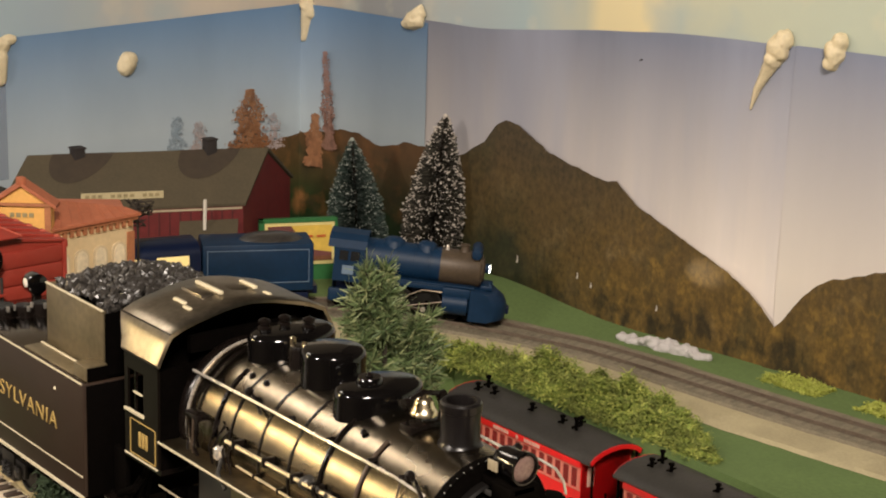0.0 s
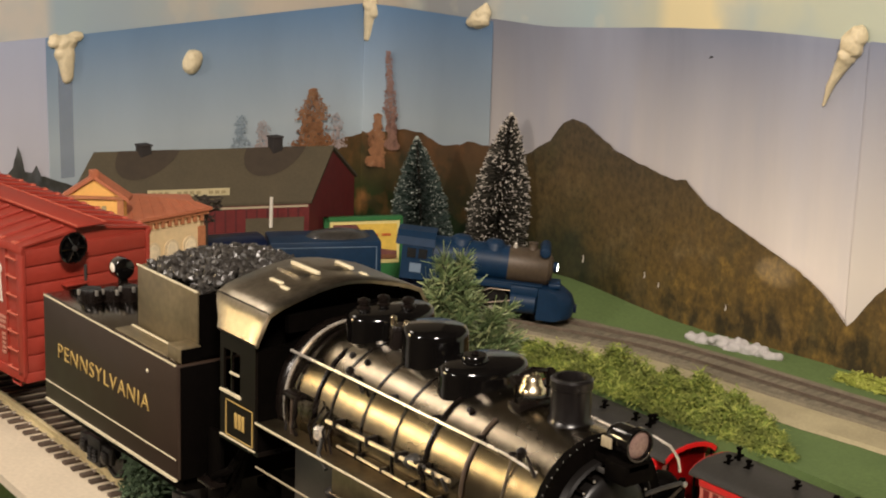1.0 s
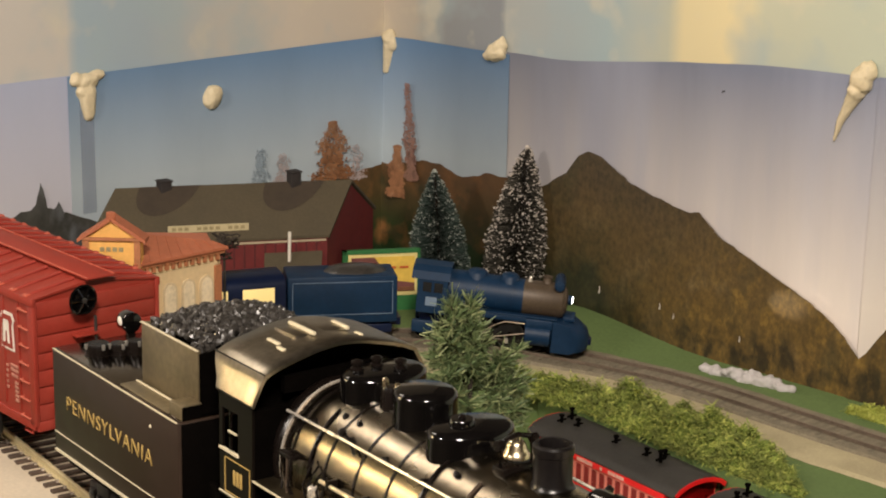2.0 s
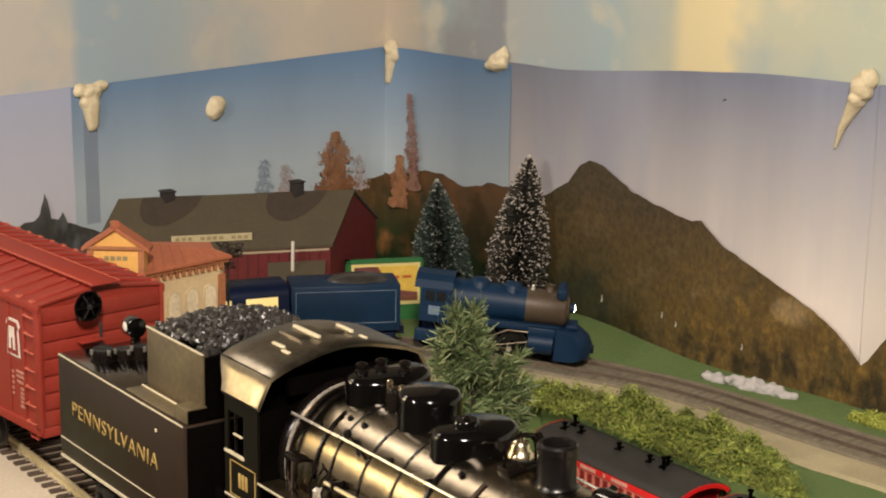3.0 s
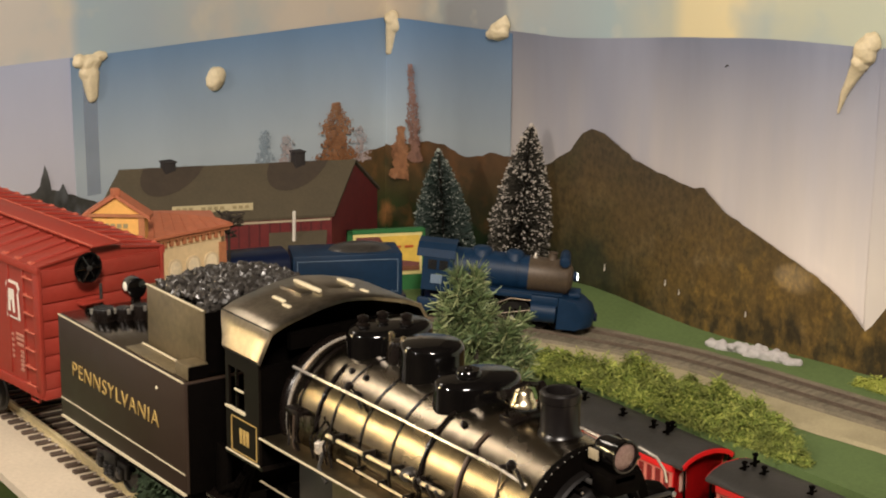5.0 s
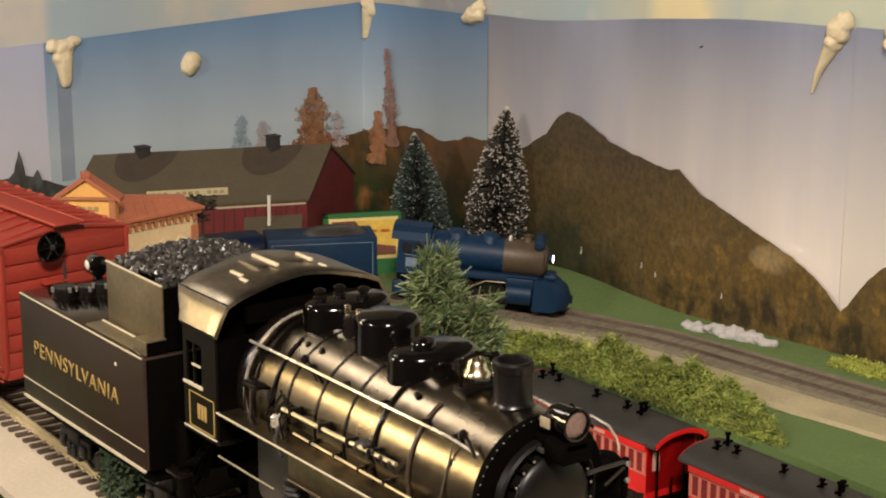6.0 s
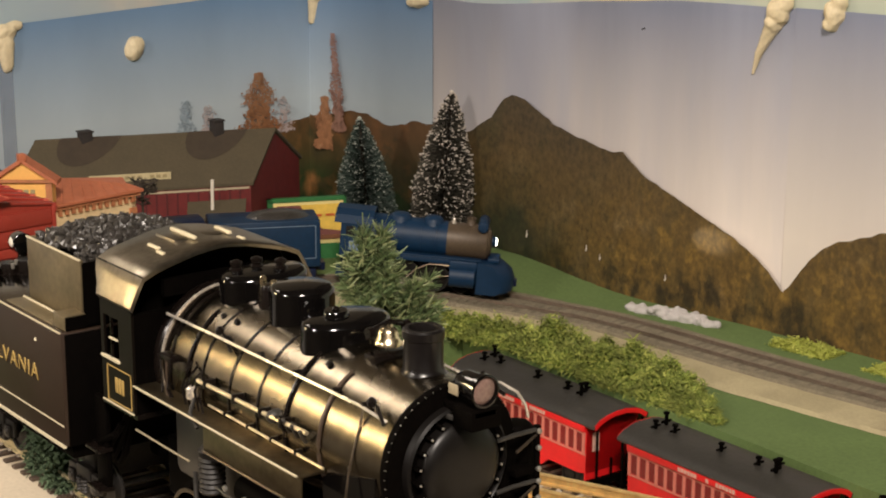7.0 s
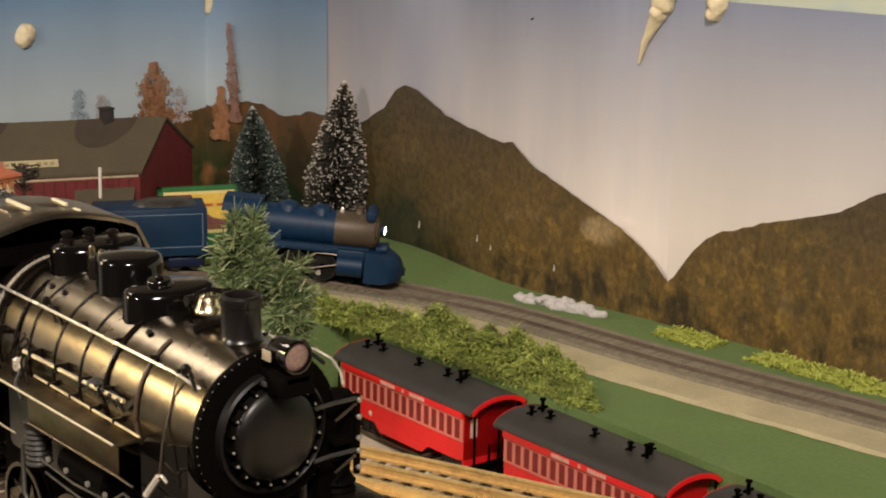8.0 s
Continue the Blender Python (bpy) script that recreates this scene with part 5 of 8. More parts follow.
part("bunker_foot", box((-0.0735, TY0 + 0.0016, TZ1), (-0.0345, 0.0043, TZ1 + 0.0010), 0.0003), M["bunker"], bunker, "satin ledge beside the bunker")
part("foot_edge", box((-0.0735, 0.0022, TZ1 + 0.0006), (-0.0350, 0.0030, TZ1 + 0.0014), 0.0002), M["stripe"], bunker)
# thin black plates on the bunker and box fronts stand for shade there
part("bunker_front", box((-0.0281, 0.0052, TZ1), (-0.0274, 0.0560, 0.0980)), M["matblack"], bunker, "black plate for the shade on the bunker front")
part("side_box", box((-0.0345, -0.0040, TZ1), (-0.0252, 0.0048, 0.0803), 0.0006), M["bunker"], tender)
part("box_front", box((-0.0254, -0.0035, TZ1), (-0.0247, 0.0043, 0.0798)), M["matblack"], tender)
part("deck", box((T0 + 0.0012, TY0 + 0.0012, TZ1 - 0.0004), (T1 - 0.0012, TY1 - 0.0012, TZ1 + 0.0004), 0.0002), M["deck"], tender, "dark glossy deck plate")
bm = bmesh.new()
rnd = random.Random(4)
for i in range(1250):
    x, y = rnd.uniform(-0.0700, -0.0302), rnd.uniform(0.0072, 0.0540)
    mound = 0.0963 + 0.0085 * math.cos((x + 0.050) / 0.0205 * 1.1) * math.cos((y - 0.0306) / 0.0235 * 1.1)
    r = rnd.uniform(0.0007, 0.0018)
    own = bmesh.new()
    bmesh.ops.create_icosphere(own, subdivisions=1, radius=r)
    for v in own.verts:
        v.co *= rnd.uniform(0.65, 1.3)
    join(bm, own, at(x, y, mound + rnd.uniform(-0.001, 0.0016), Euler((rnd.random() * 6, rnd.random() * 6, 0)).to_matrix().to_4x4()))
coal = part("coal", bm, M["coal"], tender, "shiny black coal lumps", False)
tagged(coal, kind="stuff")
part("coal_bed", box((-0.0710, 0.0060, 0.0760), (-0.0300, 0.0550, 0.0953)), M["matblack"], tender)
for (x, y, r, h) in ((-0.1125, 0.0050, 0.0048, 0.0052), (-0.1090, 0.0125, 0.0038, 0.0050), (-0.1055, 0.0180, 0.0036, 0.0062), (-0.1050, 0.0260, 0.0044, 0.0054), (-0.1045, 0.0355, 0.0044, 0.0054)):
    hatch = part("water_hatch", lathe([(r * 1.12, 0), (r * 1.12, 0.0008), (r, 0.001), (r, h - 0.001), (r * 0.92, h), (0, h)], 28, at(x, y, TZ1)), M["black"], tender, "round satin black water hatch")
    part("hatch_lug", box((x - 0.0006, y - r - 0.0008, TZ1 + h - 0.0018), (x + 0.0006, y - r + 0.0004, TZ1 + h + 0.0004), 0.0002), M["rivet"], hatch)
    part("hatch_lug", box((x + r - 0.0004, y - 0.0006, TZ1 + h - 0.0018), (x + r + 0.0008, y + 0.0006, TZ1 + h + 0.0004), 0.0002), M["rivet"], hatch)
rl = part("rear_lamp", lathe([(0.0040, -0.006), (0.0044, -0.0052), (0.0044, 0.0), (0.0036, 0.0006), (0, 0.0006)], 28, at(-0.1250, 0.0262, 0.0818, ALONG_X)), M["gloss"], tender)
part("lamp_post", box((-0.1290, 0.0250, TZ1), (-0.1265, 0.0286, 0.0805), 0.0004), M["black"], rl)
part("lamp_glass", lathe([(0.0020, 0), (0.0014, 0.0004), (0, 0.0005)], 20, at(-0.1270, 0.0218, 0.0828, Matrix.Rotation(radians(90), 4, "X"))), M["white"], rl)


def truck(parent, x, yc, floor, wr, base, gauge=0.0172, side="truck_frame"):
    """A four-wheeled truck with sprung side frames."""
    for s in (-1, 1):
        yo = yc + s * (gauge + 0.0050)
        bm = box((x - base * 0.75, min(yo, yo + s * 0.0022), wr * 0.75), (x + base * 0.75, max(yo, yo + s * 0.0022), wr * 1.55), 0.0006)
        box((x - base * 0.3, min(yo, yo + s * 0.0030), wr * 0.35), (x + base * 0.3, max(yo, yo + s * 0.0030), wr * 1.75), 0.0006, bm)
        for k in (-1, 1):
            box((x + k * base * 0.5 - 0.0024, min(yo, yo + s * 0.0036), wr * 0.68), (x + k * base * 0.5 + 0.0024, max(yo, yo + s * 0.0036), wr * 1.32), 0.0007, bm)
        fr = part(side, bm, M["truck"], parent)
        for k in (-1, 1):
            part("journal_cap", lathe([(0.0017, 0), (0.0013, 0.0006), (0, 0.0008)], 12, at(x + k * base * 0.5, yo + s * 0.0036, wr, ALONG_Y if s > 0 else Matrix.Rotation(radians(90), 4, "X"))), M["satin"], fr)
            part("spring", lathe([(0.0013, 0)] + [(0.0016 if i % 2 else 0.0011, i * 0.0007) for i in range(1, 8)] + [(0.0013, 0.0056)], 12, at(x + k * 0.0022, yo + s * 0.0032, wr * 0.55)), M["truck"], fr)
    for k in (-1, 1):
        for s in (-1, 1):
            y = yc + s * gauge
            prof = [(wr * 1.1, 0), (wr * 1.1, 0.0008), (wr, 0.0012), (wr, 0.0036), (wr * 0.85, 0.0036), (wr * 0.8, 0.0026), (wr * 0.3, 0.0026), (0, 0.0034)]
            part("wheel", lathe(prof, 28, at(x + k * base * 0.5, y, wr - 0.0006, ALONG_Y if s > 0 else Matrix.Rotation(radians(90), 4, "X"))), M["truck"], parent)
        part("axle", rod((x + k * base * 0.5, yc - gauge - 0.005, wr - 0.0006), (x + k * base * 0.5, yc + gauge + 0.005, wr - 0.0006), 0.0013), M["truck"], parent)
    part("bolster", box((x - 0.004, yc - gauge - 0.005, wr * 1.1), (x + 0.004, yc + gauge + 0.005, floor), 0.0005), M["truck"], parent)


truck(tender, -0.1215, CY, 0.0258, 0.0085, 0.0185)
truck(tender, -0.0440, CY, 0.0258, 0.0085, 0.0185)
# black plate added for the shade between cab and tender
part("front_end", box((T1 - 0.0002, TY0 + 0.0012, TZ0), (T1 + 0.0006, TY1 - 0.0012, TZ1 - 0.0006), 0.0003), M["matblack"], tender, "black plate for the shade on the front end")
part("drawbar", box((-0.0240, CY - 0.003, 0.0240), (0.0010, CY + 0.003, 0.0275)), M["matblack"], tender)
part("rear_coupler", box((-0.1420, CY - 0.003, 0.0170), (-0.1290, CY + 0.003, 0.0245), 0.001), M["matblack"], tender)

# ---- boxcar ----
X1, X0, Y0, Y1, Z0, ZE, ZR = -0.1765, -0.4300, 0.0040, 0.0650, 0.0270, 0.0826, 0.0876
boxcar = thing("boxcar", ((X0 + X1) / 2, CY, 0.0), "red-brown model boxcar with ribbed roof and white keystone badge", "boxcar")
body = part("body", slab([(Y0, Z0), (Y1, Z0), (Y1, ZE), (CY, ZR - 0.0008), (Y0, ZE)], (X0, 0, 0), (0, 1, 0), (0, 0, 1), (X1 - X0, 0, 0)), M["boxred"], boxcar, "red-brown boxcar body", False)
for k in range(7):
    z = Z0 + 0.0012 + k * 0.0077
    part("end_plank", box((X1 - 0.0004, Y0 + 0.0012, z), (X1 + 0.0008, Y1 - 0.0012, min(z + 0.0070, ZE + 0.0004)), 0.0003), M["boxred"], body)
for y in (Y0, Y1):
    part("corner_post", box((X1 - 0.004, y - 0.0010, Z0 - 0.001), (X1 + 0.0012, y + 0.0010, ZE), 0.0004), M["boxred"], body)
part("end_sill", box((X1 - 0.002, Y0, Z0 - 0.0035), (X1 + 0.0012, Y1, Z0 + 0.001), 0.0004), M["boxred"], body)
for s, y in ((-1, Y0), (1, Y1)):
    for k in range(18):
        x = X1 - 0.0135 - k * 0.0135
        part("side_seam", box((x - 0.0006, min(y, y + s * 0.0006), Z0 + 0.003), (x + 0.0006, max(y, y + s * 0.0006), ZE - 0.002), 0.0001), M["boxred"], body)
    part("side_sill", box((X0, min(y, y + s * 0.0010), Z0 - 0.0030), (X1, max(y, y + s * 0.0010), Z0 + 0.0014), 0.0003), M["boxred"], body)
    part("eave_rail", box((X0, min(y - 0.0002, y + s * 0.0014), ZE - 0.0028), (X1 + 0.0014, max(y + 0.0002, y + s * 0.0014), ZE + 0.0004), 0.0003), M["boxred"], body)
    dr = part("sliding_door", box((-0.322, min(y, y + s * 0.0016), Z0 + 0.002), (-0.285, max(y, y + s * 0.0016), ZE - 0.003), 0.0004), M["boxred"], body)
    part("door_track", box((-0.365, min(y, y + s * 0.0020), Z0 + 0.0006), (-0.285, max(y, y + s * 0.0020), Z0 + 0.002)), M["boxred"], dr)
    for k in range(7):
        z = 0.0290 + k * 0.0080
        ya = y + s * 0.0016
        part("ladder_rung", tube([(X1 - 0.0110, y, z), (X1 - 0.0110, ya, z), (X1 - 0.0035, ya, z), (X1 - 0.0035, y, z)], 0.00045, 6), M["redlight"], body)
    part("stirrup", tube([(X1 - 0.0100, y, Z0 - 0.002), (X1 - 0.0100, y, 0.0218), (X1 - 0.0035, y, 0.0218), (X1 - 0.0035, y, Z0 - 0.002)], 0.0006, 6), M["boxred"], body)
    yl = y + s * 0.0004
    kx, kz = -0.1995, 0.0640
    key = [(-0.0058, -0.0085), (0.0058, -0.0085), (0.0048, 0.0035), (0.0062, 0.0058), (0.0045, 0.0085), (-0.0045, 0.0085), (-0.0062, 0.0058), (-0.0048, 0.0035)]
    if s < 0:
        part("badge", slab(key, (kx, yl - 0.0001, kz), (1, 0, 0), (0, 0, 1), (0, 0.0003, 0)), M["white"], body, "white keystone badge", False)
        part("badge_field", slab([(a * 0.80, b * 0.86) for a, b in key], (kx, yl - 0.0005, kz), (1, 0, 0), (0, 0, 1), (0, 0.0003, 0)), M["boxred"], body, "red keystone field", False)
        part("badge_mark", slab([(-0.0028, -0.0052), (-0.0012, -0.0052), (-0.0008, 0.0), (0.0008, 0.0), (0.0012, -0.0052), (0.0028, -0.0052), (0.0022, 0.005), (-0.0022, 0.005)], (kx, yl - 0.0009, kz), (1, 0, 0), (0, 0, 1), (0, 0.0003, 0)), M["white"], body, "white interlaced mark", False)
        for i, (x, z, w) in enumerate(((-0.2010, 0.0480, 0.0016), (-0.2010, 0.0455, 0.0016), (-0.2010, 0.0430, 0.0016), (-0.2010, 0.0405, 0.0016), (-0.2010, 0.0380, 0.0016), (-0.1945, 0.0490, 0.0065), (-0.1945, 0.0470, 0.0065), (-0.1945, 0.0445, 0.0055), (-0.1930, 0.0415, 0.0028), (-0.1930, 0.0395, 0.0028), (-0.1930, 0.0375, 0.0028), (-0.1930, 0.0355, 0.0028), (-0.1930, 0.0335, 0.0028))):
            part("stencil_bar", box((x - w / 2, yl - 0.0002, z - 0.0006), (x + w / 2, yl + 0.0002, z + 0.0006)), M["whitefaded"], body)
roof = part("roof", slab([(Y0 - 0.0012, ZE), (Y0 - 0.0012, ZE + 0.0008), (CY, ZR + 0.0006), (Y1 + 0.0012, ZE + 0.0008), (Y1 + 0.0012, ZE), (CY, ZR - 0.0008)], (X0 - 0.001, 0, 0), (0, 1, 0), (0, 0, 1), (X1 - X0 + 0.002, 0, 0)), M["boxred"], boxcar, "ribbed red-brown roof", False)
for k in range(22):
    x = X1 - 0.006 - k * 0.0115
    for s in (-1, 1):
        ye = CY + s * 0.0300
        a, b = Vector((x, CY + s * 0.0075, ZR + 0.0001)), Vector((x - 0.000, ye, ZE + 0.0010))
        part("roof_rib", rod(a, b, 0.0009, 6), M["boxred"], roof)
        part("eave_block", box((x - 0.0016, min(ye - s * 0.001, ye + s * 0.0014), ZE + 0.0002), (x + 0.0016, max(ye - s * 0.001, ye + s * 0.0014), ZE + 0.0017), 0.0003), M["redlight"], roof)
walkb = part("roof_walk", box((X0, CY - 0.0070, ZR + 0.0012), (X1 + 0.0050, CY + 0.0070, ZR + 0.0020), 0.0002), M["boxred"], boxcar, "plank walk along the roof ridge")
for y in (CY - 0.0070, CY + 0.0066):
    part("walk_edge", box((X0, y, ZR + 0.0018), (X1 + 0.0050, y + 0.0004, ZR + 0.0024)), M["redlight"], walkb)
bw = part("brake_wheel", lathe([(0.0062, -0.0006), (0.0069, 0), (0.0062, 0.0008), (0.0055, 0), (0.0062, -0.0006)], 36, at(X1 + 0.0075, 0.0240, 0.0812, ALONG_X)), M["gloss"], boxcar, "black spoked brake wheel on the car end")
for k in range(6):
    a = math.pi / 3 * k
    part("wheel_spoke", rod((X1 + 0.0078, 0.0240, 0.0812), (X1 + 0.0075, 0.0240 + 0.006 * math.cos(a), 0.0812 + 0.006 * math.sin(a)), 0.0008, 6), M["gloss"], bw)
part("wheel_dish", lathe([(0.0048, -0.0012), (0.004, -0.0005), (0.0, 0.0004)], 24, at(X1 + 0.0075, 0.0240, 0.0812, ALONG_X)), M["gloss"], bw)
part("wheel_hub", lathe([(0.0012, -0.0072), (0.0012, 0.001), (0, 0.0014)], 14, at(X1 + 0.0078, 0.0240, 0.0812, ALONG_X)), M["satin"], bw)
part("brake_platform", box((X1, 0.0215, 0.0640), (X1 + 0.0055, 0.0330, 0.0650), 0.0002), M["boxred"], boxcar)
part("brake_rod", rod((X1 + 0.0035, 0.0320, 0.0480), (X1 + 0.0035, 0.0320, 0.0720), 0.0007), M["satin"], boxcar)
truck(boxcar, X1 - 0.0820, CY, 0.0270, 0.0085, 0.030)
truck(boxcar, X0 + 0.0330, CY, 0.0270, 0.0085, 0.030)
part("coupler", box((X1, CY - 0.003, 0.0170), (X1 + 0.016, CY + 0.003, 0.0245), 0.001), M["matblack"], boxcar)
part("underframe", box((X0 + 0.006, CY - 0.006, 0.018), (X1 - 0.006, CY + 0.006, Z0), 0.0006), M["matblack"], boxcar)

boxcar.matrix_basis = Matrix.Translation((X1, CY, 0)) @ Matrix.Rotation(radians(5.0), 4, "Z") @ Matrix.Translation((-X1, -CY, 0)) @ boxcar.matrix_basis


# ---- tracks ----
def bent(points, n=40):
    """A smooth line through points of (x, y)."""
    pts = [Vector(p) for p in points]
    pts = [pts[0] * 2 - pts[1]] + pts + [pts[-1] * 2 - pts[-2]]
    out = []
    for i in range(1, len(pts) - 2):
        p0, p1, p2, p3 = pts[i - 1:i + 3]
        for k in range(n):
            t = k / n
            out.append(0.5 * (2 * p1 + (p2 - p0) * t + (2 * p0 - 5 * p1 + 4 * p2 - p3) * t * t + (3 * p1 - p0 - 3 * p2 + p3) * t ** 3))
    return out + [pts[-2]]


def rail_mesh(line, side, z, head, height, web=0.4):
    """A rail with a foot, a web and a head, offset to one side of a line with heights z(x, y)."""
    prof = [(-head * 0.9, 0), (-head * 0.9, height * 0.16), (-head * web * 0.6, height * 0.26), (-head * web * 0.6, height * 0.68), (-head * 0.5, height * 0.76), (-head * 0.5, height * 0.88), (-head * 0.26, height), (head * 0.26, height), (head * 0.5, height * 0.88), (head * 0.5, height * 0.76), (head * web * 0.6, height * 0.68), (head * web * 0.6, height * 0.26), (head * 0.9, height * 0.16), (head * 0.9, 0)]
    bm = bmesh.new()
    rings = []
    for i, p in enumerate(line):
        d = (line[min(i + 1, len(line) - 1)] - line[max(i - 1, 0)]).normalized()
        nrm = Vector((-d.y, d.x))
        c = p + nrm * side
        rings.append([bm.verts.new((c.x + nrm.x * a, c.y + nrm.y * a, z(c.x, c.y) + b)) for a, b in prof])
    for a, b in zip(rings, rings[1:]):
        for k in range(len(prof)):
            bm.faces.new((a[k], a[(k + 1) % len(prof)], b[(k + 1) % len(prof)], b[k]))
    bm.faces.new(rings[0][::-1])
    bm.faces.new(rings[-1])
    return bm


def tie_places(line, pitch):
    out, left = [], 0.0
    for a, b in zip(line, line[1:]):
        d = b - a
        s = left
        while s < d.length:
            out.append((a + d.normalized() * s, math.atan2(d.y, d.x)))
            s += pitch
        left = s - d.length
    return out


def ties_parted(parent, line, pitch, size, z, material):
    me = None
    for p, a in tie_places(line, pitch):
        if me is None:
            bm = box((-size[0] / 2, -size[1] / 2, 0), (size[0] / 2, size[1] / 2, size[2]), 0.0002)
            me = bpy.data.meshes.new("tie")
            bm.to_mesh(me)
            bm.free()
            me.materials.append(material)
        ob = new("tie", me)
        ob.parent = parent
        ob.matrix_basis = Matrix.Translation(Vector((p.x, p.y, z(p.x, p.y))) - BASE[parent]) @ Matrix.Rotation(a, 4, "Z")


def flat(v):
    return lambda x, y: v


front_line = [Vector((x, CY + 0.025 * max(0.0, -0.13 - x))) for x in [-0.58 + i * 0.02 for i in range(76)]]
ft = thing("front_track", (0.0, CY, DECK), "tall yellowish nickel rails on dark plastic ties under the steam train", "track")
for s in (-1, 1):
    part("rail", rail_mesh(front_line, s * 0.0178, flat(-0.0046), 0.0018, 0.0042, 0.6), M["rail"], ft, "tall yellowish nickel rail")
bm = box((-0.0010, -0.0008, 0), (0.0010, 0.0008, 0.0009), 0.0002)
spike = bpy.data.meshes.new("rail_spike")
bm.to_mesh(spike)
bm.free()
spike.materials.append(M["steel"])


# ---- far track, cork and ballast ----
FAR = bent([(-0.530, 0.120), (-0.510, 0.200), (-0.490, 0.280), (-0.466, 0.345), (-0.438, 0.393), (-0.408, 0.432), (-0.372, 0.466), (-0.335, 0.489), (-0.277, 0.505), (-0.150, 0.520), (-0.015, 0.542), (0.20, 0.575), (0.60, 0.63)], 14)


def ribbon(line, a, b, lift, skirt, z=ground_z, rag=0.0):
    """A strip from a to b beside a line, with sloped shoulders."""
    bm = bmesh.new()
    rows = []
    for i, p in enumerate(line):
        d = (line[min(i + 1, len(line) - 1)] - line[max(i - 1, 0)]).normalized()
        nrm = Vector((-d.y, d.x))
        row = []
        for k, (o, h) in enumerate(((a - skirt, 0.0), (a, lift), ((a + b) / 2, lift), (b, lift), (b + skirt, 0.0))):
            c = p + nrm * (o + rag * noise.noise(Vector((i * 0.5, k * 3.3, lift * 900))))
            row.append(bm.verts.new((c.x, c.y, z(c.x, c.y) + h + 0.0004)))
        rows.append(row)
    for r, s in zip(rows, rows[1:]):
        for k in range(4):
            bm.faces.new((r[k], s[k], s[k + 1], r[k + 1]))
    return bm


solid("roadbed", ribbon(FAR, -0.046, 0.020, 0.0022, 0.002, rag=0.002), M["cork"], "tan cork strip under the far track", "roadbed", "structure")
solid("ballast", ribbon(FAR, -0.0185, 0.0200, 0.0042, 0.002, rag=0.0012), M["ballast"], "grey-brown ballast of the far track", "ballast", "structure")


def far_z(x, y):
    return ground_z(x, y) + 0.0042


farT = thing("far_track", (-0.277, 0.505, -0.08), "weathered brown rails on thin dark ties along the backdrop", "track")
for s in (-1, 1):
    part("rail", rail_mesh(FAR, s * 0.0083, lambda x, y: far_z(x, y) + 0.0006, 0.0011, 0.0022), M["oldrail"], farT, "weathered brown rail")

# ---- brass three-rail track on the front board ----
GOLD = bent([(-0.20, 0.062), (-0.06, 0.106), (0.0415, 0.1523), (0.115, 0.1832), (0.25, 0.240), (0.55, 0.37)], 10)
brassT = thing("brass_track", (0.05, 0.16, DECK), "tall brass-coloured three-rail track beside the steam train", "track")
for o in (-0.0148, 0.0, 0.0148):
    part("rail", rail_mesh(GOLD, o, flat(DECK + 0.0026), 0.0019, 0.0044), M["goldrail"], brassT, "brass-coloured rail")

# ---- red coaches on the lower board ----
coach_line = [Vector((-0.48 + i * 0.04, 0.3980 + 0.0006 * i / 3)) for i in range(36)]
lowT = thing("coach_track", (0.0, 0.398, PIT), "dark rails on the lower board under the red coaches", "track")
for s in (-1, 1):
    part("rail", rail_mesh(coach_line, s * 0.0083, flat(PIT + 0.0016), 0.0012, 0.0026), M["oldrail"], lowT)


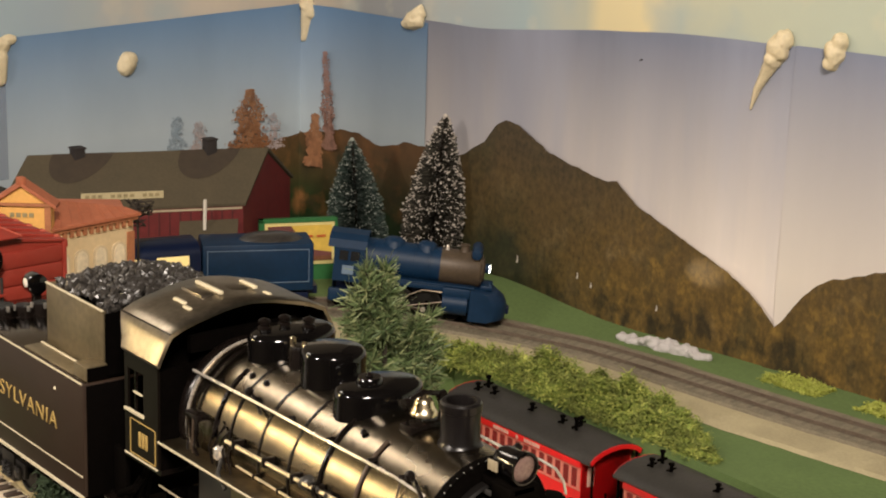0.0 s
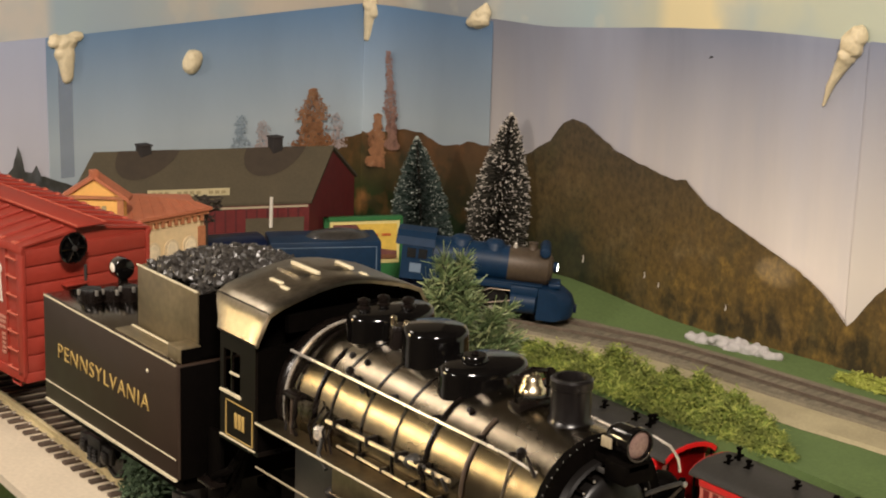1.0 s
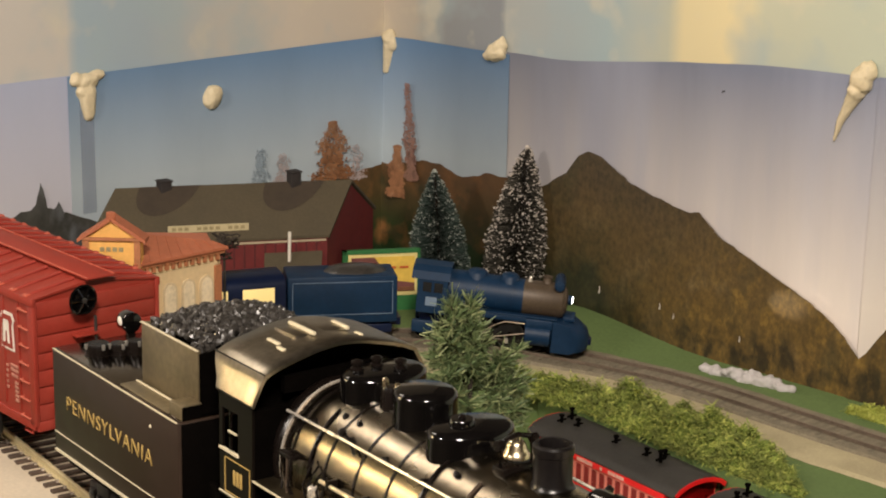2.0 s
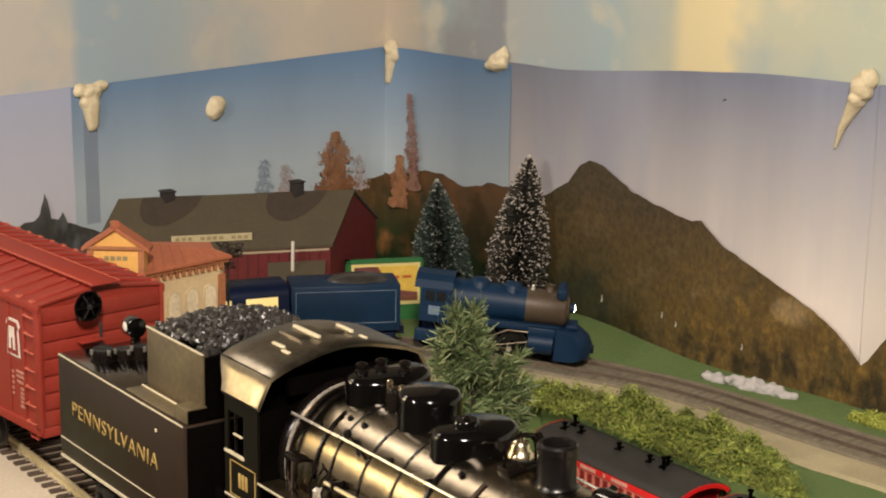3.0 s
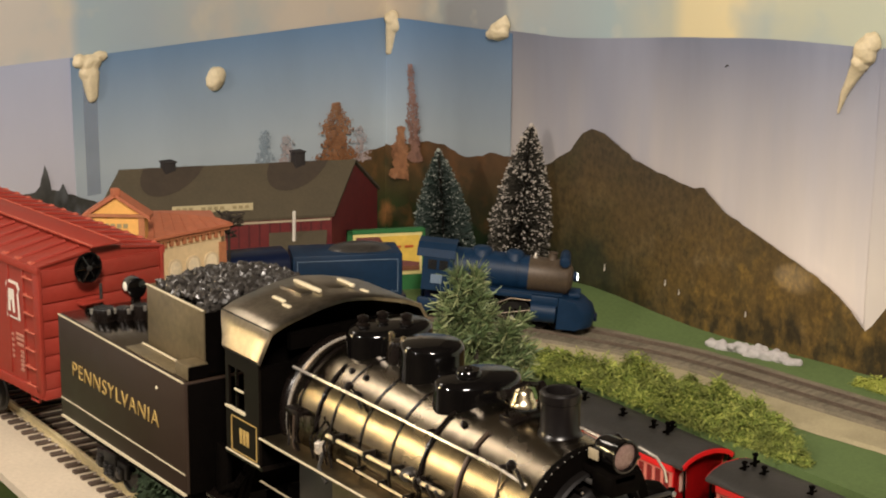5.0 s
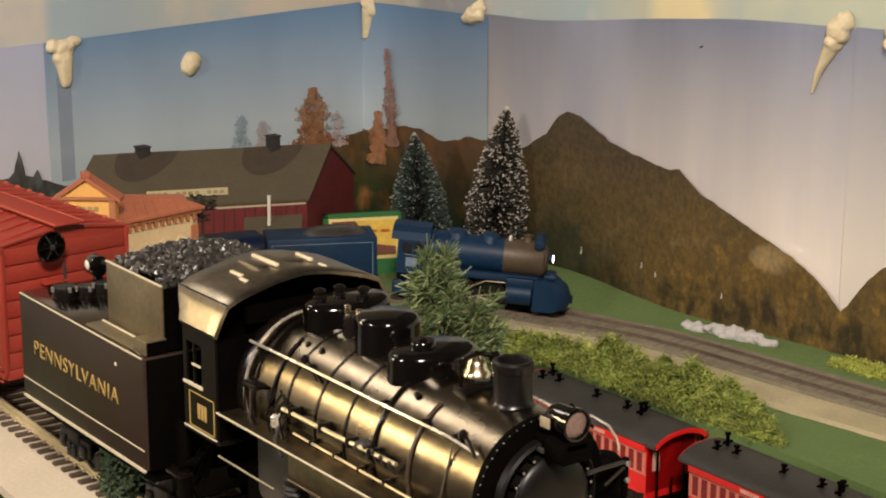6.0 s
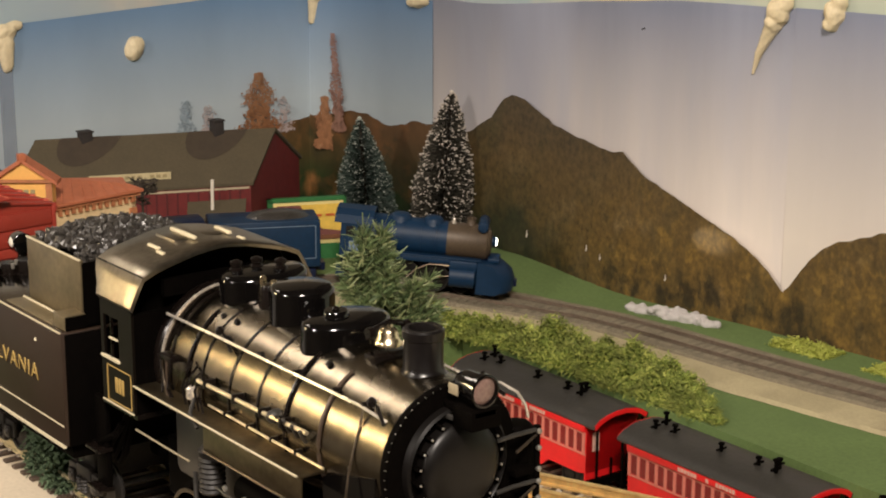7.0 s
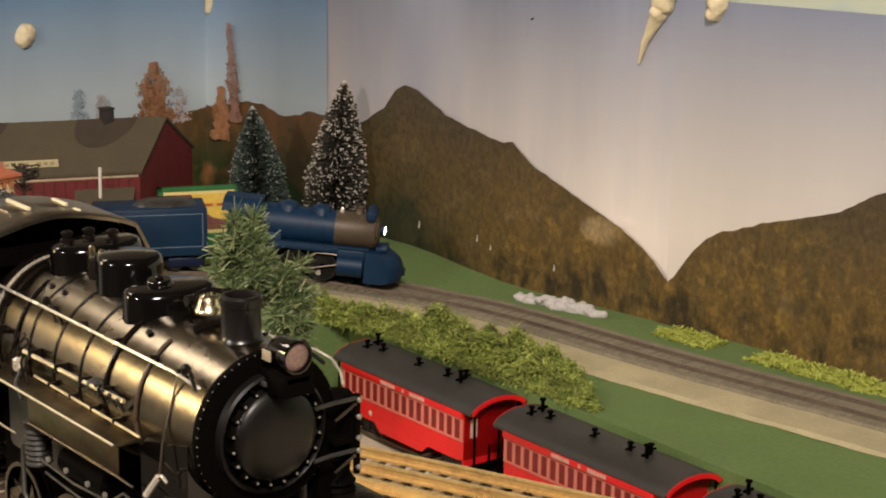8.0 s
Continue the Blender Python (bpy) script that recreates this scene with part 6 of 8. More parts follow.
def red_coach():
    """Local: x along the car, z from the rail top."""
    c = thing("red_coach", (0, 0, 0), "bright red old-time coach with a black roof and cream window frames", "coach", "red coaches in one train")
    L, W, H0, H1 = 0.0660, 0.0192, 0.0150, 0.0455
    bm = box((-L + 0.008, -W, H0), (L - 0.008, W, H1))
    body = part("body", bm, M["carred"], c, "bright red coach body", False)
    for s in (-1, 1):
        y = s * W
        part("waist_band", box((-L + 0.008, min(y, y + s * 0.0006), 0.0260), (L - 0.008, max(y, y + s * 0.0006), 0.0270)), M["pink"], body)
        part("head_band", box((-L + 0.008, min(y, y + s * 0.0006), 0.0388), (L - 0.008, max(y, y + s * 0.0006), 0.0396)), M["pink"], body)
        part("letter_board", box((-L + 0.008, min(y, y + s * 0.0016), 0.0402), (L - 0.008, max(y, y + s * 0.0016), 0.0440), 0.0003), M["carred"], body)
        n = 16
        for i in range(n + 1):
            x = -L + 0.0095 + (2 * L - 0.019) * i / n
            part("window_post", box((x - 0.0011, min(y, y + s * 0.0007), 0.0270), (x + 0.0011, max(y, y + s * 0.0007), 0.0390)), M["pink"], body)
        for i in range(n):
            x = -L + 0.0095 + (2 * L - 0.019) * (i + 0.5) / n
            part("window_pane", box((x - 0.0026, min(y, y + s * 0.00025), 0.0275), (x + 0.0026, max(y, y + s * 0.00025), 0.0388)), M["darkred"], body)
        for (x, w) in ((-0.0100, 0.0165), (0.0040, 0.003), (0.0180, 0.0165)):
            for k in range(max(1, int(w / 0.0024))):
                xk = x - w / 2 + 0.0012 + k * 0.0024
                part("name_bar", box((xk - 0.0009, min(y + s * 0.0015, y + s * 0.0019), 0.0410), (xk + 0.0009, max(y + s * 0.0015, y + s * 0.0019), 0.0432)), M["pinkpale"], body)
        part("crest", lathe([(0.0018, 0), (0.0012, 0.0004), (0, 0.0005)], 10, at(0.0 - 0.030, y, 0.0185, ALONG_Y if s > 0 else Matrix.Rotation(radians(90), 4, "X"))), M["pinkpale"], body)
        low = [(-L + 0.008, 0.0154), (-0.052, 0.0142), (-0.026, 0.0142), (-0.020, 0.0092), (0.020, 0.0092), (0.026, 0.0142), (0.052, 0.0142), (L - 0.008, 0.0154)]
        part("skirt", slab(low, (0, y - s * 0.0012, 0), (1, 0, 0), (0, 0, 1), (0, s * 0.0014, 0)), M["carred"], body, "", False)
    # arched roof with overhanging ends
    arc = [(-0.0210, 0.0448), (-0.0202, 0.0460), (-0.0165, 0.0487), (-0.0105, 0.0508), (-0.0045, 0.0518), (0.0045, 0.0518), (0.0105, 0.0508), (0.0165, 0.0487), (0.0202, 0.0460), (0.0210, 0.0448)]
    under = [(y * 0.97, z - 0.0012) for y, z in arc]
    bm = slab(arc + under[::-1], (-L, 0, 0), (0, 1, 0), (0, 0, 1), (2 * L, 0, 0))
    roof = part("roof", bm, M["carroof"], c, "matt black arched roof")
    for x in (-L, L):
        fas = slab([(y * 0.995, z) for y, z in arc[1:-1]] + [(y * 0.93, z - 0.0026) for y, z in arc[::-1][1:-1]], (x - 0.0004 if x < 0 else x - 0.0008, 0, 0), (0, 1, 0), (0, 0, 1), (0.0012, 0, 0))
        part("roof_fascia", fas, M["carred"], roof, "red roof end fascia", False)
        s = 1 if x > 0 else -1
        part("end_platform", box((min(x, x - s * 0.009), -W, 0.0090), (max(x, x - s * 0.009), W, 0.0108), 0.0003), M["matblack"], c)
        gate = part("end_rail", box((x - s * 0.0008 - 0.0004, -W, 0.0108), (x - s * 0.0008 + 0.0004, W, 0.0130)), M["matblack"], c)
        for y in (-0.017, -0.006, 0.006, 0.017):
            part("rail_post", box((x - s * 0.0008 - 0.0005, y - 0.0005, 0.0108), (x - s * 0.0008 + 0.0005, y + 0.0005, 0.0240 if abs(y) < 0.01 else 0.0460)), M["matblack"], gate)
        wx = x - s * 0.008
        part("end_wall", slab([(-W, 0.0108), (W, 0.0108)] + [(y * 0.87, z - 0.0014) for y, z in arc[::-1]], (wx - s * 0.001, 0, 0), (0, 1, 0), (0, 0, 1), (s * 0.001, 0, 0)), M["carred"], body, "", False)
        part("end_window", box((min(wx, wx + s * 0.0006), -0.0142, 0.0275), (max(wx, wx + s * 0.0006), -0.0095, 0.0385)), M["pinkpale"], body, "pale end window")
        part("coupler", box((min(x, x + s * 0.006), -0.0018, 0.0075), (max(x, x + s * 0.006), 0.0018, 0.0100), 0.0004), M["matblack"], c)
        part("truck", box((x - s * 0.0370, -0.0100, 0.0040), (x - s * 0.0140, 0.0100, 0.0088), 0.001) if s < 0 else box((x - 0.0370, -0.0100, 0.0040), (x - 0.0140, 0.0100, 0.0088), 0.001), M["truck"], c)
        for dx in (0.0185, 0.0325):
            for y in (-1, 1):
                part("wheel", lathe([(0.0062, 0), (0.0062, 0.0006), (0.0055, 0.001), (0.0055, 0.0026), (0.0046, 0.0026), (0.0042, 0.0018), (0, 0.0020)], 20, at(x - s * dx, y * 0.0078, 0.0055, ALONG_Y if y > 0 else Matrix.Rotation(radians(90), 4, "X"))), M["truck"], c)
    for (x, y, h) in ((-0.0520, 0.0030, 0.0060), (-0.0515, -0.0055, 0.0040), (-0.0400, -0.0020, 0.0040), (-0.0050, -0.0020, 0.0040), (0.0210, -0.0010, 0.0040), (0.0340, -0.0020, 0.0060), (0.0290, 0.0062, 0.0040)):
        h *= 1.35
        v = part("roof_vent", lathe([(0.0011, -0.002), (0.0011, h - 0.0016), (0.0018, h - 0.0012), (0.0018, h - 0.0003), (0.0010, h), (0, h)], 14, at(x, y, 0.0515)), M["matblack"], roof, "small black roof ventilator")
        if h > 0.005:
            part("vent_cross", box((x - 0.0007, y - 0.0036, 0.0515 + h * 0.22), (x + 0.0007, y + 0.0036, 0.0515 + h * 0.40), 0.0003), M["matblack"], v)
    return c


first = red_coach()
for i, x in enumerate((-0.2350, -0.0838, 0.0674)):
    m = pose(x, 0.3980 + (x + 0.48) / 0.04 * 0.0002, PIT + 0.0042, 0, 0, 0.3)
    if i == 0:
        first.matrix_basis = m
    else:
        copy_thing(first, m)


# ---- blue train on the far track ----
NOSE = -0.366             # where the pilot of the blue locomotive stands along the track


def along_far(s):
    """Place, way and height on the far track, s metres back from the nose."""
    start = min(range(len(FAR)), key=lambda i: abs(FAR[i].x - NOSE))
    i, p = start, FAR[start]
    while s > 0 and i > 0:
        d = FAR[i - 1] - p
        if d.length >= s:
            p = p + d.normalized() * s
            break
        s -= d.length
        i -= 1
        p = FAR[i]
    return p


def set_on_far(ob, nose, length):
    a, b = along_far(nose + length * 0.15), along_far(nose + length * 0.85)
    c = (a + b) / 2
    d = a - b
    z = far_z(c.x, c.y) + 0.0040
    za, zb = far_z(a.x, a.y), far_z(b.x, b.y)
    m = Matrix.Translation((c.x, c.y, z)) @ Matrix.Rotation(math.atan2(d.y, d.x), 4, "Z") @ Matrix.Rotation(-math.atan2(za - zb, d.length), 4, "Y")
    ob.matrix_basis = m


def blue_engine():
    c = thing("blue_locomotive", (0, 0, 0), "blue streamlined model steam locomotive with a lit headlight", "locomotive")
    R, Z = 0.0122, 0.0335
    facing = {1: ALONG_Y, -1: Matrix.Rotation(radians(90), 4, "X")}
    bl = part("boiler", lathe([(R * 1.04, 0), (R * 1.04, 0.022), (R, 0.030), (R * 0.97, 0.052)], 40, at(-0.030, 0, Z, ALONG_X)), M["blue"], c, "satin blue boiler")
    for x in (-0.018, -0.008, 0.004, 0.014):
        part("boiler_band", ring(x, R, R * 1.04 + 0.0003, 0.0008, 40, 0, Z), M["blue"], bl)
    sb = part("smokebox", lathe([(R * 0.98, 0), (R * 0.98, 0.0255), (R * 0.90, 0.0270), (R * 0.72, 0.0274), (R * 0.68, 0.0286), (R * 0.5, 0.0296), (0, 0.0302)], 40, at(0.0220, 0, Z, ALONG_X)), M["smokebrown"], c, "brown graphite smokebox")
    for k in range(10):
        a = 2 * math.pi * k / 10
        part("door_clamp", box((0.0490, math.cos(a) * R * 0.78 - 0.0005, Z + math.sin(a) * R * 0.78 - 0.0005), (0.0500, math.cos(a) * R * 0.78 + 0.0005, Z + math.sin(a) * R * 0.78 + 0.0005), 0.0002), M["smokebrown"], sb)
    part("headlight_shell", lathe([(0.0030, -0.0050), (0.0033, 0), (0.0029, 0.0001), (0.0029, -0.004)], 18, at(0.0545, 0, Z + 0.0014, ALONG_X)), M["blue"], sb)
    part("headlight", lathe([(0.0026, -0.003), (0.0029, 0), (0.0024, 0.0006), (0, 0.0010)], 18, at(0.0543, 0, Z + 0.0014, ALONG_X)), M["lit"], sb, "lit white headlight")
    part("chimney", lathe([(0.0045, -0.002), (0.0032, 0.0006), (0.0030, 0.0040), (0.0035, 0.0046), (0.0024, 0.0046), (0.0022, 0.002), (0, 0.002)], 24, at(0.0370, 0, Z + R - 0.0008)), M["smokebrown"], c)
    # drum added for an unclear blue shape beside the chimney
    part("feedwater_heater", lathe([(0, -0.0125), (0.0030, -0.0120), (0.0036, -0.0110), (0.0036, 0.0110), (0.0030, 0.0120), (0, 0.0125)], 20, at(0.0455, 0, Z + R + 0.0004, ALONG_Y)), M["blue"], c, "blue cross drum above the headlight")
    for (x, r, h) in ((0.012, 0.0062, 0.0040), (-0.010, 0.0068, 0.0042)):
        part("dome", lathe([(r * 1.35, -0.003), (r * 1.05, 0.0006), (r, h - 0.002), (r * 0.7, h - 0.0004), (0, h)], 24, at(x, 0, Z + R - 0.0010)), M["blue"], c)
    part("bell", lathe([(0.0016, 0), (0.0013, 0.0022), (0.0008, 0.0034), (0, 0.0038)], 12, at(0.0255, -0.002, Z + R - 0.0006)), M["steel"], c, "small bright bell")
    cabp = part("cab", slab([(-0.0165, 0.0190), (0.0165, 0.0190), (0.0165, 0.0420), (0.0135, 0.0462), (0.0070, 0.0488), (-0.0070, 0.0488), (-0.0135, 0.0462), (-0.0165, 0.0420)], (-0.0480, 0, 0), (0, 1, 0), (0, 0, 1), (0.0200, 0, 0)), M["blue"], c, "blue cab with dark windows", False)
    part("cab_roof", slab([(-0.0172, 0.0418), (-0.0138, 0.0466), (-0.0070, 0.0494), (0.0070, 0.0494), (0.0138, 0.0466), (0.0172, 0.0418), (0.0164, 0.0418), (0.0132, 0.0458), (0.0066, 0.0484), (-0.0066, 0.0484), (-0.0132, 0.0458), (-0.0164, 0.0418)], (-0.0525, 0, 0), (0, 1, 0), (0, 0, 1), (0.0255, 0, 0)), M["blue"], cabp, "", False)
    for s in (-1, 1):
        yo = s * 0.0165
        for x in (-0.0445, -0.0370):
            part("cab_window", box((x, min(yo, yo + s * 0.0004), 0.0335), (x + 0.0058, max(yo, yo + s * 0.0004), 0.0400)), M["darkglass"], cabp)
        part("cab_panel", box((-0.0420, min(yo, yo + s * 0.0003), 0.0240), (-0.0345, max(yo, yo + s * 0.0003), 0.0300)), M["lining"], cabp, "pale number panel")
        part("running_board", box((-0.030, min(s * 0.0100, s * 0.0165), 0.0238), (0.046, max(s * 0.0100, s * 0.0165), 0.0250), 0.0003), M["blue"], c)
        part("board_skirt", box((-0.030, min(s * 0.0155, s * 0.0164), 0.0205), (0.026, max(s * 0.0155, s * 0.0164), 0.0238), 0.0003), M["blue"], c)
        part("cylinder", lathe([(0.0074, 0), (0.0074, 0.0165), (0.0036, 0.0180), (0, 0.0186)], 24, at(0.0260, s * 0.0125, 0.0120, ALONG_X)), M["blue"], c)
        part("valve_chest", box((0.0255, min(s * 0.0090, s * 0.0172), 0.0165), (0.0440, max(s * 0.0090, s * 0.0172), 0.0236), 0.0012), M["blue"], c)
        for x in (-0.022, -0.003, 0.016):
            wh = part("driving_wheel", lathe([(0.0106, 0), (0.0106, 0.0006), (0.0097, 0.001), (0.0097, 0.003), (0.0082, 0.003), (0.0076, 0.002), (0.002, 0.002), (0.0018, 0.0036), (0, 0.0036)], 24, at(x, s * 0.0080, 0.0092, facing[s])), M["matblack"], c)
            part("rim", lathe([(0.0086, 0.0031), (0.0097, 0.0031), (0.0097, 0.0034), (0.0086, 0.0034), (0.0086, 0.0031)], 24, at(x, s * 0.0080, 0.0092, facing[s])), M["truck"], wh)
            part("crank_pin", lathe([(0.0017, 0.0036), (0.0017, 0.0058), (0, 0.0060)], 12, at(x - 0.002, s * 0.0080, 0.0052, facing[s])), M["steel"], wh, "bright crank pin")
        part("side_rod", box((-0.0255, min(s * 0.0122, s * 0.0132), 0.0043), (0.0155, max(s * 0.0122, s * 0.0132), 0.0061), 0.0003), M["tyre"], c, "dull steel side rod")
        part("main_rod", rod((-0.005, s * 0.0142, 0.0052), (0.0260, s * 0.0138, 0.0120), 0.0006), M["tyre"], c, "dull steel main rod")
        part("valve_gear", tube([(-0.005, s * 0.0150, 0.0060), (0.004, s * 0.0150, 0.0150), (0.012, s * 0.0148, 0.0190), (0.026, s * 0.0146, 0.0190)], 0.0006), M["tyre"], c)
        for x in (0.0330, 0.0450):
            part("pilot_wheel", lathe([(0.0058, 0), (0.0058, 0.0006), (0.0050, 0.001), (0.0050, 0.003), (0, 0.003)], 20, at(x, s * 0.0078, 0.0048, facing[s])), M["matblack"], c)
        part("trailing_wheel", lathe([(0.0066, 0), (0.0066, 0.0006), (0.0058, 0.001), (0.0058, 0.003), (0, 0.003)], 20, at(-0.0420, s * 0.0078, 0.0056, facing[s])), M["matblack"], c)
        part("trailing_frame", box((-0.0500, min(s * 0.0115, s * 0.0148), 0.0040), (-0.0330, max(s * 0.0115, s * 0.0148), 0.0130), 0.0012), M["blue"], c)
        part("firebox_side", box((-0.0300, min(s * 0.0090, s * 0.0150), 0.0180), (-0.0120, max(s * 0.0090, s * 0.0150), 0.0300), 0.0014), M["blue"], c)
    part("frame", box((-0.046, -0.0065, 0.0060), (0.050, 0.0065, 0.0230), 0.001), M["darkblue"], c)
    # deep rounded pilot with a sloping deck
    side = [(0.0440, 0.0020), (0.0640, 0.0020), (0.0680, 0.0034), (0.0690, 0.0065), (0.0690, 0.0120), (0.0672, 0.0165), (0.0610, 0.0208), (0.0440, 0.0236)]
    bm = bmesh.new()
    slices = []
    for y in (-0.0168, -0.0150, -0.0115, -0.0065, 0.0, 0.0065, 0.0115, 0.0150, 0.0168):
        pull = (abs(y) / 0.0168) ** 2.6 * 0.42
        slices.append([bm.verts.new((x - max(0.0, x - 0.047) * pull, y, z)) for x, z in side])
    for a, b in zip(slices, slices[1:]):
        for k in range(len(side)):
            bm.faces.new((a[k], a[(k + 1) % len(side)], b[(k + 1) % len(side)], b[k]))
    bm.faces.new(slices[0][::-1])
    bm.faces.new(slices[-1])
    pl = part("pilot", bm, M["blue"], c, "deep rounded blue pilot front")
    part("coupler_pocket", box((0.0680, -0.003, 0.0060), (0.0705, 0.003, 0.0110), 0.0006), M["darkblue"], pl)
    part("deck_step", box((0.0500, -0.0085, 0.0220), (0.0580, 0.0085, 0.0250), 0.0008), M["blue"], pl)
    return c


def blue_tender():
    c = thing("blue_tender", (0, 0, 0), "blue model coal tender with thin silver lining", "tender")
    L = 0.0365
    bd = part("body", box((-L, -0.0160, 0.0110), (L, 0.0160, 0.0430), 0.0010), M["blue"], c)
    part("coal_load", lathe([(0.0135, 0), (0.011, 0.003), (0.006, 0.0045), (0, 0.005)], 18, at(0.010, 0, 0.0428) @ Matrix.Diagonal((1.6, 0.9, 1, 1))), M["coal"], c)
    for s in (-1, 1):
        yo = s * 0.0160
        for (x0, x1, z0, z1) in ((-L + 0.003, L - 0.003, 0.0390, 0.0394), (-L + 0.003, L - 0.003, 0.0170, 0.0174), (L - 0.0034, L - 0.003, 0.0170, 0.0394), (-L + 0.003, -L + 0.0034, 0.0170, 0.0394)):
            part("lining", box((x0, min(yo, yo + s * 0.0003), z0), (x1, max(yo, yo + s * 0.0003), z1)), M["lining"], bd)
        for x in (-0.022, 0.022):
            part("truck_frame", box((x - 0.0115, min(s * 0.0105, s * 0.0130), 0.0030), (x + 0.0115, max(s * 0.0105, s * 0.0130), 0.0090), 0.0008), M["darkblue"], c)
            for dx in (-0.0068, 0.0068):
                part("wheel", lathe([(0.0060, 0), (0.0060, 0.0006), (0.0052, 0.001), (0.0052, 0.003), (0, 0.003)], 20, at(x + dx, s * 0.0075, 0.0050, ALONG_Y if s > 0 else Matrix.Rotation(radians(90), 4, "X"))), M["truck"], c)
    part("underframe", box((-L, -0.006, 0.0060), (L + 0.004, 0.006, 0.0112)), M["darkblue"], c)
    return c


def blue_coach():
    c = thing("blue_coach", (0, 0, 0), "dark blue passenger coach with warm lit windows", "coach", "blue coaches in one train")
    L = 0.0960
    bd = part("body", slab([(-0.0160, 0.0100), (0.0160, 0.0100), (0.0162, 0.0330), (0.0160, 0.0385), (0.0135, 0.0425), (0.0070, 0.0450), (-0.0070, 0.0450), (-0.0135, 0.0425), (-0.0160, 0.0385), (-0.0162, 0.0330)], (-L, 0, 0), (0, 1, 0), (0, 0, 1), (2 * L, 0, 0)), M["darkblue"], c, "dark blue rounded coach body")
    for s in (-1, 1):
        yo = s * 0.0162
        for i in range(6):
            x = -0.0800 + i * 0.0315
            part("window", box((x - 0.0108, min(yo - s * 0.0004, yo + s * 0.0003), 0.0270), (x + 0.0108, max(yo - s * 0.0004, yo + s * 0.0003), 0.0372), 0.0002), M["litwindow"], bd, "warm yellow lit window")
        part("letter_line", box((-L + 0.004, min(yo, yo + s * 0.0003), 0.0140), (L - 0.004, max(yo, yo + s * 0.0003), 0.0145)), M["lining"], bd)
        for x in (-0.066, 0.066):
            part("truck_frame", box((x - 0.0140, min(s * 0.0105, s * 0.0130), 0.0030), (x + 0.0140, max(s * 0.0105, s * 0.0130), 0.0085), 0.0008), M["truck"], c)
            for dx in (-0.0085, 0.0085):
                part("wheel", lathe([(0.0060, 0), (0.0060, 0.0006), (0.0052, 0.001), (0.0052, 0.003), (0, 0.003)], 20, at(x + dx, s * 0.0075, 0.0050, ALONG_Y if s > 0 else Matrix.Rotation(radians(90), 4, "X"))), M["truck"], c)
    part("underframe", box((-L, -0.010, 0.0065), (L, 0.010, 0.0102)), M["matblack"], c)
    for x in (-L, L):
        part("diaphragm", box((x - 0.0022, -0.0065, 0.0120), (x + 0.0022, 0.0065, 0.0400), 0.0008), M["matblack"], c)
    return c


engine = blue_engine()
set_on_far(engine, 0.0, 0.1215)
set_on_far(blue_tender(), 0.1235, 0.073)
bc = blue_coach()
set_on_far(bc, 0.2005, 0.192)

# the beam of the blue engine's headlight
beam_data = bpy.data.lights.new("headlight_beam", "SPOT")
beam_data.energy, beam_data.spot_size, beam_data.spot_blend, beam_data.shadow_soft_size, beam_data.color = 0.70, radians(10), 1.0, 0.002, (1.0, 0.80, 0.52)
beam_lamp = new("headlight_beam", beam_data)
beam_lamp.matrix_world = engine.matrix_basis @ look((0.0600, 0, 0.0355), (0.2, -0.006, 0.052))


# ---- barn, shed, depot, billboard ----


def top_row(a, b, z, k, n=8):
    """One of n steps from a to b, at the height z."""
    p = a + (b - a) * (k / n)
    return (p.x, p.y, z)


def face_box(a, b, z0, z1, deep, name, material, parent, label="", out=0.0):
    """An upright panel on the line a-b, thick away from the viewer's side; out lifts it off that line."""
    a, b = Vector(a), Vector(b)
    d = (b - a).normalized()
    n = Vector((d.y, -d.x))
    a, b = a + n * out, b + n * out
    return part(name, slab([(0, z0), ((b - a).length, z0), ((b - a).length, z1), (0, z1)], (a.x, a.y, 0), (d.x, d.y, 0), (0, 0, 1), (-n.x * deep, -n.y * deep, 0)), material, parent, label, False)


F, G, A = Vector((-0.515, 0.367)), Vector((-0.569, 0.441)), Vector((-0.543, 0.403))
RUN = Vector((-0.057, -0.153))
ZG, ZEV, ZRG = -0.071, -0.0090, 0.0200
barn = thing("barn", (-0.55, 0.33, ZG), "dark red model barn with a brown roof and chimneys", "barn")
LF, LG, LA = F + RUN, G + RUN, A + RUN
front = face_box(LF, F, ZG, ZEV + 0.001, 0.003, "front_wall", M["barnred"], barn, "red board front wall")
d = (F - LF).normalized()
for i in range(22):
    p = LF + d * (0.004 + i * 0.0072)
    face_box(p, p + d * 0.0011, ZG, ZEV, 0.001, "board_seam", M["barndark"], front, "", 0.0004)
face_box(LF + d * 0.006, F - d * 0.001, ZEV - 0.0026, ZEV - 0.0012, 0.001, "eave_board", M["dullcream"], front, "cream eave board", 0.0006)
bm = bmesh.new()
pts = [(F, ZG), (G, ZG), (G, ZEV), (A, ZRG), (F, ZEV)]
dg = (G - F).normalized()
out = Vector((dg.y, -dg.x, 0))
vs = [bm.verts.new((p.x, p.y, z)) for p, z in pts]
vb = [bm.verts.new((p.x - out.x * 0.003, p.y - out.y * 0.003, z)) for p, z in pts]
bm.faces.new(vs)
bm.faces.new(vb[::-1])
for i in range(5):
    bm.faces.new((vs[i], vb[i], vb[(i + 1) % 5], vs[(i + 1) % 5]))
gable = part("gable_wall", bm, M["barnred"], barn, "dark red gable end", False)


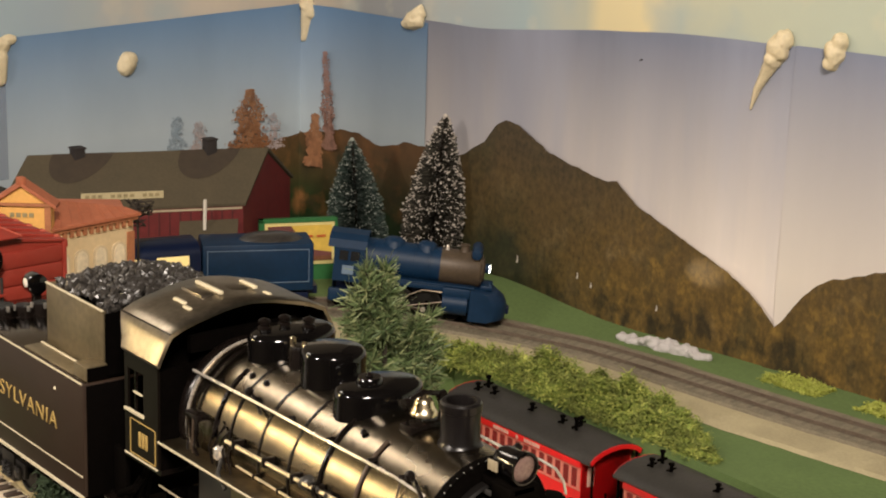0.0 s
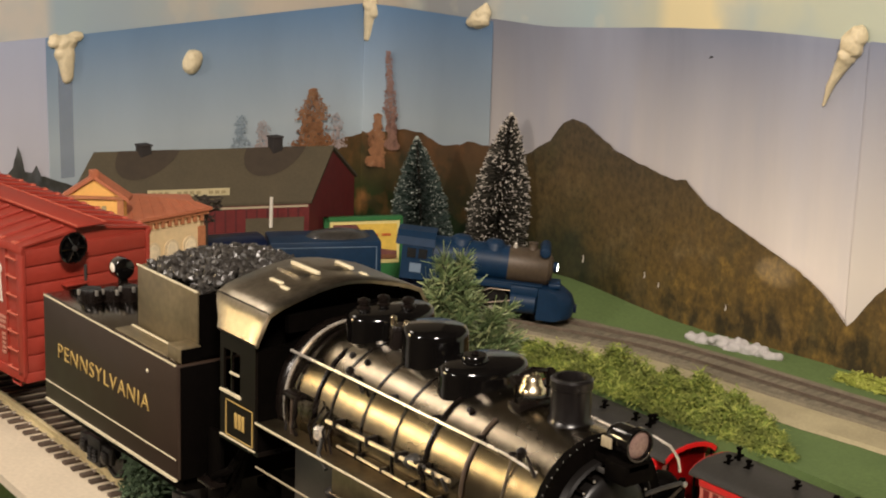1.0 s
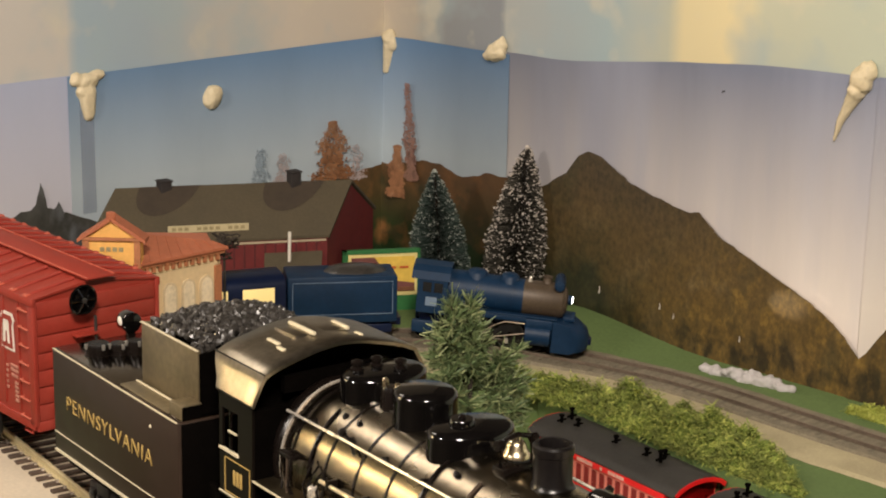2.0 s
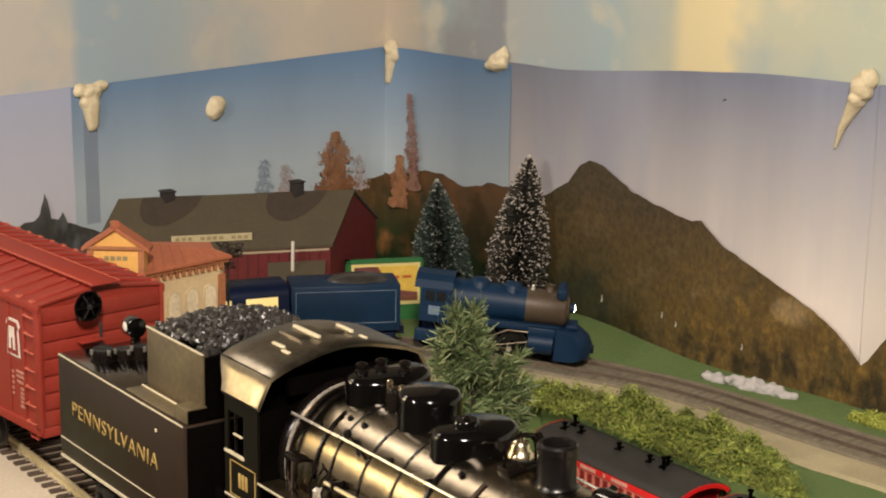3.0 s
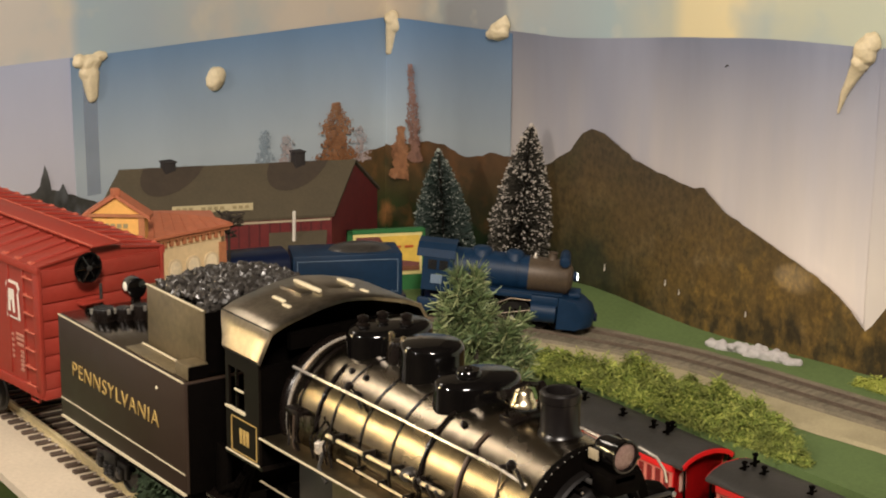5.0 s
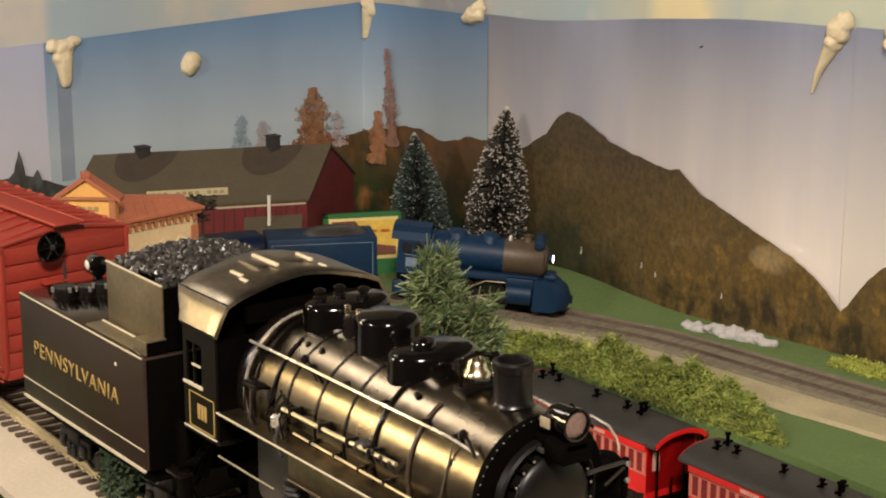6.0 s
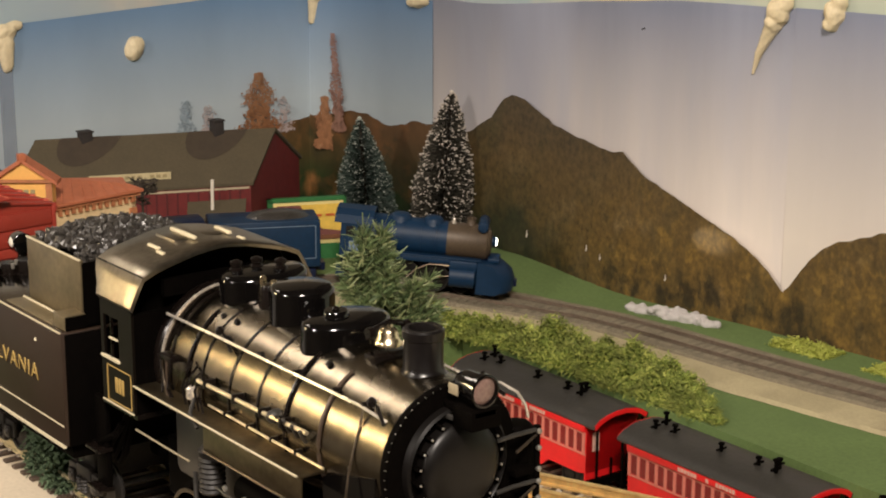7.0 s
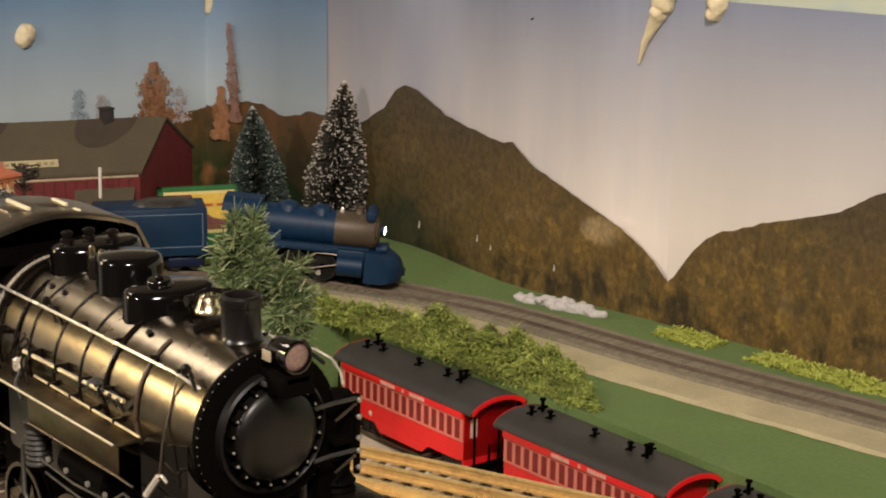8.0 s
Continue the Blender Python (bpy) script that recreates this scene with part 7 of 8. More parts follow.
def roof_plane(a0, a1, za, b0, b1, zb, thick, name, material, parent, label=""):
    bm = bmesh.new()
    top = [bm.verts.new(c) for c in ((a0.x, a0.y, za), (a1.x, a1.y, za), (b1.x, b1.y, zb), (b0.x, b0.y, zb))]
    low = [bm.verts.new((v.co.x, v.co.y, v.co.z - thick)) for v in top]
    bm.faces.new(top)
    bm.faces.new(low[::-1])
    for i in range(4):
        bm.faces.new((top[i], low[i], low[(i + 1) % 4], top[(i + 1) % 4]))
    return part(name, bm, material, parent, label, False)


ov = d * 0.002
down = (F - A) * 0.02
zd = (ZEV - ZRG) * 0.02
r1 = roof_plane(LF + down - ov, F + down + ov, ZEV + zd + 0.0022, LA - ov, A + ov, ZRG + 0.0022, 0.002, "roof", M["barnroof"], barn, "brown-grey felt roof slope")
roof_plane(LG - down - ov, G - down + ov, ZEV + zd + 0.0022, LA - ov, A + ov, ZRG + 0.0024, 0.002, "roof", M["barnroof"], barn)
for k, w in ((0.22, 0.30), (0.76, 0.34)):
    c0 = LA + (A - LA) * k
    bm = bmesh.new()
    slope = (F - A)
    ring_ = []
    for i in range(17):
        a = math.pi * i / 16
        u, v = math.cos(a) * 0.021, math.sin(a) * 0.55
        p = c0 + d * u + slope * v
        ring_.append(bm.verts.new((p.x, p.y, ZRG + (ZEV - ZRG) * v + 0.0026)))
    bm.faces.new(ring_)
    part("roof_patch", bm, M["barnpatch"], r1, "darker round patch on the roof", False)
for k, w, h in ((0.195, 0.0042, 0.0058), (0.755, 0.0040, 0.0092)):
    c0 = LA + (A - LA) * k
    ch = part("chimney", box((c0.x - w, c0.y - w, ZRG - 0.004), (c0.x + w, c0.y + w, ZRG + h), 0.0008), M["chimney"], barn, "dark stubby chimney")
    part("chimney_cap", box((c0.x - w * 1.15, c0.y - w * 1.15, ZRG + h), (c0.x + w * 1.15, c0.y + w * 1.15, ZRG + h + 0.0012), 0.0004), M["chimney"], ch)
sl = (F - A)
for (k0, k1) in ((0.308, 0.648),):
    v = 0.86
    a0, a1 = LA + (A - LA) * k0 + sl * v, LA + (A - LA) * k1 + sl * v
    z = ZRG + (ZEV - ZRG) * v
    sg = face_box(a0, a1, z + 0.0022, z + 0.0072, 0.0006, "roof_sign", M["signcream"], barn, "cream roof sign with faded writing", 0.0012)
    for i in (0, 1, 2, 4, 5, 6, 7, 9, 10, 11):
        q0 = a0 + (a1 - a0) * (0.05 + i * 0.077)
        face_box(q0, q0 + (a1 - a0) * 0.050, z + 0.0037, z + 0.0058, 0.0004, "sign_bar", M["signbar"], sg, "", 0.0016)

n = Vector((d.y, -d.x))
S0, S1 = LF + (F - LF) * 0.73 + n * 0.013, LF + (F - LF) * 0.93 + n * 0.013
shed = thing("shed", (S0.x, S0.y, ZG), "small dark red shed with a lean-to roof and white pipe", "shed")
face_box(S0, S1, ZG, -0.0268, 0.002, "front_wall", M["barnred"], shed)
face_box(S1, S1 - n * 0.012 + d * 0.004, ZG, -0.0268, 0.002, "side_wall", M["barnred"], shed)
face_box(S0 - n * 0.012, S0, ZG, -0.0268, 0.002, "side_wall", M["barnred"], shed)
roof_plane(S0 + n * 0.003 - d * 0.003, S1 + n * 0.003 + d * 0.004, -0.0272, S0 - n * 0.0125, S1 - n * 0.0125 + d * 0.008, -0.0185, 0.0016, "roof", M["barnroof"], shed, "brown lean-to roof")
pp = S0 + (S1 - S0) * 0.48 - n * 0.004
part("pipe", rod((pp.x, pp.y, -0.0230), (pp.x + 0.0006, pp.y, -0.0020), 0.0012), M["white"], shed, "white flue pipe")
face_box(S1 - d * 0.0012, S1, ZG, -0.0268, 0.001, "corner_trim", M["dullcream"], shed, "", 0.0006)

depot = thing("depot", (-0.42, 0.17, -0.072), "cream and orange station building with arched windows", "building")
W0, W1 = Vector((-0.3900, 0.1585)), Vector((-0.3992, 0.2189))
wd = (W1 - W0).normalized()
wn = Vector((wd.y, -wd.x))
ZB = -0.072
wing = face_box(W0, W1, ZB, 0.0270, 0.003, "facade", M["depotcream"], depot, "cream plaster facade")
face_box(W1, W1 - wn * 0.036, ZB, 0.0270, 0.003, "end_wall", M["depotcream"], depot)
face_box(W0 - wn * 0.036, W0, ZB, 0.0270, 0.003, "end_wall", M["depotcream"], depot)
face_box(W0 - wd * 0.002, W1 + wd * 0.002, 0.0252, 0.0290, 0.003, "cornice", M["depotbrick"], wing, "red-brown cornice", 0.0022)
for i in range(13):
    p = W0 + wd * (0.002 + i * 0.0046)
    face_box(p, p + wd * 0.0022, 0.0215, 0.0254, 0.002, "dentil", M["depotbrick"], wing, "", 0.0016)
face_box(W1 - wd * 0.0048, W1, ZB, 0.0180, 0.002, "corner_pilaster", M["depotbrick"], wing, "", 0.0012)
face_box(W0, W0 + wd * 0.0048, ZB, 0.0180, 0.002, "corner_pilaster", M["depotbrick"], wing, "", 0.0012)
for i in range(4):
    c0 = W0 + wd * (0.0105 + i * 0.0132)
    arch = [(-0.0050, -0.030), (0.0050, -0.030)] + [(0.0050 * math.cos(a), 0.0085 + 0.0048 * math.sin(a)) for a in [math.pi * k / 12 for k in range(13)]]
    inner = [(a * 0.74, -0.030 if b < -0.02 else b - 0.0012) for a, b in arch]
    q = c0 + wn * 0.0010
    fr = part("window_arch", slab(arch, (q.x, q.y, 0), (wd.x, wd.y, 0), (0, 0, 1), (-wn.x * 0.0010, -wn.y * 0.0010, 0)), M["depottrim"], wing, "cream arched surround", False)
    q = c0 + wn * 0.0014
    part("window_blind", slab(inner, (q.x, q.y, 0), (wd.x, wd.y, 0), (0, 0, 1), (-wn.x * 0.0006, -wn.y * 0.0006, 0)), M["blind"], fr, "pale window blind", False)
bm = bmesh.new()
top = [bm.verts.new(c) for c in ((*(W0 + wn * 0.004 - wd * 0.003), 0.0292), (*(W1 + wn * 0.004 + wd * 0.003), 0.0292), (*(W1 - wn * 0.008 + wd * 0.001), 0.0306), (-0.4275, 0.1790, 0.0362))]
low = [bm.verts.new((v.co.x, v.co.y, v.co.z - 0.0016)) for v in top]
bm.faces.new(top)
bm.faces.new(low[::-1])
for k in range(4):
    bm.faces.new((top[k], low[k], low[(k + 1) % 4], top[(k + 1) % 4]))
front_slope = part("roof", bm, M["depotroof"], depot, "orange-brown roof slope", False)
for k in range(9):
    p, q = top_row(W0 + wn * 0.004, W1 + wn * 0.004, 0.0294, k), top_row(Vector((-0.4275, 0.1790)), W1 - wn * 0.008, 0.0363 - 0.0056 * k / 8, k)
    part("roof_seam", rod(p, q, 0.00035, 6), M["depotroof"], front_slope)
roof_plane(Vector((-0.470, 0.185)), Vector((-0.440, 0.232)), 0.0270, Vector((-0.4276, 0.1788)), W1 - wn * 0.0082, 0.0300, 0.0016, "roof", M["depotroof"], depot)
G0, G1, GP = Vector((-0.4060, 0.1340)), Vector((-0.3860, 0.1602)), Vector((-0.3960, 0.1471))
gd = (G1 - G0).normalized()
gn = Vector((gd.y, -gd.x))
gw = (G1 - G0).length
go = G0
tower = part("gable_block", slab([(0, ZB), (gw, ZB), (gw, 0.0445), (gw / 2, 0.0550), (0, 0.0445)], (go.x, go.y, 0), (gd.x, gd.y, 0), (0, 0, 1), (-gn.x * 0.009, -gn.y * 0.009, 0)), M["depotyellow"], depot, "yellow plaster gable front", False)
face_box(G0, G0 + gd * 0.0036, ZB, 0.0435, 0.001, "corner_pilaster", M["depotbrick"], tower, "", 0.0012)
face_box(G1 - gd * 0.0036, G1, ZB, 0.0435, 0.001, "corner_pilaster", M["depotbrick"], tower, "", 0.0012)
face_box(G0 - gd * 0.001, G1 + gd * 0.001, 0.0428, 0.0446, 0.001, "string_course", M["depotbrick"], tower, "", 0.0020)
for i in range(4):
    p = G0 + gd * (0.0098 + i * 0.0036)
    face_box(p, p + gd * 0.0025, 0.0362, 0.0386, 0.0005, "name_bar", M["signbar"], tower, "", 0.0006)
part("attic_window", lathe([(0.0026, 0), (0.0022, 0.0006), (0, 0.0007)], 18, Matrix.Translation((GP.x, GP.y, 0.0285)) @ gn.to_3d().to_track_quat("Z", "Y").to_matrix().to_4x4()), M["depotbrick"], tower)
for (p, q, zp, zq) in ((G0 - gd * 0.003, GP, 0.0436, 0.0565), (GP, G1 + gd * 0.003, 0.0565, 0.0436)):
    bm = bmesh.new()
    top = []
    for (u, z) in ((p, zp), (q, zq)):
        for o in (0.0022, -0.0105):
            w = u + gn * o
            top.append((bm.verts.new((w.x, w.y, z)), bm.verts.new((w.x, w.y, z - 0.0022))))
    a, b, c_, e = top
    for quad in ((a[0], b[0], e[0], c_[0]), (a[1], c_[1], e[1], b[1]), (a[0], c_[0], c_[1], a[1]), (b[0], b[1], e[1], e[0]), (a[0], a[1], b[1], b[0]), (c_[0], e[0], e[1], c_[1])):
        bm.faces.new(quad)
    part("gable_roof", bm, M["depotroof"], depot, "orange-brown gable roof", False)
part("finial", box((GP.x - 0.0022, GP.y - 0.0022, 0.0548), (GP.x + 0.0022, GP.y + 0.0022, 0.0592), 0.0004), M["depotroof"], depot)

# bare dark twig tree between the buildings
TX, TY = -0.4530, 0.2510
twig = thing("bare_tree", (TX, TY, -0.071), "small dark bare twig tree beside the barn", "tree")
rnd = random.Random(9)
part("trunk", tube([(TX, TY, -0.072), (TX + 0.0008, TY, -0.03), (TX - 0.0004, TY + 0.0006, 0.004), (TX, TY, 0.020)], 0.0009), M["bark"], twig)
bm = bmesh.new()
for i in range(26):
    z = rnd.uniform(0.004, 0.020)
    a = rnd.random() * 6.283
    p = Vector((TX, TY, z))
    q = p + Vector((math.cos(a), math.sin(a), rnd.uniform(0.1, 0.7))) * rnd.uniform(0.004, 0.010)
    rod(p, q, 0.00055, 5, bm)
    for k in range(4):
        w = p.lerp(q, rnd.uniform(0.4, 1.0))
        rod(w, w + Vector((rnd.uniform(-1, 1), rnd.uniform(-1, 1), rnd.uniform(-0.3, 0.8))) * 0.0034, 0.0004, 4, bm)
part("branches", bm, M["bark"], twig)

b0, b1 = Vector((-0.526, 0.388)), Vector((-0.505, 0.439))
bill = thing("billboard", (b0.x, b0.y, -0.071), "green framed billboard with a painted hill scene, yellow sky", "billboard")
bd_ = (b1 - b0).normalized()
base = face_box(b0, b1, -0.071, -0.0270, 0.003, "board", M["billgreen"], bill, "green board and frame")
for (u0, u1, z0, z1) in ((-0.0012, 1.0, -0.0272, -0.0245), (-0.0012, 0.0022, -0.0590, -0.0245), (0.98, 1.0, -0.0590, -0.0245)):
    L = (b1 - b0).length
    s0 = u0 if u0 < 0.5 else L * u0
    s1 = u1 if u1 < 0.5 else L * u1
    face_box(b0 + bd_ * s0, b0 + bd_ * s1, z0, z1, 0.004, "frame_strip", M["billgreen"], base, "", 0.0014)
L = (b1 - b0).length
face_box(b0 + bd_ * 0.0030, b1 - bd_ * 0.002, -0.0585, -0.0276, 0.0006, "border", M["billyellow"], base, "yellow picture border", 0.0006)
pic = face_box(b0 + bd_ * 0.0052, b1 - bd_ * 0.004, -0.0552, -0.0298, 0.0006, "picture", M["billsky"], base, "yellow sky of the painted picture", 0.0010)
pn = Vector((bd_.y, -bd_.x))
o = b0 + bd_ * 0.0052 + pn * 0.0014
w = L - 0.0092


def paint(outline, material, label, lift):
    q = o + pn * lift
    part("picture_field", slab([(a * w, -0.0552 + b * 0.0254) for a, b in outline], (q.x, q.y, 0), (bd_.x, bd_.y, 0), (0, 0, 1), (-pn.x * 0.0003, -pn.y * 0.0003, 0)), material, pic, label, False)


paint([(0, 0.12), (1, 0.12), (1, 0.22), (0.72, 0.30), (0.52, 0.55), (0.44, 0.80), (0.36, 1.0), (0, 1.0)], M["billpurple"], "purple-brown painted hill", 0.0)
paint([(0.03, 0.22), (0.10, 0.20), (0.30, 0.26), (0.34, 0.42), (0.24, 0.56), (0.10, 0.50), (0.03, 0.42)], M["billorange"], "orange painted patch", 0.0004)
paint([(0.26, 0.22), (0.62, 0.26), (0.52, 0.42), (0.34, 0.46)], M["billtan"], "tan painted slope", 0.0004)
paint([(0, 0), (1, 0), (1, 0.12), (0, 0.12)], M["billbrown"], "brown painted ground", 0.0004)
for i in range(2):
    paint([(0.56 + i * 0.2, 0.66), (0.70 + i * 0.2, 0.66), (0.70 + i * 0.2, 0.73), (0.56 + i * 0.2, 0.73)], M["billorange"], "faded writing bar", 0.0004)


# ---- bottle-brush trees, shrub, grass, snow ----
def brush_tree(tip, foot, radius, widths, material, snow, amount, flock, label, seed, lean=(0, 0), turns=5000):
    """A twisted wire brush: widths are rows of (share of the height from the tip, share of the radius)."""
    t = thing("bottle_brush_tree", (tip[0], tip[1], foot), label, "tree")
    rnd = random.Random(seed)
    x, y, top = tip
    part("trunk", rod((x - lean[0], y - lean[1], foot), (x, y, top - 0.002), 0.0011), M["bark"], t, "twisted wire stem")
    bm, sn = bmesh.new(), bmesh.new()
    h = top - foot
    us, ws = zip(*widths)
    for i in range(turns):
        u = rnd.random() ** 0.72 * us[-1]
        z = top - u * h
        a = rnd.random() * 2 * math.pi
        clump = 1 + 0.10 * noise.noise(Vector((math.cos(a) * 2.2, math.sin(a) * 2.2, u * 9 + seed)))
        r = radius * float(np.interp(u, us, ws)) * rnd.uniform(0.80, 1.05) * clump
        cx, cy = x - lean[0] * u, y - lean[1] * u
        e = Vector((cx + r * math.cos(a), cy + r * math.sin(a), z + r * rnd.uniform(-0.14, 0.20)))
        s = Vector((cx + r * 0.15 * math.cos(a), cy + r * 0.15 * math.sin(a), z - r * 0.12))
        side = Vector((-math.sin(a), math.cos(a), 0)) * rnd.uniform(0.00018, 0.00050)
        upv = Vector((0, 0, rnd.uniform(0.0002, 0.0005)))
        v = [bm.verts.new(c) for c in (s + upv, e - side, e + side, e + upv * 1.5)]
        bm.faces.new((v[0], v[1], v[3]))
        bm.faces.new((v[0], v[3], v[2]))
        bm.faces.new((v[0], v[2], v[1]))
        patch = 0.5 + 0.9 * noise.noise(Vector((math.cos(a) * 3.5, math.sin(a) * 3.5, u * 14 + 5 + seed)))
        if rnd.random() < amount * (1.35 - 0.6 * u) * max(0.1, patch * 1.5):
            own = bmesh.new()
            bmesh.ops.create_icosphere(own, subdivisions=1, radius=rnd.uniform(*flock))
            for w in own.verts:
                w.co *= rnd.uniform(0.7, 1.25)
            tilt = Euler((rnd.uniform(-0.6, 0.6), rnd.uniform(-0.6, 0.6), a)).to_matrix().to_4x4()
            join(sn, own, Matrix.Translation(e) @ tilt @ Matrix.Diagonal((rnd.uniform(0.8, 2.0), rnd.uniform(0.5, 0.9), rnd.uniform(0.5, 0.9), 1)))
    br = part("bristles", bm, material, t, "", False)
    tagged(br, kind="stuff")
    own = bmesh.new()
    bmesh.ops.create_icosphere(own, subdivisions=2, radius=0.0017)
    join(sn, own, Matrix.Translation((x, y, top)))
    tagged(part("snow", sn, snow, t, "white flocked snow tips"), kind="stuff")
    return t


t2 = brush_tree((-0.4845, 0.5177, 0.0444), -0.068, 0.0228, ((0, 0.06), (0.06, 0.24), (0.2, 0.48), (0.4, 0.76), (0.62, 0.98), (0.78, 1.0), (0.88, 0.94), (0.93, 0.75)), M["bristle"], M["snow"], 0.29, (0.0003, 0.0011), "dark brown-green bottle-brush tree with white snow tips", 3, (0.0105, 0.003), 7000)
t1 = brush_tree((-0.5328, 0.4703, 0.0232), -0.071, 0.0222, ((0, 0.05), (0.08, 0.24), (0.25, 0.56), (0.5, 0.86), (0.72, 1.0), (0.84, 0.98), (0.94, 0.82)), M["bristleteal"], M["frost"], 0.20, (0.0003, 0.0008), "teal bottle-brush tree with faint frosted edges", 5, (-0.005, -0.005), 6500)
bm = bmesh.new()
bmesh.ops.create_icosphere(bm, subdivisions=4, radius=1)
for v in bm.verts:
    q = v.co
    r = 1 + 0.18 * noise.noise(q * 1.3)
    v.co = Vector((-0.4925 + q.x * 0.0128 * r, 0.5110 + q.y * 0.0130 * r, -0.0705 + max(-0.2, q.z) * 0.0098 * r))
solid("tree_base", bm, M["snowbase"], "cream snow-covered mound at the foot of a tree", "mound")

shrub = thing("evergreen_sprig", (-0.1975, 0.2585, PIT), "green artificial evergreen sprig standing behind the locomotive", "shrub")
rnd = random.Random(21)
part("stem", tube([(-0.1975, 0.2585, PIT), (-0.199, 0.257, -0.06), (-0.1985, 0.256, 0.01)], 0.0014), M["bark"], shrub)
tips = []
bm, bl = bmesh.new(), bmesh.new()
C0 = Vector((-0.2050, 0.2530, 0.006))
for i in range(104):
    zf, a = 1 - 2 * ((i * 0.618) % 1.0), rnd.random() * 6.283
    w = math.sqrt(1 - 0.75 * max(0.0, zf) ** 2) * rnd.uniform(0.55, 1.0)
    if i < 72:
        s = Vector((-0.2035, 0.2550, 0.006 + zf * 0.022 - 0.008))
        e = C0 + Vector((math.cos(a) * w * 0.0172 * (1 - 0.2 * zf), math.sin(a) * w * 0.0185 * (1 - 0.2 * zf), zf * 0.032))
    else:
        s = Vector((-0.1925, 0.2660, -0.012 + zf * 0.012))
        e = Vector((-0.1870, 0.2735, -0.009)) + Vector((math.cos(a) * w * 0.0100, math.sin(a) * w * 0.0130, zf * 0.022))
    rod(s, e, 0.0005, 4, bm)
    n = 100
    for k in range(n):
        u = rnd.uniform(0.15, 1.0)
        p = s.lerp(e, u)
        dvec = (Vector((rnd.gauss(0, 1), rnd.gauss(0, 1), rnd.gauss(0.2, 0.8))) + (e - s).normalized() * 0.7).normalized() * rnd.uniform(0.0040, 0.0105)
        q = p + dvec
        side = dvec.cross(Vector((rnd.random(), rnd.random(), rnd.random()))).normalized() * rnd.uniform(0.00026, 0.00048)
        v = [bl.verts.new(c) for c in (p - side, p + side, q + side * 0.8, q - side * 0.8)]
        bl.faces.new(v)
tagged(part("twig", bm, M["bark"], shrub), kind="stuff")
tagged(part("needles", bl, M["needle"], shrub, "flat green plastic needles", False), kind="stuff")


def tuft_mesh(inside, area, count, height, seed, zf, thin=0.0006, long=1.0, swell=None):
    """Lichen-like tangle: bent flat strands on uneven tufts."""
    rnd = random.Random(seed)
    bm = bmesh.new()
    made = 0
    while made < count:
        x, y = rnd.uniform(area[0], area[1]), rnd.uniform(area[2], area[3])
        if not inside(x, y):
            continue
        made += 1
        lump = 0.5 + 0.75 * noise.noise(Vector((x * 48, y * 70, seed))) + 0.45 * noise.noise(Vector((x * 130, y * 130, seed)))
        h = height * max(0.05, -0.1 + 1.3 * lump) * (swell(x, y) if swell else 1.0)
        p = Vector((x, y, zf(x, y) + rnd.random() ** 1.6 * h))
        a = rnd.random() * 6.28
        ln = rnd.uniform(0.0022, 0.0060) * long
        rise = rnd.uniform(-0.1, 1.0)
        last = None
        for k in range(4):
            wide = thin * (1.0, 1.25, 0.95, 0.35)[k] * rnd.uniform(0.7, 1.3)
            sd = Vector((-math.sin(a), math.cos(a), rnd.uniform(-0.5, 0.5))) * wide
            now = (bm.verts.new(p - sd), bm.verts.new(p + sd))
            if last:
                bm.faces.new((last[0], last[1], now[1], now[0]))
            last = now
            p = p + Vector((math.cos(a), math.sin(a), rise)).normalized() * ln / 3
            a += rnd.uniform(-1.3, 1.3)
            rise -= rnd.uniform(0.0, 0.8)
    return bm


GRASS_LOW = [(-0.41, 0.395), (-0.36, 0.400), (-0.30, 0.419), (-0.20, 0.421), (-0.12, 0.426)]
GRASS_HIGH = [(-0.41, 0.400), (-0.38, 0.412), (-0.33, 0.433), (-0.28, 0.453), (-0.23, 0.464), (-0.19, 0.466), (-0.165, 0.456), (-0.140, 0.442), (-0.12, 0.430)]


def in_grass(x, y):
    """The patch between coaches and cork strip, with a ragged edge."""
    lo = float(np.interp(x, *zip(*GRASS_LOW))) + 0.003 * noise.noise(Vector((x * 40, 1, 0)))
    hi = float(np.interp(x, *zip(*GRASS_HIGH))) + 0.007 * noise.noise(Vector((x * 50, 9, 0)))
    return lo < y < hi


def grass_swell(x, y):
    """The tangle thins out towards its end and its near edge."""
    lo = float(np.interp(x, *zip(*GRASS_LOW)))
    return min(1.0, 0.25 + max(0.0, -0.115 - x) / 0.075) * min(1.0, 0.35 + max(0.0, y - lo) / 0.016)


gr = solid("grass", tuft_mesh(in_grass, (-0.41, -0.12, 0.39, 0.48), 56000, 0.0165, 11, ground_z, 0.00036, 1.25, grass_swell), M["lichen"], "yellow-green lichen grass along the far board", "grass", "stuff", rounded=False)


def in_strip(x, y):
    w = off_wall((x, y), 0.012)
    if noise.noise(Vector((x * 30, 4, 8))) < -0.12:
        return False
    return w.y - 0.022 + 0.006 * noise.noise(Vector((x * 60, 2, 5))) < y < w.y - 0.001


solid("grass", tuft_mesh(in_strip, (-0.205, 0.20, 0.55, 0.66), 17000, 0.0042, 12, ground_z, 0.00036, 0.75), M["lichenbright"], "bright yellow-green lichen at the foot of the backdrop", "grass", "stuff", rounded=False)


def in_moss(x, y):
    return ((x + 0.084) / 0.030) ** 2 + ((y - 0.0230) / 0.012) ** 2 < 1 + 0.4 * noise.noise(Vector((x * 90, y * 90, 0)))


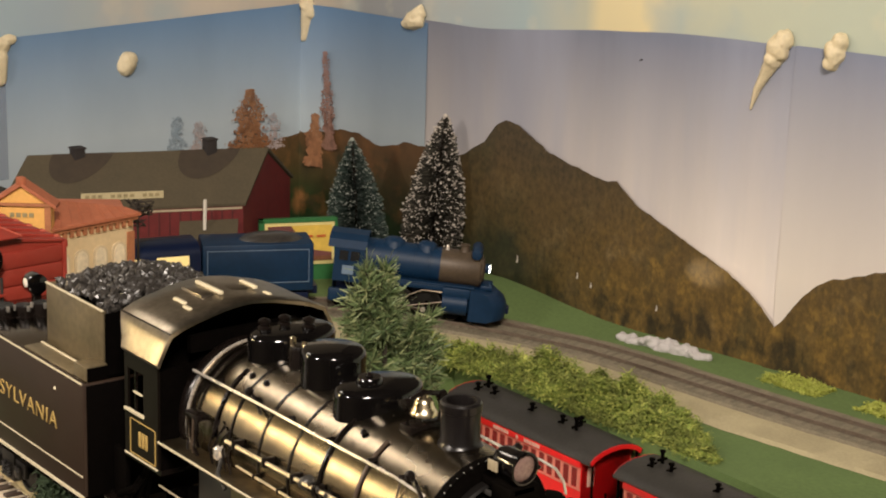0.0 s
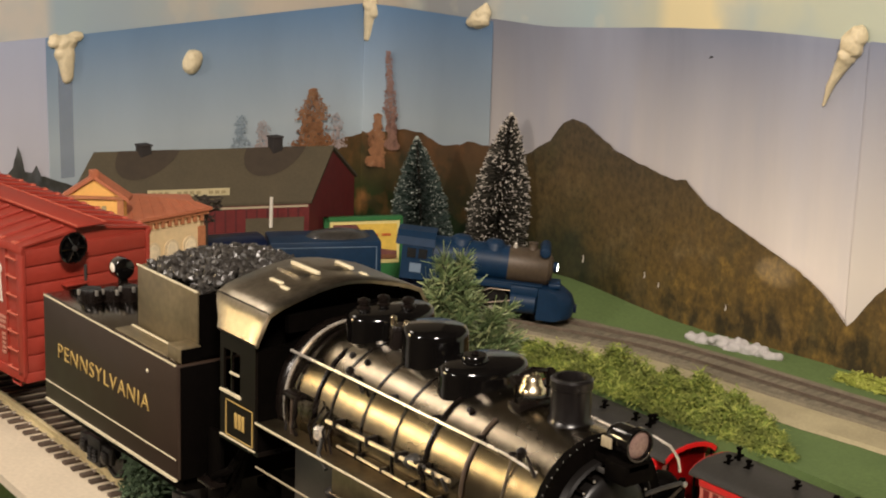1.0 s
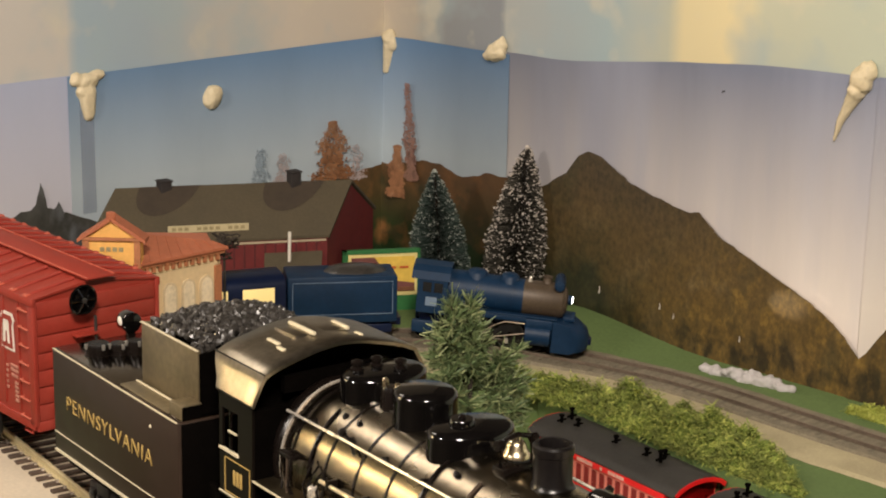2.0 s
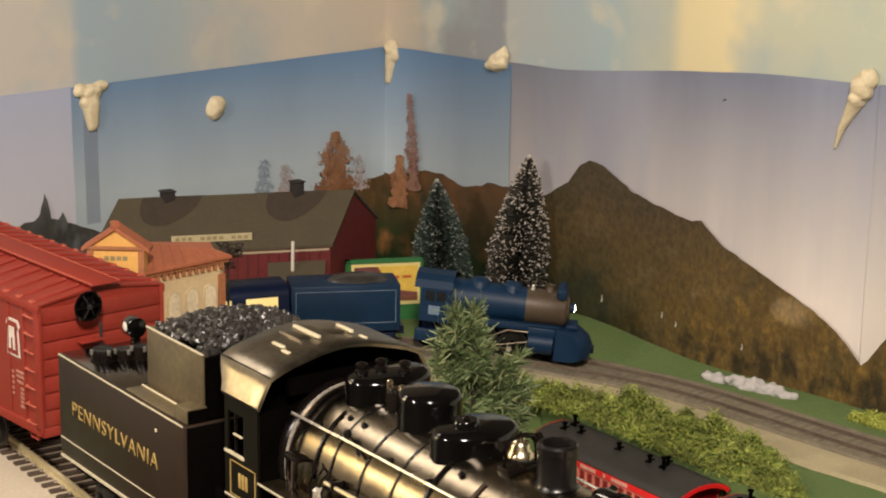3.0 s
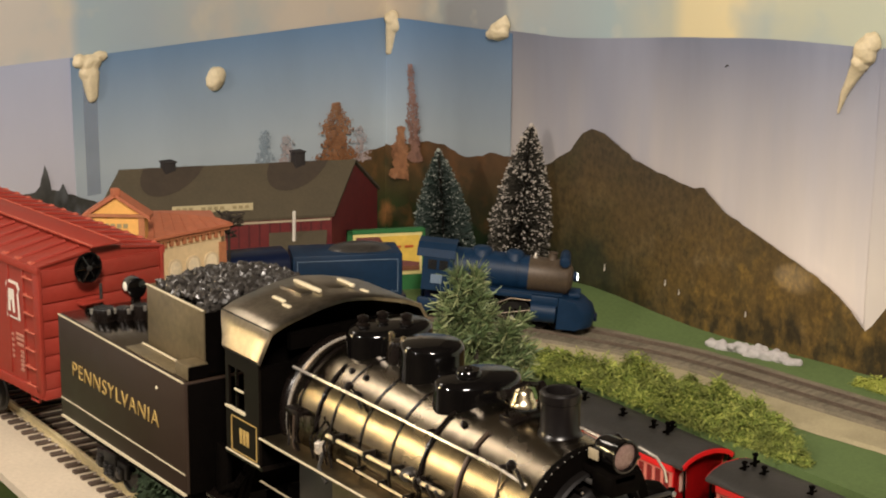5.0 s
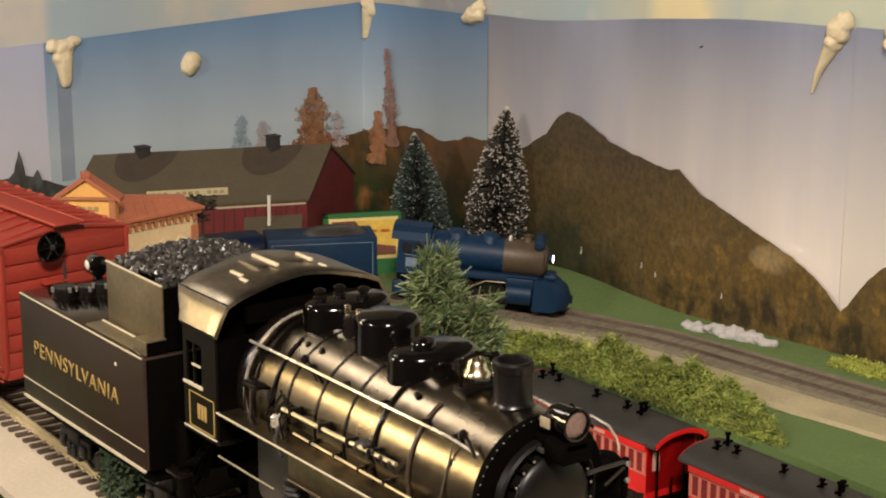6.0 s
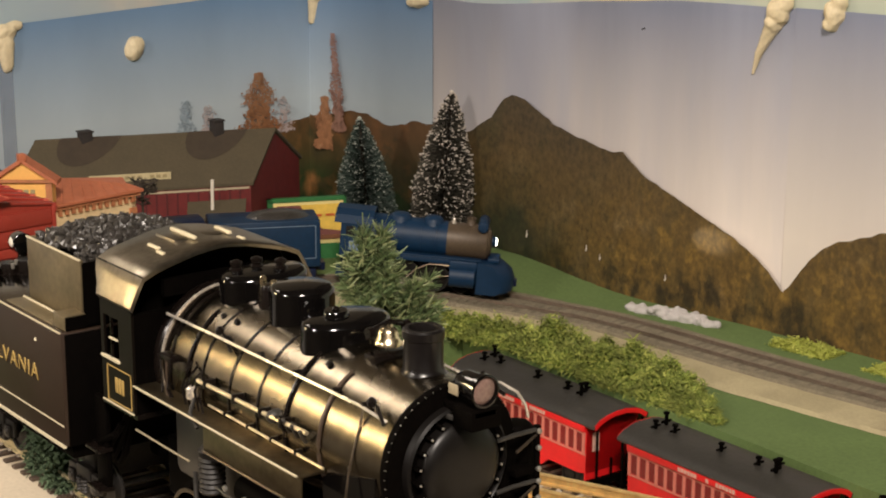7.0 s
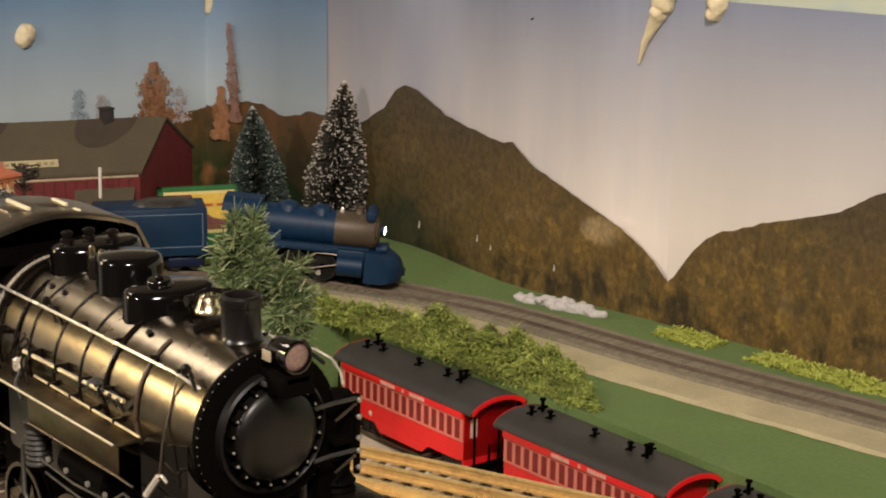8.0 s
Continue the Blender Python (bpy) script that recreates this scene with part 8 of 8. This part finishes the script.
solid("moss", tuft_mesh(in_moss, (-0.13, -0.04, 0.006, 0.056), 4200, 0.030, 13, flat(DECK)), M["moss"], "dark green moss tuft between the front rails", "moss", "stuff", rounded=False)

bm = bmesh.new()
rnd = random.Random(31)
for i in range(170):
    k = rnd.random()
    swell = 0.35 + 0.65 * math.sin(math.pi * k) * (0.75 + 0.6 * noise.noise(Vector((k * 7, 3, 1))))
    x, y = -0.318 + 0.064 * k + rnd.uniform(-0.003, 0.003), 0.5420 + 0.016 * k + rnd.gauss(0, 0.0030) * swell
    own = bmesh.new()
    bmesh.ops.create_icosphere(own, subdivisions=2, radius=rnd.uniform(0.0012, 0.0032))
    join(bm, own, Matrix.Translation((x, y, ground_z(x, y) + rnd.random() ** 1.3 * 0.0065 * swell)))
snow = solid("snow_fluff", bm, M["fluff"], "white cotton snow fluff beside the far track", "snow", "stuff")
mod = snow.modifiers.new("felt", "REMESH")
mod.mode, mod.voxel_size = "VOXEL", 0.0008
mod = snow.modifiers.new("soften", "SMOOTH")
mod.iterations = 12

# tiny white chips lying on the far slope
for (x, y, z, h) in ((-0.4300, 0.5380, -0.0560, 0.0050), (-0.3760, 0.5490, -0.0560, 0.0042), (-0.3640, 0.5520, -0.0600, 0.0035), (-0.3080, 0.5600, -0.0640, 0.0040)):
    q = off_wall((x, y), 0.0084)
    solid("paper_chip", tube([(q.x, q.y, z), (q.x + 0.0006, q.y, z + h * 0.5), (q.x + 0.0002, q.y, z + h)], 0.0006, 6), M["snow"], "tiny white paper chip stuck to the mountain print", "paper chip", "", "white chips on the mountain")

q = off_wall((-0.337, 0.569), 0.0052)
solid("paint_fleck", tube([(q.x - 0.0012, q.y, 0.1022), (q.x, q.y, 0.1030), (q.x + 0.0014, q.y, 0.1034)], 0.0006, 6), M["chimney"], "tiny dark fleck stuck to the grey sky paper", "fleck")


# ---- the pieces of the tracks ----
ties_parted(ft, front_line, 0.0083, (0.0032, 0.0520, 0.0014), flat(DECK), M["tie"])
for p, a in tie_places(front_line, 0.0083):
    if -0.32 < p.x < 0.02:
        for s in (-1, 1):
            ob = new("rail_spike", spike)
            ob.parent = ft
            ob.matrix_basis = Matrix.Translation(Vector((p.x, p.y + s * 0.0197, DECK + 0.0013)) - BASE[ft])
ties_parted(lowT, coach_line[6:26], 0.0095, (0.0030, 0.0300, 0.0018), flat(PIT), M["tie"])
ties_parted(brassT, GOLD, 0.0088, (0.0036, 0.0400, 0.0026), flat(DECK), M["goldtie"])
ties_parted(farT, FAR[14:145], 0.0062, (0.0026, 0.0290, 0.0005), far_z, M["fartie"])
